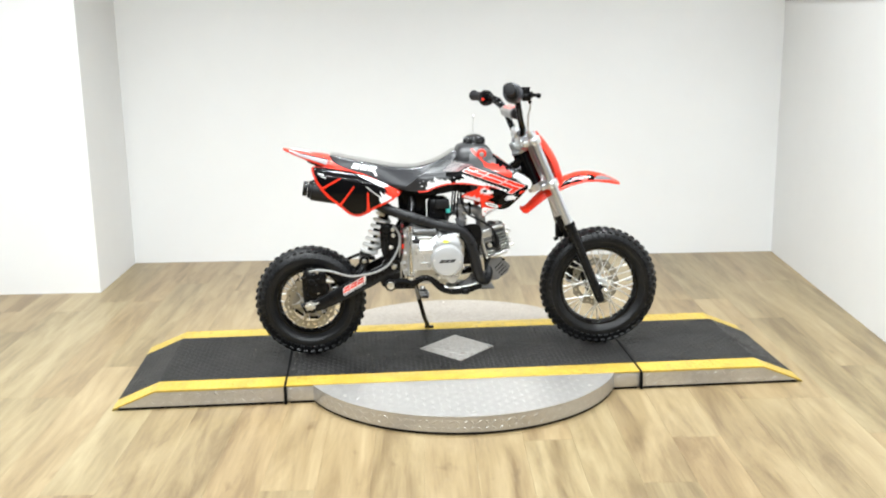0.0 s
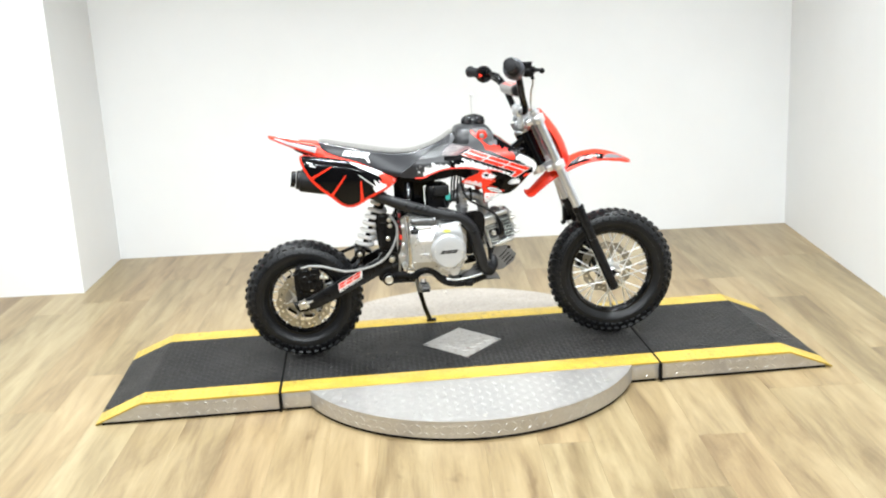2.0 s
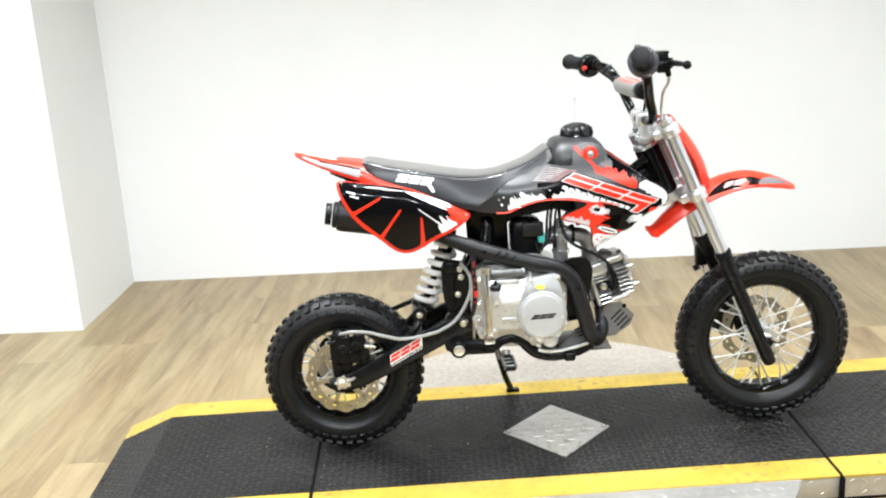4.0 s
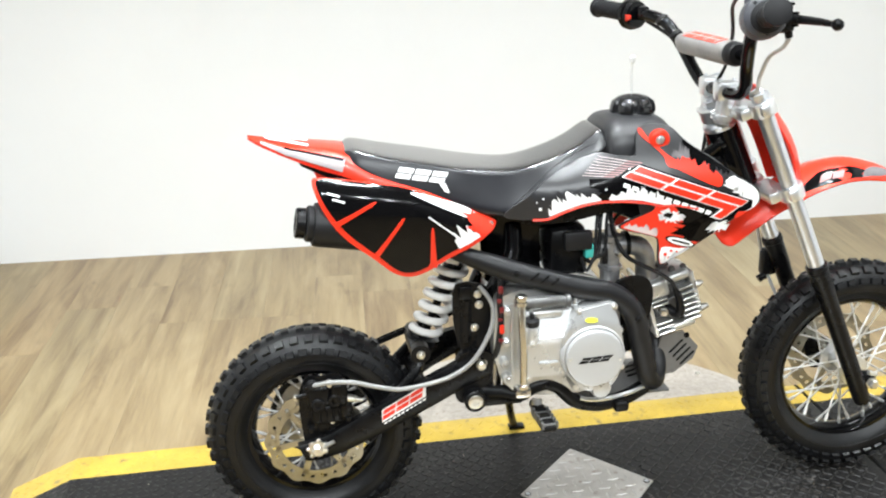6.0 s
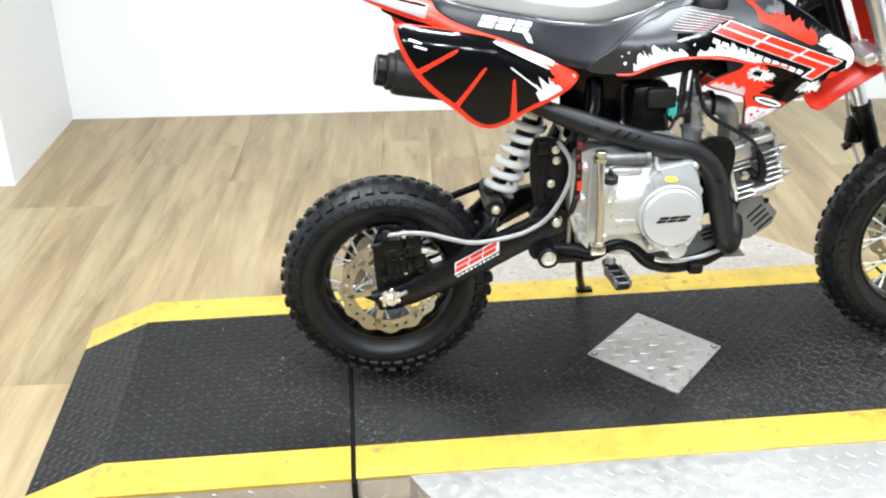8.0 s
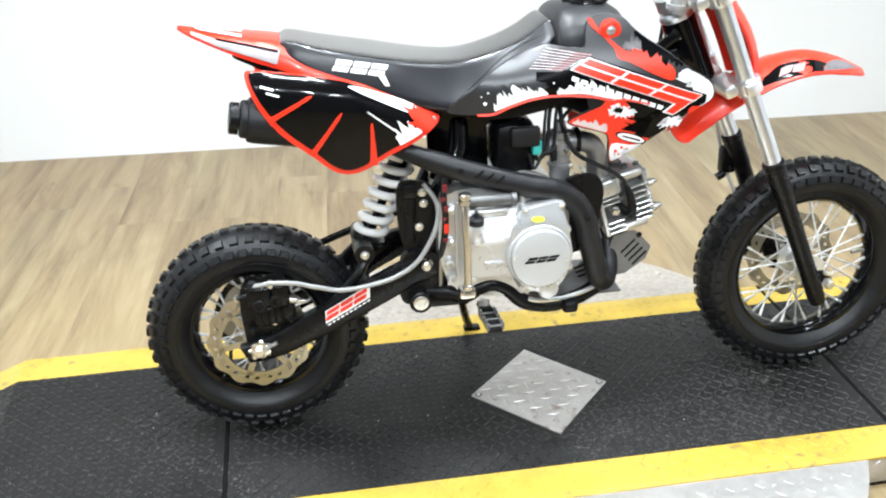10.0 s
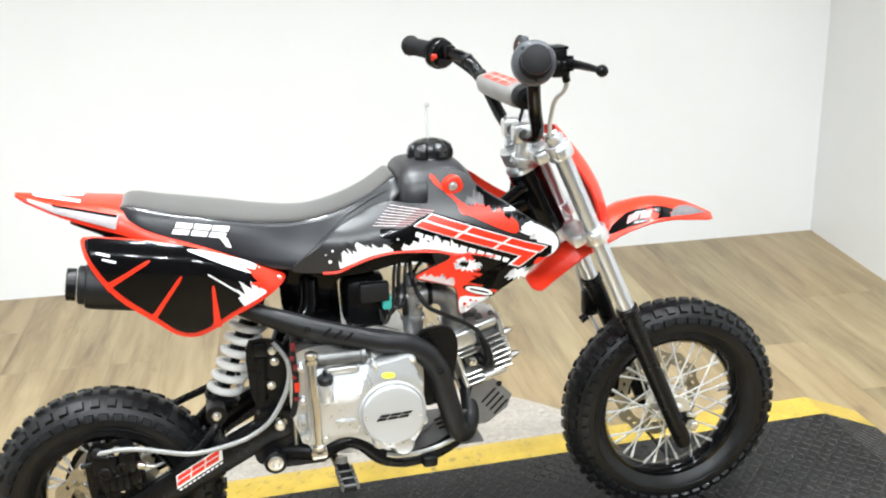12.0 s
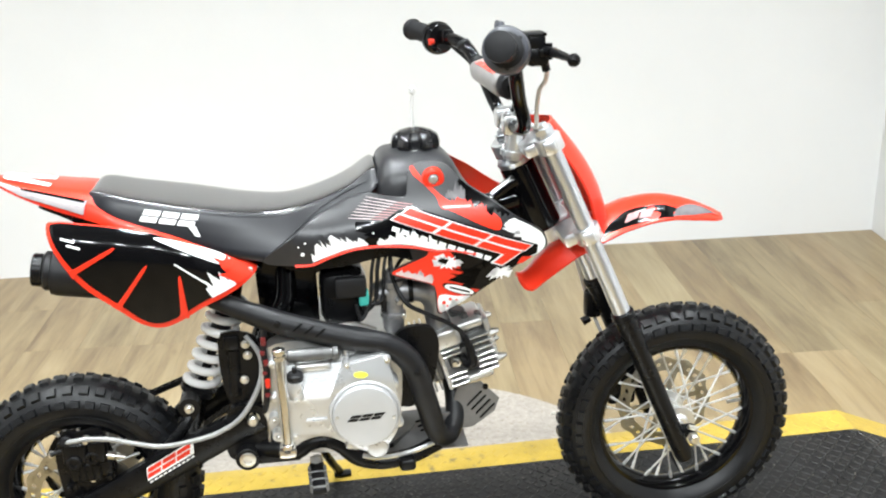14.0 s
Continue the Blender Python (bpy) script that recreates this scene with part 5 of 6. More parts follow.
    bolt((0.090, s * 0.100, 0.728), 0.0060, col, 0.005, CHROME, (0, s, 0))
    # red lower lip
    part("lip", Geo().tube([(x, yf(x, z) + (-0.001 if s < 0 else 0.001), z) for x, z in ((-0.135, 0.603), (-0.108, 0.6035), (-0.081, 0.6145), (-0.046, 0.6255), (-0.012, 0.630), (0.026, 0.629), (0.058, 0.6255), (0.082, 0.6195), (0.110, 0.619), (0.150, 0.610))], 0.0022, 8), RED, sh, "red lower edge")
    return sh


shrouds(-1)
shrouds(1)
# dark underside of the tank, between the shrouds
g = Geo().sheet(smooth_outline([(-0.16, 0.612), (-0.06, 0.628), (0.03, 0.634), (0.12, 0.60), (0.17, 0.60), (0.10, 0.575), (0.02, 0.600), (-0.06, 0.590), (-0.14, 0.590)], 4), lambda x, z: -0.085, 0.17, 0.05)
part("tank_underside", g, BLACK_SATIN, tank)

seam([(-0.175, 0.622), (-0.135, 0.650), (-0.09, 0.684), (-0.045, 0.708), (-0.012, 0.722)])
seat_off = lambda x, z: seat_side(x, z) - 0.0050
bars(seat, (-0.366, 0.690), (0.985, -0.17), (0.20, 0.98), seat_off, WHITE, (0.086, 0.018), slant=0.3, gap=0.10)
part("decal", Geo().sheet([(-0.294, 0.678), (-0.282, 0.676), (-0.276, 0.660), (-0.284, 0.662)], seat_off, 0.0006, 0.01), WHITE, seat)

# ---- tail and side panels ----
tail_st = [(-0.606, 0.004, 0.754, 0.758), (-0.585, 0.024, 0.744, 0.755), (-0.54, 0.050, 0.726, 0.747), (-0.49, 0.060, 0.706, 0.738), (-0.44, 0.072, 0.690, 0.728), (-0.40, 0.084, 0.674, 0.708), (-0.34, 0.092, 0.652, 0.690)]
rings = []
for p in spline([Vector(q[1:]) for q in tail_st], 4):
    rings.append(p)
xs = [q.x for q in spline([Vector((q[0], 0, 0)) for q in tail_st], 4)]
lo = []
for x, p in zip(xs, rings):
    w, zb, zt = p
    prof = [(-1, zb), (-0.97, zb + 0.55 * (zt - zb)), (-0.80, zt - 0.002), (-0.4, zt), (0, zt + 0.002), (0.4, zt), (0.80, zt - 0.002), (0.97, zb + 0.55 * (zt - zb)), (1, zb)]
    under = [(a * 0.93, max(zb - 0.001, z - 0.005)) for a, z in reversed(prof)]
    lo.append([(x, a * w, z) for a, z in prof + under])
tail = part("rear_fender", Geo().loft(lo), RED, bike, "red plastic rear fender", 50)
part("decal", Geo().add([(-0.578, -0.012, 0.7565), (-0.572, -0.020, 0.7550), (-0.505, -0.034, 0.7415), (-0.505, 0.034, 0.7415), (-0.572, 0.020, 0.7550), (-0.578, 0.012, 0.7565)], [(0, 1, 2, 3, 4, 5)]), WHITE, tail, "white top sticker", 0)
def tail_side(x, z):
    w = float(np.interp(x, [q[0] for q in tail_st], [q[1] for q in tail_st]))
    zb, zt = (float(np.interp(x, [q[0] for q in tail_st], [q[i] for q in tail_st])) for i in (2, 3))
    t = (z - zb) / (zt - zb)
    return -w * float(np.interp(t, [0, 0.55, 0.94, 1.0], [1, 0.97, 0.80, 0.5])) - 0.0032
part("decal", Geo().sheet([(-0.584, 0.7490), (-0.545, 0.7325), (-0.452, 0.7015), (-0.446, 0.7220), (-0.470, 0.7275), (-0.545, 0.7430), (-0.584, 0.7535)], tail_side, 0.0006, 0.008), GREY, tail, "grey side sticker")
part("decal", Geo().sheet([(-0.545, 0.7425), (-0.450, 0.7200), (-0.448, 0.7230), (-0.545, 0.7450)], lambda x, z: tail_side(x, z) - 0.0012, 0.0006, 0.008), BLACK_GLOSS, tail)
# black support under the tail
g = Geo().sheet(smooth_outline([(-0.522, 0.714), (-0.470, 0.702), (-0.43, 0.690), (-0.40, 0.670), (-0.455, 0.672), (-0.478, 0.690)], 4), lambda x, z: -0.052, 0.104, 0.05)
part("tail_support", g, BLACK_SATIN, bike, "black plastic under-fender")


def panel_y(x, z):
    """Near surface of the side number panel, bulging over the silencer."""
    u, w = (x + 0.36) / 0.17, (z - 0.61) / 0.10
    top = float(np.interp(x, [-0.505, -0.492, -0.400, -0.342, -0.290, -0.235, -0.197], [0.690, 0.699, 0.687, 0.676, 0.654, 0.625, 0.600]))
    roll = max(0.0, 0.036 - (top - z))
    return -(0.100 + 0.026 * max(0.0, 1 - 0.8 * u * u) * max(0.0, 1 - 0.5 * w * w) - 0.05 * max(0, x + 0.26) - 11 * roll * roll)


PANEL = [(-0.505, 0.690), (-0.492, 0.699), (-0.455, 0.695), (-0.400, 0.687), (-0.342, 0.676), (-0.290, 0.654), (-0.235, 0.625), (-0.205, 0.609), (-0.197, 0.597), (-0.236, 0.571), (-0.283, 0.551), (-0.322, 0.530), (-0.350, 0.523), (-0.378, 0.532), (-0.410, 0.560), (-0.457, 0.600), (-0.487, 0.642)]


def side_panel(s):
    yf = panel_y if s < 0 else (lambda x, z: -panel_y(x, z))
    pa = part("side_panel", Geo().sheet(smooth_outline(PANEL, 5), yf, 0.004, 0.016), RED, bike, "red-edged black side panel", 50)

    def dec(pts, m, d, label=""):
        return part("decal", Geo().sheet(pts, off(yf, d), 0.0008, 0.012), m, pa, label)

    inner = [(-0.4985, 0.689), (-0.489, 0.6980), (-0.454, 0.6942), (-0.400, 0.6862), (-0.344, 0.674), (-0.298, 0.652), (-0.258, 0.628), (-0.225, 0.602), (-0.241, 0.580), (-0.286, 0.559), (-0.324, 0.5385), (-0.350, 0.5315), (-0.374, 0.5395), (-0.404, 0.5670), (-0.450, 0.6070), (-0.480, 0.646)]
    dec(smooth_outline(inner, 5), BLACK_GLOSS, 0.0012, "black gloss panel face")
    for (x0, z0), (x1, z1) in (((-0.474, 0.622), (-0.403, 0.660)), ((-0.411, 0.562), (-0.358, 0.630)), ((-0.313, 0.537), (-0.311, 0.609))):
        e, d = Vector((x1 - x0, z1 - z0)), Vector((z1 - z0, -(x1 - x0))).normalized()
        outl = []
        for t, w in ((0.0, 0.0085), (0.06, 0.0056), (0.14, 0.0040), (0.45, 0.0033), (0.9, 0.0026), (1.0, 0.0012)):
            outl.append((x0 + e.x * t, z0 + e.y * t, w))
        pts = [(x + d.x * w, z + d.y * w) for x, z, w in outl] + [(x - d.x * w, z - d.y * w) for x, z, w in reversed(outl)]
        part("rib", Geo().sheet(pts, off(yf, 0.0036), 0.0022, 0.012), RED, pa, "red raised rib")
    dec(smooth_outline([(-0.345, 0.669), (-0.318, 0.663), (-0.262, 0.641), (-0.235, 0.624), (-0.246, 0.618), (-0.276, 0.632), (-0.318, 0.654)], 4), WHITE, 0.0018)
    dec(splash([(-0.232, 0.622), (-0.204, 0.608), (-0.200, 0.600), (-0.222, 0.586)], (-0.9, 0.30), 9, 31, 0.085), RED, 0.0026)
    dec(splash([(-0.228, 0.584), (-0.246, 0.575), (-0.266, 0.567)], (-0.45, 0.8), 10, 33, 0.046), WHITE, 0.0024)
    dec([(-0.318, 0.628), (-0.316, 0.629), (-0.262, 0.585), (-0.264, 0.583)], WHITE, 0.0022)
    for x, z in ((-0.482, 0.676), (-0.474, 0.666)):
        dec([(x, z), (x + 0.020, z - 0.006), (x + 0.021, z - 0.003), (x + 0.001, z + 0.003)], WHITE, 0.0022)
    bolt((-0.207, s * 0.090, 0.600), 0.0055, pa, 0.008, CHROME, (0, s, 0))
    return pa


side_panel(-1)
side_panel(1)

# ---- exhaust ----
sil = Geo().lathe((-0.195, -0.062, 0.560), (Vector((-0.528, -0.082, 0.622)) - Vector((-0.195, -0.062, 0.560))), [(0.050, 0.018), (0.066, 0.034), (0.080, 0.038), (0.310, 0.038), (0.318, 0.036), (0.320, 0.031), (0.328, 0.031), (0.331, 0.028), (0.3315, 0.017), (0.310, 0.016)], 32)
silencer = part("silencer", sil, BLACK_MATTE, bike, "black steel silencer")
e = Vector((-0.528, -0.082, 0.622))
d = (e - Vector((-0.195, -0.062, 0.560))).normalized()
part("end_cap", Geo().lathe(e - d * 0.006, d, [(0, 0.026), (0.013, 0.026), (0.015, 0.024), (0.0152, 0.013), (0.004, 0.012)], 24), BLACK_SATIN, silencer)
pipe = [(-0.26, -0.075, 0.545), (-0.20, -0.098, 0.524), (-0.10, -0.118, 0.494), (-0.03, -0.122, 0.476), (0.018, -0.122, 0.452), (0.044, -0.120, 0.415), (0.056, -0.118, 0.365), (0.070, -0.116, 0.312), (0.082, -0.108, 0.284), (0.100, -0.088, 0.274), (0.114, -0.062, 0.290), (0.116, -0.040, 0.325), (0.112, -0.020, 0.358)]
exh = part("exhaust_header", Geo().tube(pipe, [0.014, 0.016, 0.017, 0.0175, 0.0175, 0.0175, 0.0175, 0.0175, 0.0175, 0.0175, 0.0165, 0.015, 0.015], 18, 8), HEAT_PAINT, bike, "black exhaust header pipe")
shield = [(-0.300, -0.080, 0.566), (-0.255, -0.094, 0.547), (-0.20, -0.110, 0.527), (-0.15, -0.121, 0.510), (-0.057, -0.129, 0.481), (-0.008, -0.130, 0.470), (0.025, -0.129, 0.448), (0.046, -0.127, 0.415), (0.056, -0.125, 0.375), (0.066, -0.122, 0.335), (0.073, -0.120, 0.305)]
hs = part("heat_shield", Geo().tube(shield, [0.012, 0.015, 0.0190, 0.0195, 0.0195, 0.0195, 0.0195, 0.0195, 0.0195, 0.019, 0.018], 18, 8, 0.80), HEAT_PAINT, exh, "black perforated heat shield")
for k in range(3):
    m = Matrix.Translation((-0.139 + 0.0175 * k, -0.1368 - 0.0012 * k, 0.5125 - 0.0058 * k)) @ Matrix.Rotation(radians(-38), 4, "Y")
    part("slot", Geo().rbox((0, 0, 0), (0.020, 0.004, 0.0034), 0.0014, m), GAP, hs)
bolt((-0.170, -0.132, 0.518), 0.0045, hs, 0.004, BLACK_SATIN)
bolt((0.046, -0.143, 0.418), 0.0045, hs, 0.004, BLACK_SATIN)

# ---- rear shock ----
a, b = Vector((-0.245, 0, 0.530)), Vector((-0.330, 0, 0.340))
d = (b - a).normalized()
L = (b - a).length
shock = part("rear_shock", Geo().lathe(a, d, [(-0.02, 0.010), (0.0, 0.014), (0.01, 0.031), (0.016, 0.031), (0.018, 0.017), (0.10, 0.017), (0.102, 0.008), (L - 0.03, 0.008), (L - 0.028, 0.031), (L - 0.018, 0.031), (L - 0.015, 0.014), (L + 0.012, 0.012)], 24), BLACK_SATIN, bike, "black rear shock absorber")
q = d.to_track_quat("Z", "Y").to_matrix()
coil = []
turns = 6.4
for k in range(int(turns * 18) + 1):
    t = k / (turns * 18)
    ang = 2 * math.pi * turns * t
    coil.append(a + q @ Vector((0.0255 * math.cos(ang), 0.0255 * math.sin(ang), 0.020 + (L - 0.052) * t)))
g = Geo()
up, rings = None, []
for i, p in enumerate(coil):
    t = (coil[min(i + 1, len(coil) - 1)] - coil[max(i - 1, 0)]).normalized()
    rad = (p - (a + d * (p - a).dot(d))).normalized()
    side = t.cross(rad)
    rings.append([p + 0.0072 * (math.cos(2 * math.pi * k / 10) * rad + math.sin(2 * math.pi * k / 10) * side) for k in range(10)])
part("spring", g.loft(rings), SPRING_WHITE, shock, "white coil spring", 60)
bolt((-0.332, -0.060, 0.352), 0.0060, shock, 0.010)
part("shock_mount", Geo().cyl((-0.332, -0.060, 0.352), (-0.332, 0.06, 0.352), 0.018, n=20), BLACK_SATIN, shock)

# ---- swingarm ----
for s in (-1, 1):
    y = s * 0.074
    prof = [(-0.556, 0.190, 0.016), (-0.53, 0.192, 0.018), (-0.49, 0.205, 0.020), (-0.42, 0.238, 0.023), (-0.33, 0.282, 0.024), (-0.26, 0.316, 0.023), (-0.215, 0.330, 0.020)]
    rings = []
    for x, z, hgt in prof:
        n_ = Vector((-0.42, 0, 0.90)).normalized()
        rings.append([Vector((x, y + u * 0.011, z)) + n_ * hgt * w for u, w in ((-0.7, -1.1), (0.7, -1.1), (1, -0.8), (1, 0.8), (0.7, 1.1), (-0.7, 1.1), (-1, 0.8), (-1, -0.8))])
    arm = part("swingarm", Geo().loft(rings), BLACK_SATIN, bike, "black steel swingarm", 40)
    part("arm_brace", Geo().tube([(-0.40, y * 0.9, 0.262), (-0.345, y * 0.8, 0.318), (-0.328, y * 0.6, 0.345)], 0.009, 10), BLACK_SATIN, arm)
    if s < 0:
        yd = lambda x, z: -0.0862
        ux = Vector((0.880, 0.475))
        uz = Vector((-0.05, 0.99))
        o = Vector((-0.410, 0.236))
        part("decal", Geo().sheet([tuple(o + ux * p_ + uz * q_) for p_, q_ in ((0, 0.002), (0.092, 0.002), (0.094, 0.026), (0.002, 0.026))], lambda x, z: -0.0858, 0.0006, 0.03), WHITE, arm)
        bars(arm, tuple(o + ux * 0.002 + uz * 0.006), tuple(ux), tuple(uz), yd, RED, (0.086, 0.018), slant=0.15, gap=0.06)
        for k in range(10):
            p_ = o + ux * (0.004 + 0.009 * k) + uz * -0.004
            part("decal", Geo().sheet([tuple(p_), tuple(p_ + ux * 0.006), tuple(p_ + ux * 0.006 + uz * 0.003), tuple(p_ + uz * 0.003)], yd, 0.0006, 0.03), WHITE, arm)
part("cross_bar", Geo().cyl((-0.335, -0.07, 0.288), (-0.335, 0.07, 0.288), 0.013, n=16), BLACK_SATIN, arm)
star = Geo()
for k, tooth in enumerate((0.006, 0.0, 0.009, 0.007, 0.0, 0.005, 0.0)):
    star.rbox((0.014, 0, 0), (0.006 + tooth, 0.004, 0.007), 0.0015, Matrix.Translation((RX + 0.001, -0.0885, RZ - 0.002)) @ Matrix.Rotation(2 * math.pi * k / 7 + 0.4, 4, "Y"), 1)
part("snail_adjuster", star.lathe((RX + 0.001, -0.0865, RZ - 0.002), (0, -1, 0), [(0, 0.0150), (0.004, 0.0150), (0.0045, 0.012)], 18), BOLT_ZINC, rear_wheel, "notched zinc chain adjuster")
part("axle", Geo().cyl((RX, -0.098, RZ), (RX, 0.098, RZ), 0.006, n=12), STEEL, rear_wheel)
bolt((RX, -0.088, RZ - 0.003), 0.0105, rear_wheel, 0.013, name="axle_nut")
bolt((RX, 0.088, RZ - 0.003), 0.0105, rear_wheel, 0.013, axis=(0, 1, 0), name="axle_nut")
part("chain_adjuster", Geo().rbox((RX + 0.002, -0.0865, RZ - 0.003), (0.034, 0.004, 0.024), 0.002, Matrix.Identity(4)).cyl((RX + 0.012, -0.090, RZ + 0.000), (RX + 0.032, -0.090, RZ + 0.010), 0.004, n=8), STEEL, rear_wheel)

# chain and sprockets on the far side
spr = disc_ring((RX, 0.052, RZ), 0.078, 0.030, 0.004, 120, 0.003, 36)
part("rear_sprocket", spr, STEEL, rear_wheel, "steel rear sprocket", 20)
g = Geo()
path = spline([(RX - 0.08, 0.052, RZ), (RX - 0.05, 0.052, RZ + 0.062), (RX, 0.052, RZ + 0.080), (-0.40, 0.052, RZ + 0.135), (-0.30, 0.052, 0.372), (-0.21, 0.052, 0.398), (-0.17, 0.052, 0.392), (-0.16, 0.052, 0.365), (-0.20, 0.052, 0.345), (-0.35, 0.052, 0.250), (RX + 0.05, 0.052, RZ - 0.060), (RX, 0.052, RZ - 0.080), (RX - 0.06, 0.052, RZ - 0.05)], 80, True)
dist, last = 0.0, path[0]
for i, p in enumerate(path):
    if (p - last).length >= 0.0125:
        t = (p - last)
        ang = math.atan2(t.z, t.x)
        mid = (p + last) / 2
        m = Matrix.Translation(mid) @ Matrix.Rotation(-ang, 4, "Y")
        for s in (-1, 1):
            g.box((0, s * 0.005, 0), (0.0135, 0.0016, 0.0095), m)
        g.box((0.005, 0, 0), (0.006, 0.009, 0.006), m)
        last = p
part("chain", g, BLACK_SATIN, bike, "dark steel drive chain", 0)

# rear brake
g = Geo().sheet(smooth_outline([(-0.556, 0.290), (-0.549, 0.318), (-0.536, 0.334), (-0.515, 0.331), (-0.482, 0.335), (-0.469, 0.308), (-0.460, 0.262), (-0.468, 0.243), (-0.505, 0.224), (-0.546, 0.205), (-0.553, 0.228)], 3), lambda x, z: -0.068, 0.006, 0.05)
cal = part("rear_caliper", g, BLACK_SATIN, bike, "black rear brake caliper")
for c, sz, r in (((-0.520, -0.076, 0.300), (0.042, 0.022, 0.040), 0.007), ((-0.484, -0.078, 0.302), (0.030, 0.026, 0.046), 0.008), ((-0.508, -0.074, 0.262), (0.052, 0.016, 0.036), 0.006), ((-0.474, -0.074, 0.268), (0.022, 0.020, 0.034), 0.006)):
    part("caliper_block", Geo().rbox(c, sz, r, Matrix.Identity(4), 3), BLACK_SATIN, cal)
for x, z, r in ((-0.522, 0.286, 0.0125), (-0.492, 0.292, 0.0125)):
    part("piston_boss", Geo().lathe((x, -0.084, z), (0, -1, 0), [(0, r), (0.006, r), (0.008, r * 0.8), (0.0082, r * 0.5), (0.005, r * 0.45)], 20), BLACK_SATIN, cal)
for x, z, m_ in ((-0.541, 0.318, BLACK_SATIN), (-0.474, 0.318, BLACK_SATIN), (-0.500, 0.322, BOLT_ZINC), (-0.470, 0.252, BLACK_SATIN), (-0.538, 0.236, BLACK_SATIN)):
    bolt((x, -0.076, z), 0.0055, cal, 0.012, m_)
for x, z in ((-0.5600, 0.298), (-0.4560, 0.284), (-0.4990, 0.246)):
    bolt((x, -0.070, z), 0.0045, cal, 0.010)
part("slide_pin", Geo().lathe((-0.560, -0.078, 0.300), (1, 0, 0.25), [(0, 0.004), (0.020, 0.004), (0.022, 0.007), (0.034, 0.007)], 12), BLACK_MATTE, cal)
part("slide_pin", Geo().lathe((-0.470, -0.078, 0.290), (1, 0, -0.25), [(0, 0.007), (0.012, 0.007), (0.014, 0.004), (0.028, 0.004)], 12), BOLT_ZINC, cal)
part("banjo", Geo().lathe((-0.531, -0.080, 0.3240), (0, -1, 0.2), [(0, 0.009), (0.007, 0.009), (0.008, 0.006), (0.013, 0.006)], 14), BLACK_MATTE, cal)
for k in range(4):
    part("fin", Geo().rbox((-0.520 + 0.012 * k, -0.080, 0.262), (0.004, 0.010, 0.028), 0.0015, Matrix.Identity(4), 1), BLACK_SATIN, cal)
hose = [(-0.531, -0.088, 0.325), (-0.515, -0.094, 0.329), (-0.495, -0.097, 0.332), (-0.457, -0.098, 0.328), (-0.421, -0.098, 0.317), (-0.375, -0.097, 0.306), (-0.317, -0.096, 0.312), (-0.277, -0.096, 0.324), (-0.240, -0.095, 0.350), (-0.209, -0.092, 0.403), (-0.205, -0.088, 0.448), (-0.226, -0.078, 0.482)]
part("rear_brake_hose", Geo().tube(hose, 0.0042, 10, 8), HOSE_GREY, bike, "grey braided brake hose")
part("master_cylinder", Geo().cyl((-0.252, -0.066, 0.375), (-0.248, -0.066, 0.455), 0.012, n=16).rbox((-0.250, -0.066, 0.470), (0.026, 0.026, 0.026), 0.005, Matrix.Identity(4)), BLACK_SATIN, bike, "black rear brake cylinder")
part("brake_rod", Geo().cyl((-0.200, -0.082, 0.345), (-0.203, -0.085, 0.270), 0.004, n=10), STEEL, bike)

# ---- engine ----
g = Geo()
out = smooth_outline([(-0.190, 0.470), (-0.120, 0.480), (-0.020, 0.462), (0.020, 0.440), (0.020, 0.350), (-0.005, 0.285), (-0.10, 0.275), (-0.175, 0.290), (-0.205, 0.350), (-0.203, 0.425)], 4)
g.sheet(out, lambda x, z: -0.105 - 0.010 * math.cos(12 * (x + 0.09)), 0.20, 0.02)
engine = part("engine", g, CAST, bike, "small cast aluminium engine", 45)
# left half of the cover: a box with a sloping shoulder
cov = smooth_outline([(-0.163, 0.436), (-0.156, 0.450), (-0.120, 0.445), (-0.074, 0.448), (-0.050, 0.440), (-0.045, 0.340), (-0.072, 0.332), (-0.150, 0.332), (-0.163, 0.344)], 4)


def cover_y(x, z):
    return -0.1545 + 0.42 * max(0.0, z - 0.404) - 0.0025 * math.exp(-((z - 0.404) / 0.004) ** 2)


def shrink(pts, k):
    cx = sum(p[0] for p in pts) / len(pts)
    cz = sum(p[1] for p in pts) / len(pts)
    return [(cx + (x - cx) * k, cz + (z - cz) * k) for x, z in pts]


case = Geo().sheet(shrink(cov, 1.02), lambda x, z: cover_y(x, z) + 0.006, 0.05, 0.008).sheet(shrink(cov, 0.975), cover_y, 0.012, 0.008)
case = part("side_cover", case, SILVER, engine, "silver engine side cover", 40)
# round half with the clutch cap
drum = smooth_outline([(-0.097, 0.375), (-0.094, 0.402), (-0.085, 0.426), (-0.074, 0.446), (-0.062, 0.452), (-0.030, 0.457), (-0.006, 0.459), (0.000, 0.444), (0.007, 0.416), (0.0145, 0.376), (0.0145, 0.352), (0.006, 0.325), (-0.006, 0.306), (-0.022, 0.2955), (-0.0435, 0.2960), (-0.0655, 0.3065), (-0.083, 0.325), (-0.0945, 0.347)], 4)


def drum_y(x, z):
    r = math.hypot(x + 0.0415, z - 0.366)
    return -0.164 + 0.20 * max(0.0, r - 0.062) + 0.10 * max(0.0, z - 0.420)


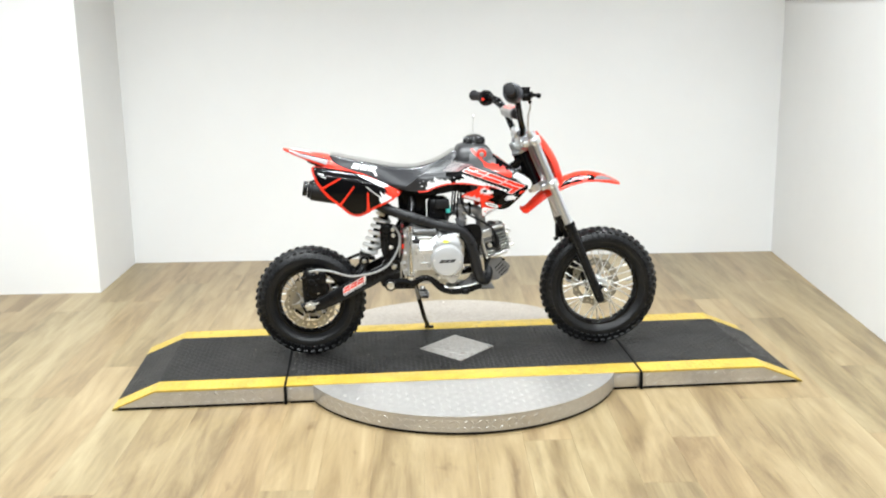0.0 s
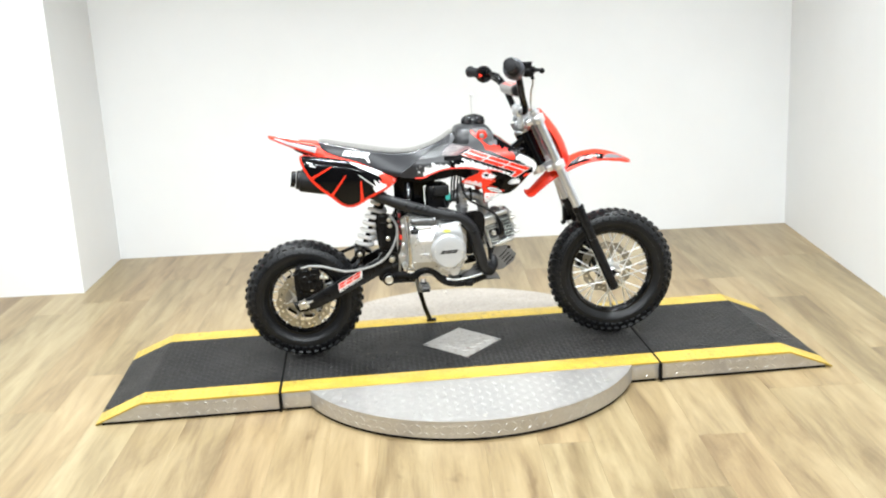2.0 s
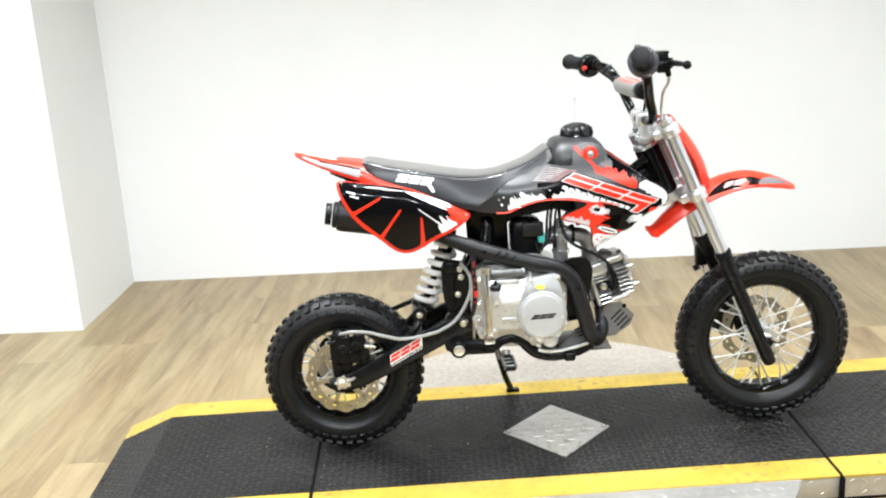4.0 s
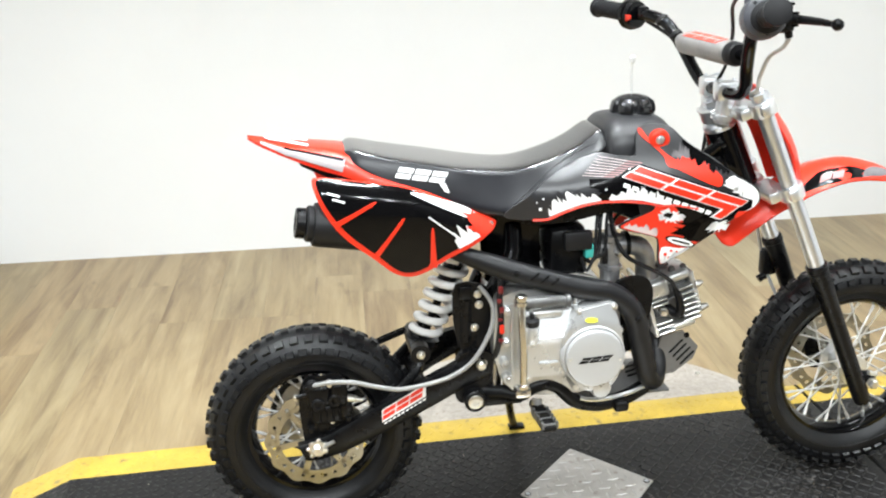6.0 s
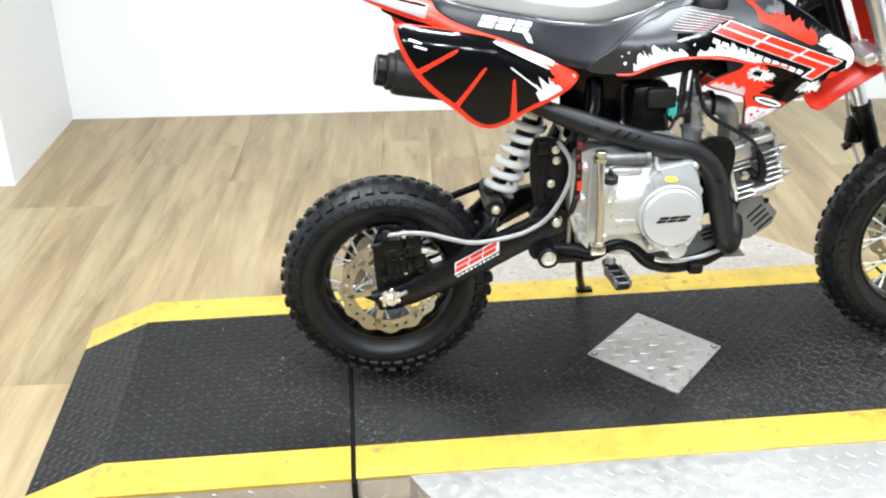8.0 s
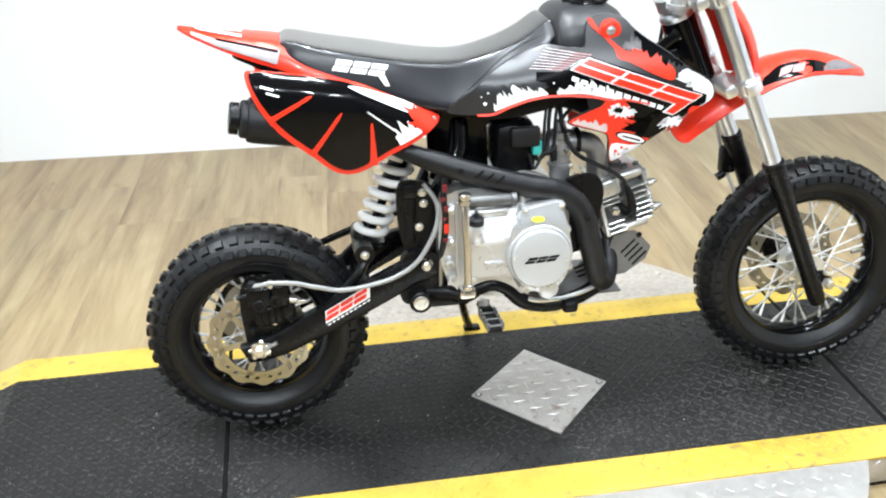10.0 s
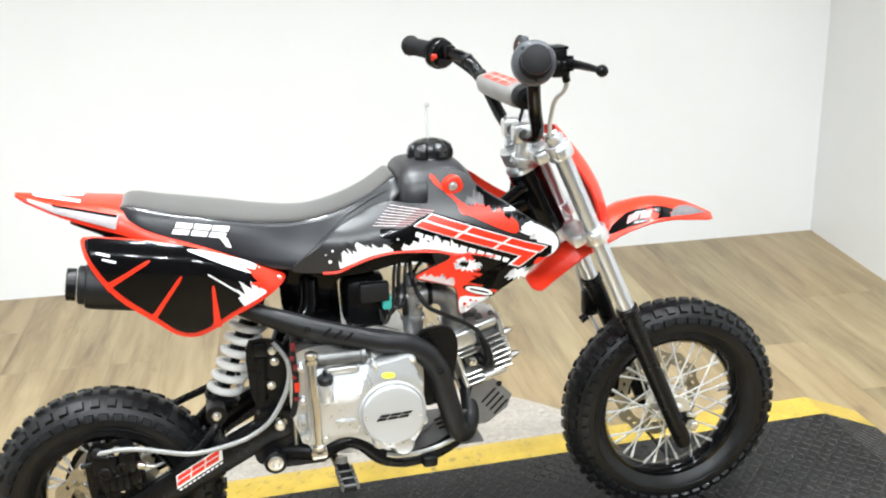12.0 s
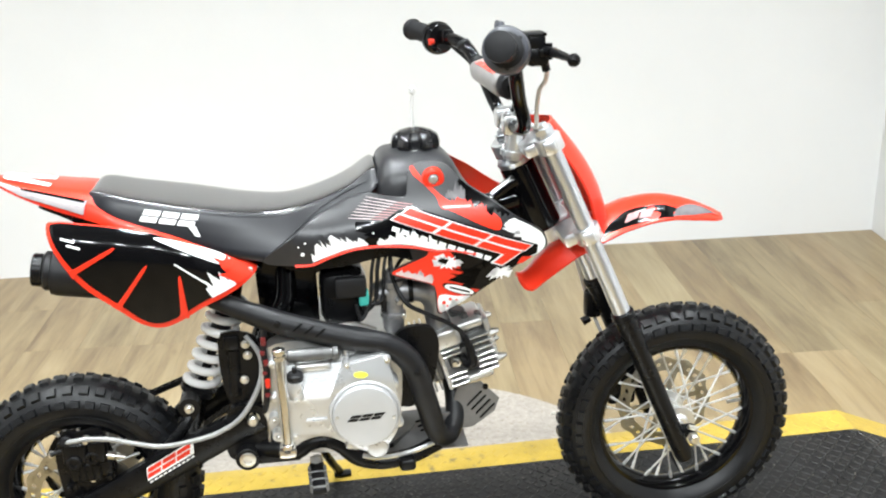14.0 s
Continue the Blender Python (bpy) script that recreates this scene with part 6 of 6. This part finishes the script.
g = Geo().sheet(drum, lambda x, z: drum_y(x, z) + 0.004, 0.07, 0.009).sheet(shrink(drum, 0.97), drum_y, 0.012, 0.009)
dr = part("clutch_housing", g, SILVER, case, "rounded silver clutch housing", 40)
g = Geo().lathe((-0.0425, -0.150, 0.3660), (0, -1, 0), [(0, 0.0570), (0.0155, 0.0570), (0.0185, 0.0555), (0.0190, 0.0535), (0.0172, 0.0530), (0.0172, 0.0522), (0.0250, 0.0518), (0.0275, 0.0505), (0.0283, 0.0480), (0.0285, 0.020), (0.0285, 0.001)], 64)
clutch = part("clutch_cover", g, CAP_GREY, case, "round satin-silver clutch cap", 30)
bars(clutch, (-0.0725, 0.3600), (0.990, 0.03), (0.1, 0.99), lambda x, z: -0.1792, BLACK_SATIN, (0.056, 0.0105), slant=0.7, gap=0.10)
for x, z in ((-0.0880, 0.3700), (0.0025, 0.3620)):
    part("cap_screw", Geo().lathe((x, -0.1782, z), (0, -1, 0), [(0, 0.0030), (0.0010, 0.0030), (0.0016, 0.0020)], 12), BOLT_ZINC, clutch)
part("sticker", Geo().sheet([(-0.0455 + 0.0115 * math.cos(k), 0.4330 + 0.0046 * math.sin(k) - 0.06 * 0.011 * math.cos(k)) for k in np.linspace(0, 6.0, 18)], lambda x, z: drum_y(x, z) - 0.0012, 0.0006, 0.03), LIME, dr, "yellow oval sticker")
part("cover_lobe", Geo().lathe((-0.026, -0.140, 0.3010), (0, -1, 0), [(0, 0.019), (0.020, 0.019), (0.024, 0.016), (0.025, 0.010)], 24), SILVER, dr)
for x, z in ((0.0125, 0.3360), (-0.070, 0.3050), (-0.0660, 0.4470), (-0.0030, 0.4500), (-0.156, 0.330), (0.0080, 0.405)):
    boss = part("screw_boss", Geo().lathe((x, -0.118, z), (0, -1, 0), [(0, 0.0072), (0.034, 0.0072), (0.037, 0.006)], 16), SILVER, case)
    bolt((x, -0.154, z), 0.0036, boss, 0.005)
part("oil_filler", Geo().lathe((-0.1490, -0.150, 0.398), (0.0, -0.10, 1), [(0, 0.0125), (0.004, 0.0135), (0.030, 0.0135), (0.0325, 0.012)], 22), SILVER, case)
part("oil_cap", Geo().lathe((-0.1490, -0.1530, 0.4295), (0.0, -0.10, 1), [(0, 0.0125), (0.003, 0.0132), (0.011, 0.0132), (0.0135, 0.0105), (0.0145, 0.0045), (0.023, 0.004), (0.024, 0.002)], 14), BLACK_MATTE, case, "black oil filler cap", 25)
part("cover_rib", Geo().rbox((-0.1265, -0.1565, 0.3560), (0.034, 0.006, 0.005), 0.0018, Matrix.Rotation(radians(1), 4, "Y")), SILVER, case)
part("cover_bar", Geo().rbox((-0.1200, -0.133, 0.4440), (0.058, 0.026, 0.016), 0.006, Matrix.Identity(4), 3), CAST, case, "cast bar over the cover")
# open casting above the clutch housing, with a bright rim
g = Geo().sheet(smooth_outline([(-0.073, 0.440), (-0.072, 0.478), (-0.045, 0.479), (-0.010, 0.466), (0.003, 0.452), (0.002, 0.440)], 3), lambda x, z: -0.126 + 0.25 * (z - 0.44), 0.030, 0.02)
box = part("top_casting", g, CAST, engine, "cast housing behind the clutch", 40)
part("rim", Geo().tube([(-0.073, -0.128, 0.442), (-0.072, -0.119, 0.477), (-0.045, -0.118, 0.479), (-0.010, -0.121, 0.466), (0.003, -0.125, 0.452)], 0.0032, 8, 5), POLISHED, box)
part("pillar", Geo().lathe((-0.0645, -0.134, 0.438), (-0.08, 0.12, 1), [(0, 0.0065), (0.006, 0.0065), (0.0065, 0.0040), (0.036, 0.0040), (0.0365, 0.0062), (0.043, 0.0062), (0.045, 0.004)], 12), POLISHED, box)
for x, z in ((-0.052, 0.468), (-0.022, 0.460)):
    part("web", Geo().rbox((x, -0.128, z), (0.004, 0.006, 0.022), 0.0015, Matrix.Identity(4), 1), POLISHED, box)
# kick-start shaft tube and starter motor above the case
part("starter_motor", Geo().lathe((-0.160, -0.140, 0.4665), (1, 0, -0.02), [(0, 0.008), (0.003, 0.0108), (0.066, 0.0108), (0.068, 0.0098), (0.072, 0.0098), (0.074, 0.0122), (0.081, 0.0122), (0.083, 0.009)], 22), DARK_CAST, engine, "dark grey starter motor")
part("union_nut", Geo().lathe((-0.176, -0.140, 0.467), (1, 0, -0.02), [(0, 0.006), (0.001, 0.009), (0.010, 0.009), (0.011, 0.007), (0.018, 0.007)], 6), STEEL, engine, "", 25)
g = Geo().tube([(-0.1700, -0.166, 0.486), (-0.1700, -0.172, 0.440), (-0.1685, -0.174, 0.390), (-0.1690, -0.172, 0.322)], 0.0064, 14)
g.lathe((-0.170, -0.166, 0.472), (0, 0, 1), [(0, 0.0066), (0.001, 0.0098), (0.007, 0.0098), (0.008, 0.0075), (0.011, 0.0075), (0.012, 0.0105), (0.018, 0.0105), (0.020, 0.007)], 14)
g.rbox((-0.1700, -0.166, 0.314), (0.027, 0.026, 0.018), 0.004, Matrix.Identity(4)).lathe((-0.169, -0.172, 0.322), (0, 0, 1), [(0, 0.0100), (0.006, 0.0100), (0.008, 0.0068)], 14)
g.lathe((-0.170, -0.178, 0.314), (0, -1, 0), [(0, 0.0065), (0.004, 0.0065), (0.005, 0.004)], 6)
part("kick_lever", g, KICK_STEEL, engine, "polished steel kick-start lever")
part("wiring_sleeve", Geo().tube([(-0.192, -0.110, 0.505), (-0.197, -0.114, 0.470), (-0.195, -0.115, 0.430), (-0.199, -0.112, 0.385), (-0.205, -0.100, 0.350)], 0.0055, 10), BLACK_MATTE, engine, "black wiring sleeve")
for z, hgt, dx in ((0.486, 0.014, 0.001), (0.466, 0.008, -0.002), (0.449, 0.011, 0.002), (0.431, 0.006, -0.001), (0.413, 0.017, 0.002), (0.392, 0.007, 0.000)):
    part("red_clip", Geo().rbox((-0.1965 + dx, -0.1195, z), (0.0085, 0.006, hgt), 0.002, Matrix.Identity(4)), RED_DARK if hgt < 0.015 else RED, engine)

for x, z, r in ((-0.190, 0.348, 0.009), (-0.186, 0.318, 0.010)):
    boss = part("case_boss", Geo().lathe((x, -0.085, z), (0, -1, 0), [(0, r), (0.038, r), (0.041, r * 0.8)], 18), CAST, engine)
    bolt((x, -0.126, z), 0.0030, boss, 0.004, STEEL)
for x, z, r, l in ((-0.184, 0.446, 0.0075, 0.022), (-0.186, 0.385, 0.0070, 0.018)):
    part("case_stud", Geo().lathe((x, -0.102, z), (0, -1, 0), [(0, r), (l - 0.002, r), (l, r * 0.8), (l + 0.001, r * 0.55), (l + 0.006, r * 0.5)], 14), POLISHED, engine, "", 30)
part("linkage_rod", Geo().tube([(-0.177, -0.128, 0.462), (-0.179, -0.130, 0.40), (-0.178, -0.130, 0.325)], 0.0026, 8), CHROME, engine)
# the shade below the case is put into this mount's black
part("engine_mount", Geo().rbox((-0.108, -0.078, 0.294), (0.085, 0.060, 0.034), 0.010, Matrix.Identity(4), 3), BLACK_SATIN, engine, "lower engine mount, black with the shade under the case")
part("vent_tube", Geo().tube([(-0.110, -0.110, 0.478), (-0.085, -0.110, 0.494), (-0.050, -0.105, 0.496), (-0.015, -0.095, 0.480)], 0.005, 10), STEEL, engine)

# cylinder and head
cyl_a, cyl_b = Vector((0.00, -0.025, 0.374)), Vector((0.192, -0.025, 0.428))
d = (cyl_b - cyl_a).normalized()
ang = math.atan2(d.z, d.x)
m0 = Matrix.Translation(cyl_a) @ Matrix.Rotation(-ang, 4, "Y")
g = Geo().rbox((0.05, 0, 0), (0.10, 0.075, 0.080), 0.01, m0)
cylinder = part("cylinder", g, DARK_CAST, engine, "finned aluminium cylinder")
for k in range(8):
    part("fin", Geo().rbox((0.018 + 0.0095 * k, 0, 0), (0.0032, 0.092, 0.104), 0.0015, m0, 1), FIN, cylinder)
# head: core darkened for the shade between the fins, fin stacks left and right of the plug recess, cast covers above
# and below
g = Geo().rbox((0.147, 0.008, 0), (0.076, 0.066, 0.090), 0.010, m0)
hd = part("cylinder_head", g, DARK_CAST, engine, "finned aluminium cylinder head")
part("joint_flange", Geo().rbox((0.0995, 0, 0.001), (0.008, 0.098, 0.112), 0.003, m0), FIN, hd)
for k, zz in enumerate((-0.050, -0.040, -0.030, 0.006, 0.016)):
    part("fin", Geo().rbox((0.118, -0.004, zz), (0.034, 0.094 - 0.004 * (k % 2), 0.0040), 0.0015, m0, 1), FIN, hd)
for k in range(7):
    zz = -0.044 + 0.0108 * k
    part("fin", Geo().rbox((0.176 - 0.0012 * abs(k - 3), -0.002, zz), (0.034, 0.092 - 0.002 * abs(k - 3), 0.0040), 0.0015, m0, 1), FIN, hd)
part("inlet_flank", Geo().rbox((0.119, -0.012, 0.036), (0.046, 0.074, 0.034), 0.007, m0, 3), CAST, hd, "smooth cast inlet side")
part("rocker_cover", Geo().rbox((0.157, -0.004, 0.046), (0.060, 0.082, 0.018), 0.007, m0, 3), CAST, hd, "rounded cast rocker cover")
part("rocker_cover", Geo().rbox((0.150, -0.002, -0.052), (0.056, 0.078, 0.014), 0.006, m0, 3), CAST, hd, "rounded cast rocker cover")
part("end_plate", Geo().rbox((0.191, 0.000, 0.004), (0.010, 0.078, 0.084), 0.004, m0), CAST, hd)
part("plug_recess", Geo().lathe(m0 @ Vector((0.145, -0.022, -0.012)), (0, -1, 0), [(0, 0.022), (0.016, 0.022), (0.018, 0.020), (0.0182, 0.014), (0.010, 0.013)], 24), DARK_CAST, hd)
part("plug_hex", Geo().lathe(m0 @ Vector((0.126, -0.030, -0.011)), (-0.3, -1, 0), [(0, 0.009), (0.018, 0.009), (0.019, 0.006), (0.026, 0.005)], 6), BOLT_ZINC, hd, "", 25)
for yy in (-0.038, 0.038):
    for zz in (-0.030, 0.018):
        part("head_nut", Geo().lathe(m0 @ Vector((0.192, yy, zz)), d, [(0, 0.0085), (0.002, 0.0085), (0.0022, 0.0070), (0.009, 0.0070), (0.010, 0.0050), (0.014, 0.0046), (0.016, 0.0025)], 8), STEEL, hd, "", 25)
for x, zz in ((0.130, 0.054), (0.160, 0.0545), (0.182, 0.050)):
    part("cover_bolt", Geo().lathe(m0 @ Vector((x, -0.026, zz)), (-0.2, -0.1, 1), [(0, 0.007), (0.003, 0.007), (0.0035, 0.0055), (0.009, 0.0055), (0.010, 0.004)], 8), DARK_CAST, hd, "", 25)
part("valve_cap", Geo().lathe(m0 @ Vector((0.150, 0.006, 0.052)), (0.1, -0.1, 1), [(0, 0.017), (0.006, 0.017), (0.008, 0.013), (0.012, 0.012)], 6), DARK_CAST, hd, "", 25)
part("spark_plug_boot", Geo().tube([(0.127, -0.058, 0.405), (0.140, -0.078, 0.396), (0.146, -0.084, 0.404), (0.141, -0.086, 0.430), (0.132, -0.086, 0.450)], [0.0085, 0.0090, 0.0085, 0.0068, 0.0050], 12), BLACK_SATIN, hd, "black spark plug boot")
part("spark_lead", Geo().tube([(0.132, -0.086, 0.450), (0.124, -0.088, 0.464), (0.100, -0.090, 0.482), (0.068, -0.090, 0.500), (0.038, -0.088, 0.520), (0.020, -0.075, 0.556), (0.018, -0.06, 0.590), (0.022, -0.05, 0.61)], 0.0040, 8, 8), BLACK_MATTE, bike)
part("chain_cover", Geo().sheet(smooth_outline([(0.010, 0.348), (0.060, 0.344), (0.082, 0.400), (0.088, 0.455), (0.066, 0.480), (0.014, 0.462)], 4), lambda x, z: -0.096, 0.010, 0.03), BLACK_SATIN, cylinder, "black side cover")

# intake
g = Geo().tube([(0.038, -0.055, 0.527), (0.058, -0.055, 0.528), (0.076, -0.054, 0.521), (0.087, -0.050, 0.503), (0.090, -0.045, 0.480), (0.096, -0.040, 0.458)], [0.0175, 0.0180, 0.0185, 0.0180, 0.0185, 0.022], 20)
intake = part("intake_manifold", g, CARB_GREY, engine, "cast intake manifold")
part("flange", Geo().cyl((0.044, -0.055, 0.531), (0.052, -0.055, 0.531), 0.023, n=20), BLACK_SATIN, intake)
g = Geo().lathe((0.018, -0.060, 0.458), (0, 0, 1), [(0, 0.008), (0.003, 0.014), (0.010, 0.0175), (0.030, 0.0185), (0.032, 0.0215), (0.038, 0.0215), (0.040, 0.0175), (0.082, 0.0175), (0.084, 0.0195), (0.094, 0.0195), (0.097, 0.012), (0.112, 0.009)], 24)
carb = part("carburettor", g.cyl((-0.012, -0.058, 0.528), (0.044, -0.056, 0.531), 0.020, n=24), CARB_GREY, bike, "dull grey cast carburettor")
part("drain_nut", Geo().lathe((0.018, -0.060, 0.452), (0, 0, 1), [(0, 0.005), (0.008, 0.005)], 6), STEEL, carb)
part("throttle_screw", Geo().cyl((0.024, -0.074, 0.522), (0.028, -0.088, 0.520), 0.0045, n=12), STEEL, carb)
part("choke_lever", Geo().rbox((0.002, -0.082, 0.520), (0.010, 0.006, 0.030), 0.002, Matrix.Identity(4)), BLACK_MATTE, carb)
bolt((0.034, -0.076, 0.492), 0.003, carb, 0.005)
g = Geo().rbox((-0.062, -0.035, 0.527), (0.078, 0.090, 0.100), 0.024, Matrix.Identity(4))
airbox = part("air_filter", g, BLACK_SATIN, bike, "black air filter box")
part("relay", Geo().rbox((-0.050, -0.088, 0.555), (0.050, 0.018, 0.034), 0.004, Matrix.Rotation(0.0, 4, "Y")), BLACK_MATTE, airbox)
part("connector", Geo().rbox((-0.030, -0.085, 0.535), (0.016, 0.018, 0.026), 0.003, Matrix.Identity(4)), TEAL, airbox, "teal cable connector")
for k, (y, dx) in enumerate(((-0.08, -0.014), (-0.07, -0.004), (-0.075, 0.006))):
    part("cable", Geo().tube([(-0.030 + dx, y - 0.012, 0.525), (-0.022 + dx, y - 0.016, 0.500 + 0.012 * k), (-0.006 + dx, y - 0.01, 0.530), (0.000 + dx, y, 0.580), (0.012 + dx, y + 0.02, 0.620)], 0.0030 + 0.0006 * (k % 2), 8, 8), BLACK_MATTE, bike)

# skid plate, pegs, stand
g = Geo().sheet([(0.095, 0.262), (0.147, 0.268), (0.185, 0.294), (0.194, 0.318), (0.163, 0.352), (0.122, 0.346), (0.108, 0.300)], lambda x, z: -0.060, 0.004, 0.05)
g.sheet([(-0.040, 0.236), (0.004, 0.252), (0.034, 0.276), (0.060, 0.304), (0.106, 0.304), (0.112, 0.264), (0.085, 0.250), (0.050, 0.240)], lambda x, z: -0.070 - 0.25 * max(0.0, 0.28 - z), 0.004, 0.02)
g.rbox((0.05, 0, 0.240), (0.17, 0.15, 0.004), 0.001, Matrix.Identity(4))
skid = part("skid_plate", g, SKID_STEEL, bike, "dull grey metal skid plate", 30)
for k in range(4):
    m = Matrix.Translation((0.150 + 0.0075 * k, -0.0605, 0.322 - 0.0085 * k)) @ Matrix.Rotation(radians(-44), 4, "Y")
    part("slot", Geo().rbox((0, 0, 0), (0.036, 0.0032, 0.0030), 0.001, m), GAP, skid)
for k in range(3):
    m = Matrix.Translation((0.066 + 0.004 * k, -0.0712 - 0.0005 * k, 0.298 - 0.0085 * k)) @ Matrix.Rotation(radians(-14), 4, "Y")
    part("slot", Geo().rbox((0, 0, 0), (0.044, 0.0040, 0.0028), 0.001, m), GAP, skid)
for x, z in ((0.100, 0.270), (0.000, 0.256), (0.170, 0.343)):
    bolt((x, -0.076 if x < 0.15 else -0.0605, z), 0.0040, skid, 0.005, BLACK_SATIN)
part("guard_bar", Geo().tube([(-0.050, -0.114, 0.262), (-0.030, -0.117, 0.258), (0.005, -0.117, 0.258), (0.045, -0.114, 0.264), (0.086, -0.104, 0.274)], 0.0042, 10), POLISHED, bike, "bright steel guard bar")
part("brake_pedal", Geo().tube([(-0.020, -0.095, 0.248), (0.010, -0.108, 0.250), (0.026, -0.118, 0.250)], 0.0070, 10).rbox((0.024, -0.120, 0.244), (0.028, 0.026, 0.022), 0.007, Matrix.Identity(4), 3), BLACK_SATIN, bike, "black rear brake pedal")
for s in (-1, 1):
    turn = Matrix.Translation((-0.128, s * 0.115, 0.244)) @ Matrix.Rotation(radians(-3 * s), 4, "Z")
    g = Geo().rbox((0, s * 0.036, 0), (0.028, 0.068, 0.014), 0.005, turn, 3).rbox((0, s * 0.002, 0), (0.026, 0.026, 0.022), 0.005, turn)
    teeth = Geo()
    for k in range(5):
        for dx in (-0.013, 0.013):
            teeth.rbox((dx, s * (0.010 + 0.0140 * k), 0.006), (0.005, 0.008, 0.014), 0.001, turn, 1)
    for k in range(3):
        teeth.rbox((0, s * (0.018 + 0.024 * k), 0.006), (0.022, 0.004, 0.006), 0.001, turn, 1)
    g.cyl((-0.128, s * 0.085, 0.246), (-0.128, s * 0.112, 0.246), 0.011, n=14)
    peg = part("foot_peg", g, BLACK_SATIN, bike, "toothed black steel foot peg", 30)
    part("peg_teeth", teeth, DARK_CAST, peg, "", 30)
    part("peg_spring", Geo().cyl((-0.128, s * 0.100, 0.262), (-0.128, s * 0.110, 0.236), 0.010, n=14), STEEL, peg)
# kickstand on the far side, foot on the mat
foot = Vector((-0.092, 0.262, 0.0095))
st = part("kickstand", Geo().tube([(-0.150, 0.075, 0.262), (-0.143, 0.100, 0.222), (-0.112, 0.205, 0.085), foot + Vector((0, 0, 0.010))], 0.0085, 12).rbox(tuple(foot + Vector((0.006, 0.002, 0.004))), (0.036, 0.024, 0.007), 0.003, Matrix.Identity(4)), BLACK_SATIN, bike, "black steel kickstand")
part("stand_spring", Geo().cyl((-0.152, 0.085, 0.250), (-0.132, 0.110, 0.165), 0.005, n=10), STEEL, st)

# ---- floor planks ----
rnd = random.Random(5)
PW, PL = 0.152, 1.22


def plank_mesh(length):
    bm = bmesh.new()
    bmesh.ops.create_cube(bm, size=1, matrix=Matrix.Diagonal((PW - 0.0003, length - 0.0003, 0.005, 1)))
    top = [e for e in bm.edges if all(v.co.z > 0 for v in e.verts)]
    bmesh.ops.bevel(bm, geom=top, offset=0.0002, segments=1, affect="EDGES")
    me = bpy.data.meshes.new("plank")
    bm.to_mesh(me)
    bm.free()
    me.materials.append(WOOD)
    return me


full = plank_mesh(PL)
cuts = {}
for i in range(-1, int((BACK + SIDE) / PW) + 1):
    u = (i + 0.5) * PW + 0.05
    start = -rnd.choice((0.0, 0.305, 0.61, 0.915, 0.45, 0.76))
    if u > BACK + 0.076:
        start += JOG
    v = start
    while v < 8.5:
        lo, hi = max(v, JOG if u > BACK + 0.076 else 0.0), min(v + PL, 8.5)
        if hi - lo > 0.03:
            key = round(hi - lo, 3)
            me = full if abs(key - PL) < 0.002 else cuts.setdefault(key, plank_mesh(key))
            ob = new("plank", me)
            ob.parent = floor
            x, y = room(u, (lo + hi) / 2)
            ob.matrix_world = pose(x, y, -0.0025, 0, 0, PHI + rnd.choice((0, 180)))
        v += PL
